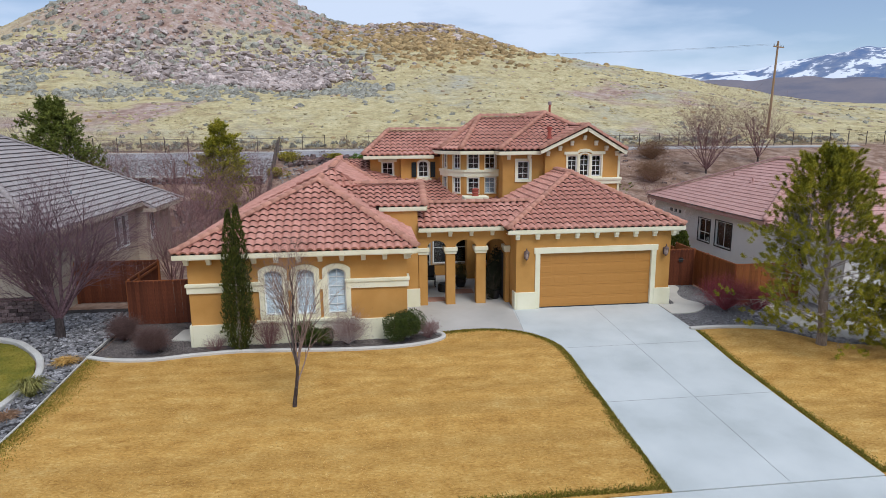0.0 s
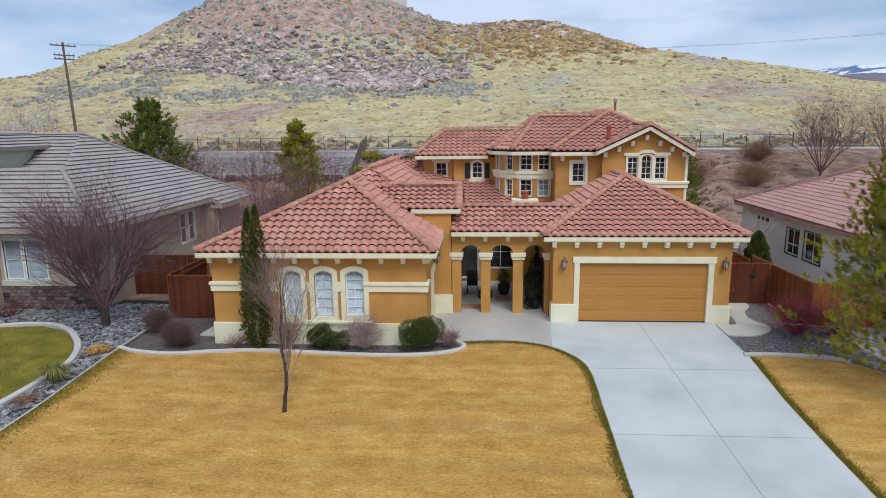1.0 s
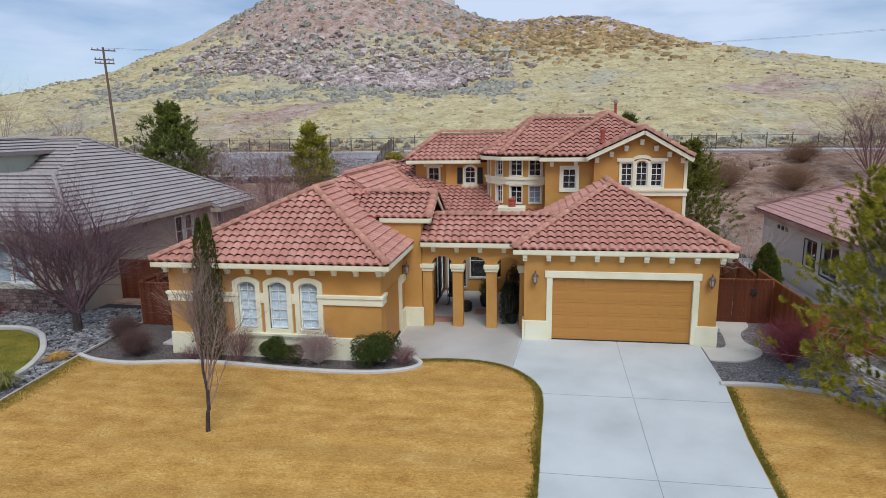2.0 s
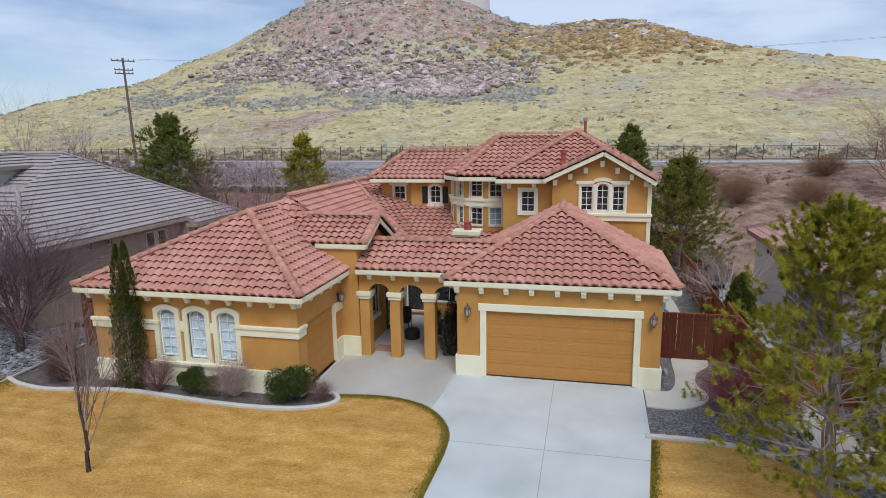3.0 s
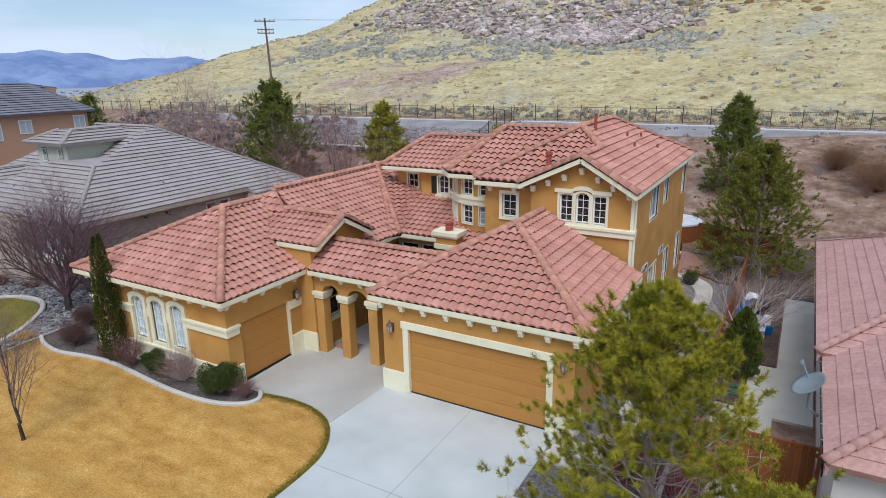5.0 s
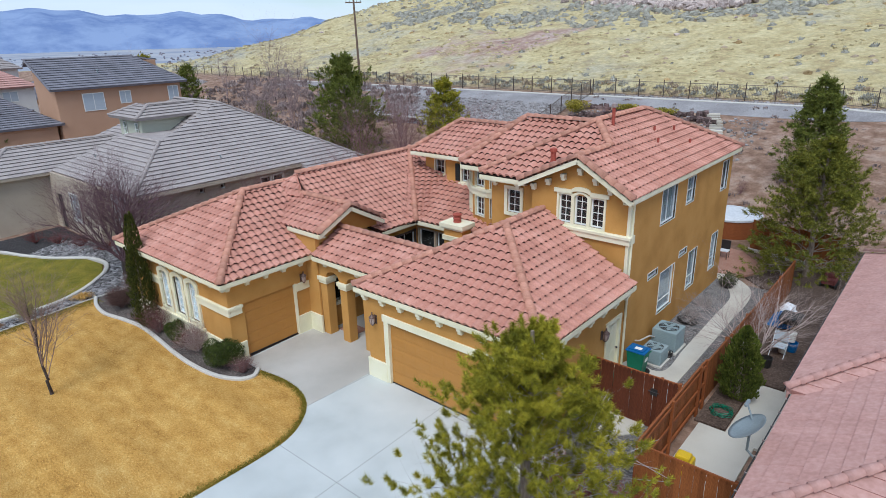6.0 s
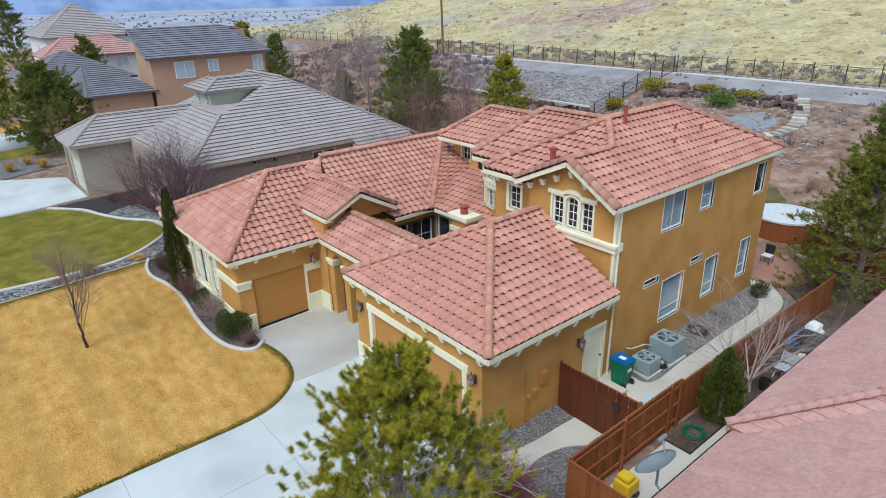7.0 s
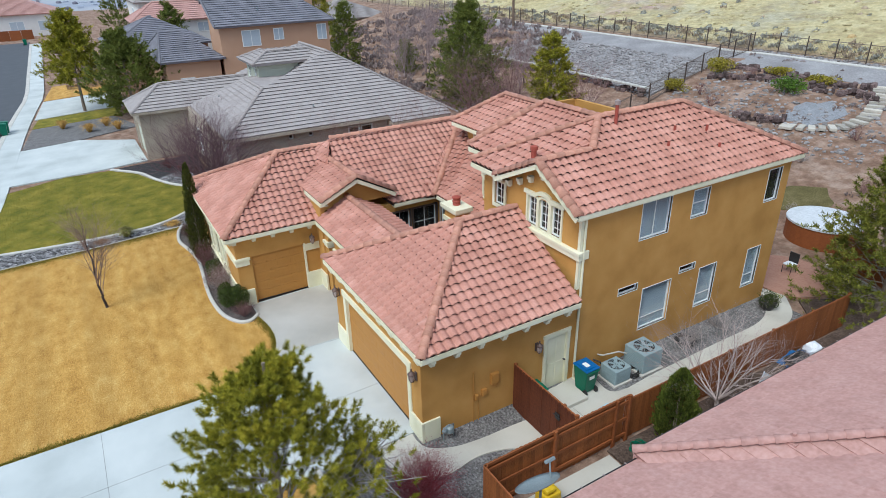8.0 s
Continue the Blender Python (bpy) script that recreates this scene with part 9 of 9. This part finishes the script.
WALK = [(12.75, 23.5), (14.0, 23.5), (14.9, 24.9), (14.7, 26.5), (15.4, 28), (15.3, 42), (14.3, 42), (14.5, 32.0), (13.3, 31.6), (13.3, 29.8), (13.9, 28.0), (13.8, 25.8), (13.2, 24.8), (12.75, 24.8)]
n_st = 0
while n_st < 5200:
    x, y = rnd.uniform(12.7, 19), rnd.uniform(20.8, 42)
    if inside(GRAVEL, x, y) and not inside(WALK, x, y):
        s = 0.014 + 0.03 * rnd.random() ** 2
        k = len(pb.v)
        z = ground_z(x, y) - 0.015
        a = rnd.uniform(0, 6.28)
        for q in range(3):
            pb.v.append((x + s * math.cos(a + q * 2.1) * 1.3, y + s * math.sin(a + q * 2.1), z))
        pb.v.append((x, y, z + s * 0.9))
        pb.f += [(k, k + 1, k + 3), (k + 1, k + 2, k + 3), (k + 2, k, k + 3)]
        n_st += 1
tagged(part("gravel_chips", pb, STONE), "grey gravel chips beside the garage", "gravel", kind="stuff")
mb = Geo()
n_st = 0
BEDP = list(BED_LINE) + [(1.8, 22.3), (-5.9, 22.3), (-5.9, 24.9), (-9.0, 24.9)]
while n_st < 3800:
    x, y = rnd.uniform(-9.2, 3.1), rnd.uniform(21, 25)
    if inside(BEDP, x, y):
        s = 0.015 + 0.03 * rnd.random() ** 2
        k = len(mb.v)
        z = ground_z(x, y) - 0.012
        a = rnd.uniform(0, 6.28)
        for q in range(3):
            mb.v.append((x + s * math.cos(a + q * 2.1) * 1.6, y + s * math.sin(a + q * 2.1), z))
        mb.v.append((x, y, z + s * 0.7))
        mb.f += [(k, k + 1, k + 3), (k + 1, k + 2, k + 3), (k + 2, k, k + 3)]
        n_st += 1
tagged(part("mulch_chips", mb, MULCH), "dark bark and gravel chips in the bed", "mulch", kind="stuff")

# ---- grass blades of the lawns ----
def blades(name, poly, box, n, mat, label, h0, h1):
    g = Geo()
    k = 0
    while k < n:
        x, y = rnd.uniform(box[0], box[1]), rnd.uniform(box[2], box[3])
        if not inside(poly, x, y):
            continue
        k += 1
        z = ground_z(x, y)
        a = rnd.uniform(0, 6.28)
        h = rnd.uniform(h0, h1)
        lx, ly = rnd.uniform(-0.05, 0.05), rnd.uniform(-0.05, 0.05)
        bx, by = math.cos(a) * 0.018, math.sin(a) * 0.018
        i = len(g.v)
        g.v += [(x - bx, y - by, z - 0.005), (x + bx, y + by, z - 0.005), (x + lx, y + ly, z + h)]
        g.f.append((i, i + 1, i + 2))
    tagged(part(name, g, mat), label, "grass", kind="stuff")


blades("lawn_grass", lawn_poly, (-9.3, 7.3, 11.9, 22.8), 60000, BLADE, "short straw-coloured dormant grass", 0.008, 0.026)
blades("lawn_grass", [(-22.0, 12.6), (-11.1, 12.0), (-10.25, 17), (-10.15, 19.0), (-10.24, 20.2), (-10.8, 21.45), (-11.5, 22.35), (-12.4, 23.2), (-13.6, 23.7), (-15.2, 23.5), (-17.0, 22.2), (-21.0, 20.6), (-23.0, 19.0), (-23.4, 16.0)], (-23.4, -10.1, 12, 23.7), 30000, GREENBLADE, "short greening grass next door", 0.012, 0.045)
blades("lawn_grass", [(12.5, 12.0), (12.65, 21.5), (15.5, 21.2), (16.45, 20.1), (17.1, 19.5), (22, 18.7), (22, 12.0)], (12.4, 22, 12, 21.6), 16000, BLADE, "short straw-coloured dormant grass beside the drive", 0.008, 0.026)

# greener fringe where the lawn meets concrete
g = Geo()
for (x0, y0), (x1, y1) in list(zip(DRIVE_CURVE, DRIVE_CURVE[1:])) + [((-8.6, 12.0), (6.9, 12.0)), ((12.10, 12.0), (12.21, 15.3)), ((12.21, 15.3), (12.37, 18.3)), ((12.37, 18.3), (12.70, 21.5)), ((-8.9, 12.0), (-8.97, 17.5)), ((-8.97, 17.5), (-9.17, 21.6))]:
    L = math.hypot(x1 - x0, y1 - y0)
    nx_, ny_ = -(y1 - y0) / L, (x1 - x0) / L
    sgn = -1 if (x0 < 7.5 and not (y0 == 12.0 and x0 == -8.6)) else 1
    if x0 < -8.0 and y0 != y1 or x0 > 12.0:
        sgn = -1
    for k in range(int(L * 900)):
        t, o = rnd.random(), abs(rnd.gauss(0, 0.16)) * (0.7 + 0.6 * noise.noise((x0 * 0.7, y0 * 0.7, 2.0)))
        if x0 == -8.6:
            o *= 1.6
        elif x0 < -8.8:
            o *= 2.6
        x, y = x0 + (x1 - x0) * t + nx_ * o * sgn, y0 + (y1 - y0) * t + ny_ * o * sgn
        z = ground_z(x, y)
        a = rnd.uniform(0, 6.28)
        bx, by = math.cos(a) * 0.013, math.sin(a) * 0.013
        i = len(g.v)
        g.v += [(x - bx, y - by, z - 0.005), (x + bx, y + by, z - 0.005), (x + rnd.uniform(-0.04, 0.04), y + rnd.uniform(-0.04, 0.04), z + rnd.uniform(0.02, 0.06))]
        g.f.append((i, i + 1, i + 2))
tagged(part("edge_grass", g, GREENBLADE), "longer greenish grass along the lawn's edges", "grass", kind="stuff")

# ---- distance ----
def ridge_range(name, az0, az1, dist, depth, heights, mat, label, base):
    """A far mountain range as a real slope: azimuths in degrees from +y towards -x, heights as a function of the share along it."""
    g = Geo()
    n, m = 90, 12
    for j in range(m + 1):
        t = j / m
        for i in range(n + 1):
            s = i / n
            a = radians(az0 + (az1 - az0) * s)
            d = dist + depth * t
            top = heights(s)
            f = math.sin(min(1, t * 1.15) * math.pi / 2)
            rough = noise.noise((s * 14, t * 4, dist * 0.01)) * 0.22 + noise.noise((s * 40, t * 9, 3.0)) * 0.10
            z = base + (top - base) * max(0, f * (1 + rough * (1 - 0.55 * t)))
            g.v.append((-math.sin(a) * d, math.cos(a) * d, z))
    for j in range(m):
        for i in range(n):
            q = j * (n + 1) + i
            g.f.append((q, q + n + 1, q + n + 2, q + 1))
    tagged(part(name, g, mat, smooth=True), label, "mountains", kind="structure")


# the bluish and pale tones are painted haze, no air is rendered
BLUEFAR = far_material("haze_tinted_mountain", (0.155, 0.222, 0.40), (0.25, 0.328, 0.50), False)
TOWNFAR = far_material("haze_tinted_roofs", (0.36, 0.38, 0.44), (0.50, 0.52, 0.57), False)
VALLEY = far_material("haze_tinted_valley", (0.27, 0.30, 0.37), (0.40, 0.41, 0.44), False)
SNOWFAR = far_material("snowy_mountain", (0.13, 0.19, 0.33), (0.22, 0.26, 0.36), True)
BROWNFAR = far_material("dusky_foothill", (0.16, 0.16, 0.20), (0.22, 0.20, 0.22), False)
ridge_range("backdrop_mountains", 40, 112, 2900, 900, lambda s: 9 + 3300 * (0.026 + 0.018 * math.exp(-((s - 0.47) / 0.13) ** 2) + 0.005 * math.sin(s * 23 + 1) + 0.003 * math.sin(s * 47) + 0.0015 * math.sin(s * 131)), BLUEFAR, "mountain range beyond the valley, tinted haze blue", -90)
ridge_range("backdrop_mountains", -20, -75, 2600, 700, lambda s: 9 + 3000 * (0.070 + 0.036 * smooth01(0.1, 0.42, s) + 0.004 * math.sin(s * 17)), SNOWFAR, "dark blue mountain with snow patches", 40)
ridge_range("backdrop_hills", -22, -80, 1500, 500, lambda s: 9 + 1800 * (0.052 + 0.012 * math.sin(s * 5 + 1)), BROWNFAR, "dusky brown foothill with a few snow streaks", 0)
# the town on the valley floor
# a sheet over the far ground that carries the haze colour
vf = Geo()
for j in range(13):
    for i in range(25):
        a, d = radians(48 + 60 * i / 24), 330 + 2600 * (j / 12) ** 1.6
        x, y = -math.sin(a) * d, math.cos(a) * d
        vf.v.append((x, y, ground_z(x, y) + 1.2))
for j in range(12):
    for i in range(24):
        q = j * 25 + i
        vf.f.append((q, q + 25, q + 26, q + 1))
tagged(part("backdrop_valley", vf, VALLEY, smooth=True), "flat valley floor in haze-tinted grey", "valley", kind="structure")
town = Geo()
trees_far = Geo()
for k in range(900):
    a, d = radians(rnd.uniform(55, 100)), 420 + 1900 * rnd.random() ** 1.3
    x, y = -math.sin(a) * d, math.cos(a) * d
    z = ground_z(x, y)
    if rnd.random() < 0.35:
        w, l_, h = rnd.uniform(4, 9), rnd.uniform(4, 10), rnd.uniform(2, 4)
        town.mbox(pose(x, y, z, 0, 0, rnd.uniform(0, 90)), -w / 2, w / 2, -l_ / 2, l_ / 2, -2, h)
    else:
        blob(trees_far, rnd, (x, y, z + 2), rnd.uniform(2, 5), rnd.uniform(2, 5), rnd.uniform(2, 4), 0.3)
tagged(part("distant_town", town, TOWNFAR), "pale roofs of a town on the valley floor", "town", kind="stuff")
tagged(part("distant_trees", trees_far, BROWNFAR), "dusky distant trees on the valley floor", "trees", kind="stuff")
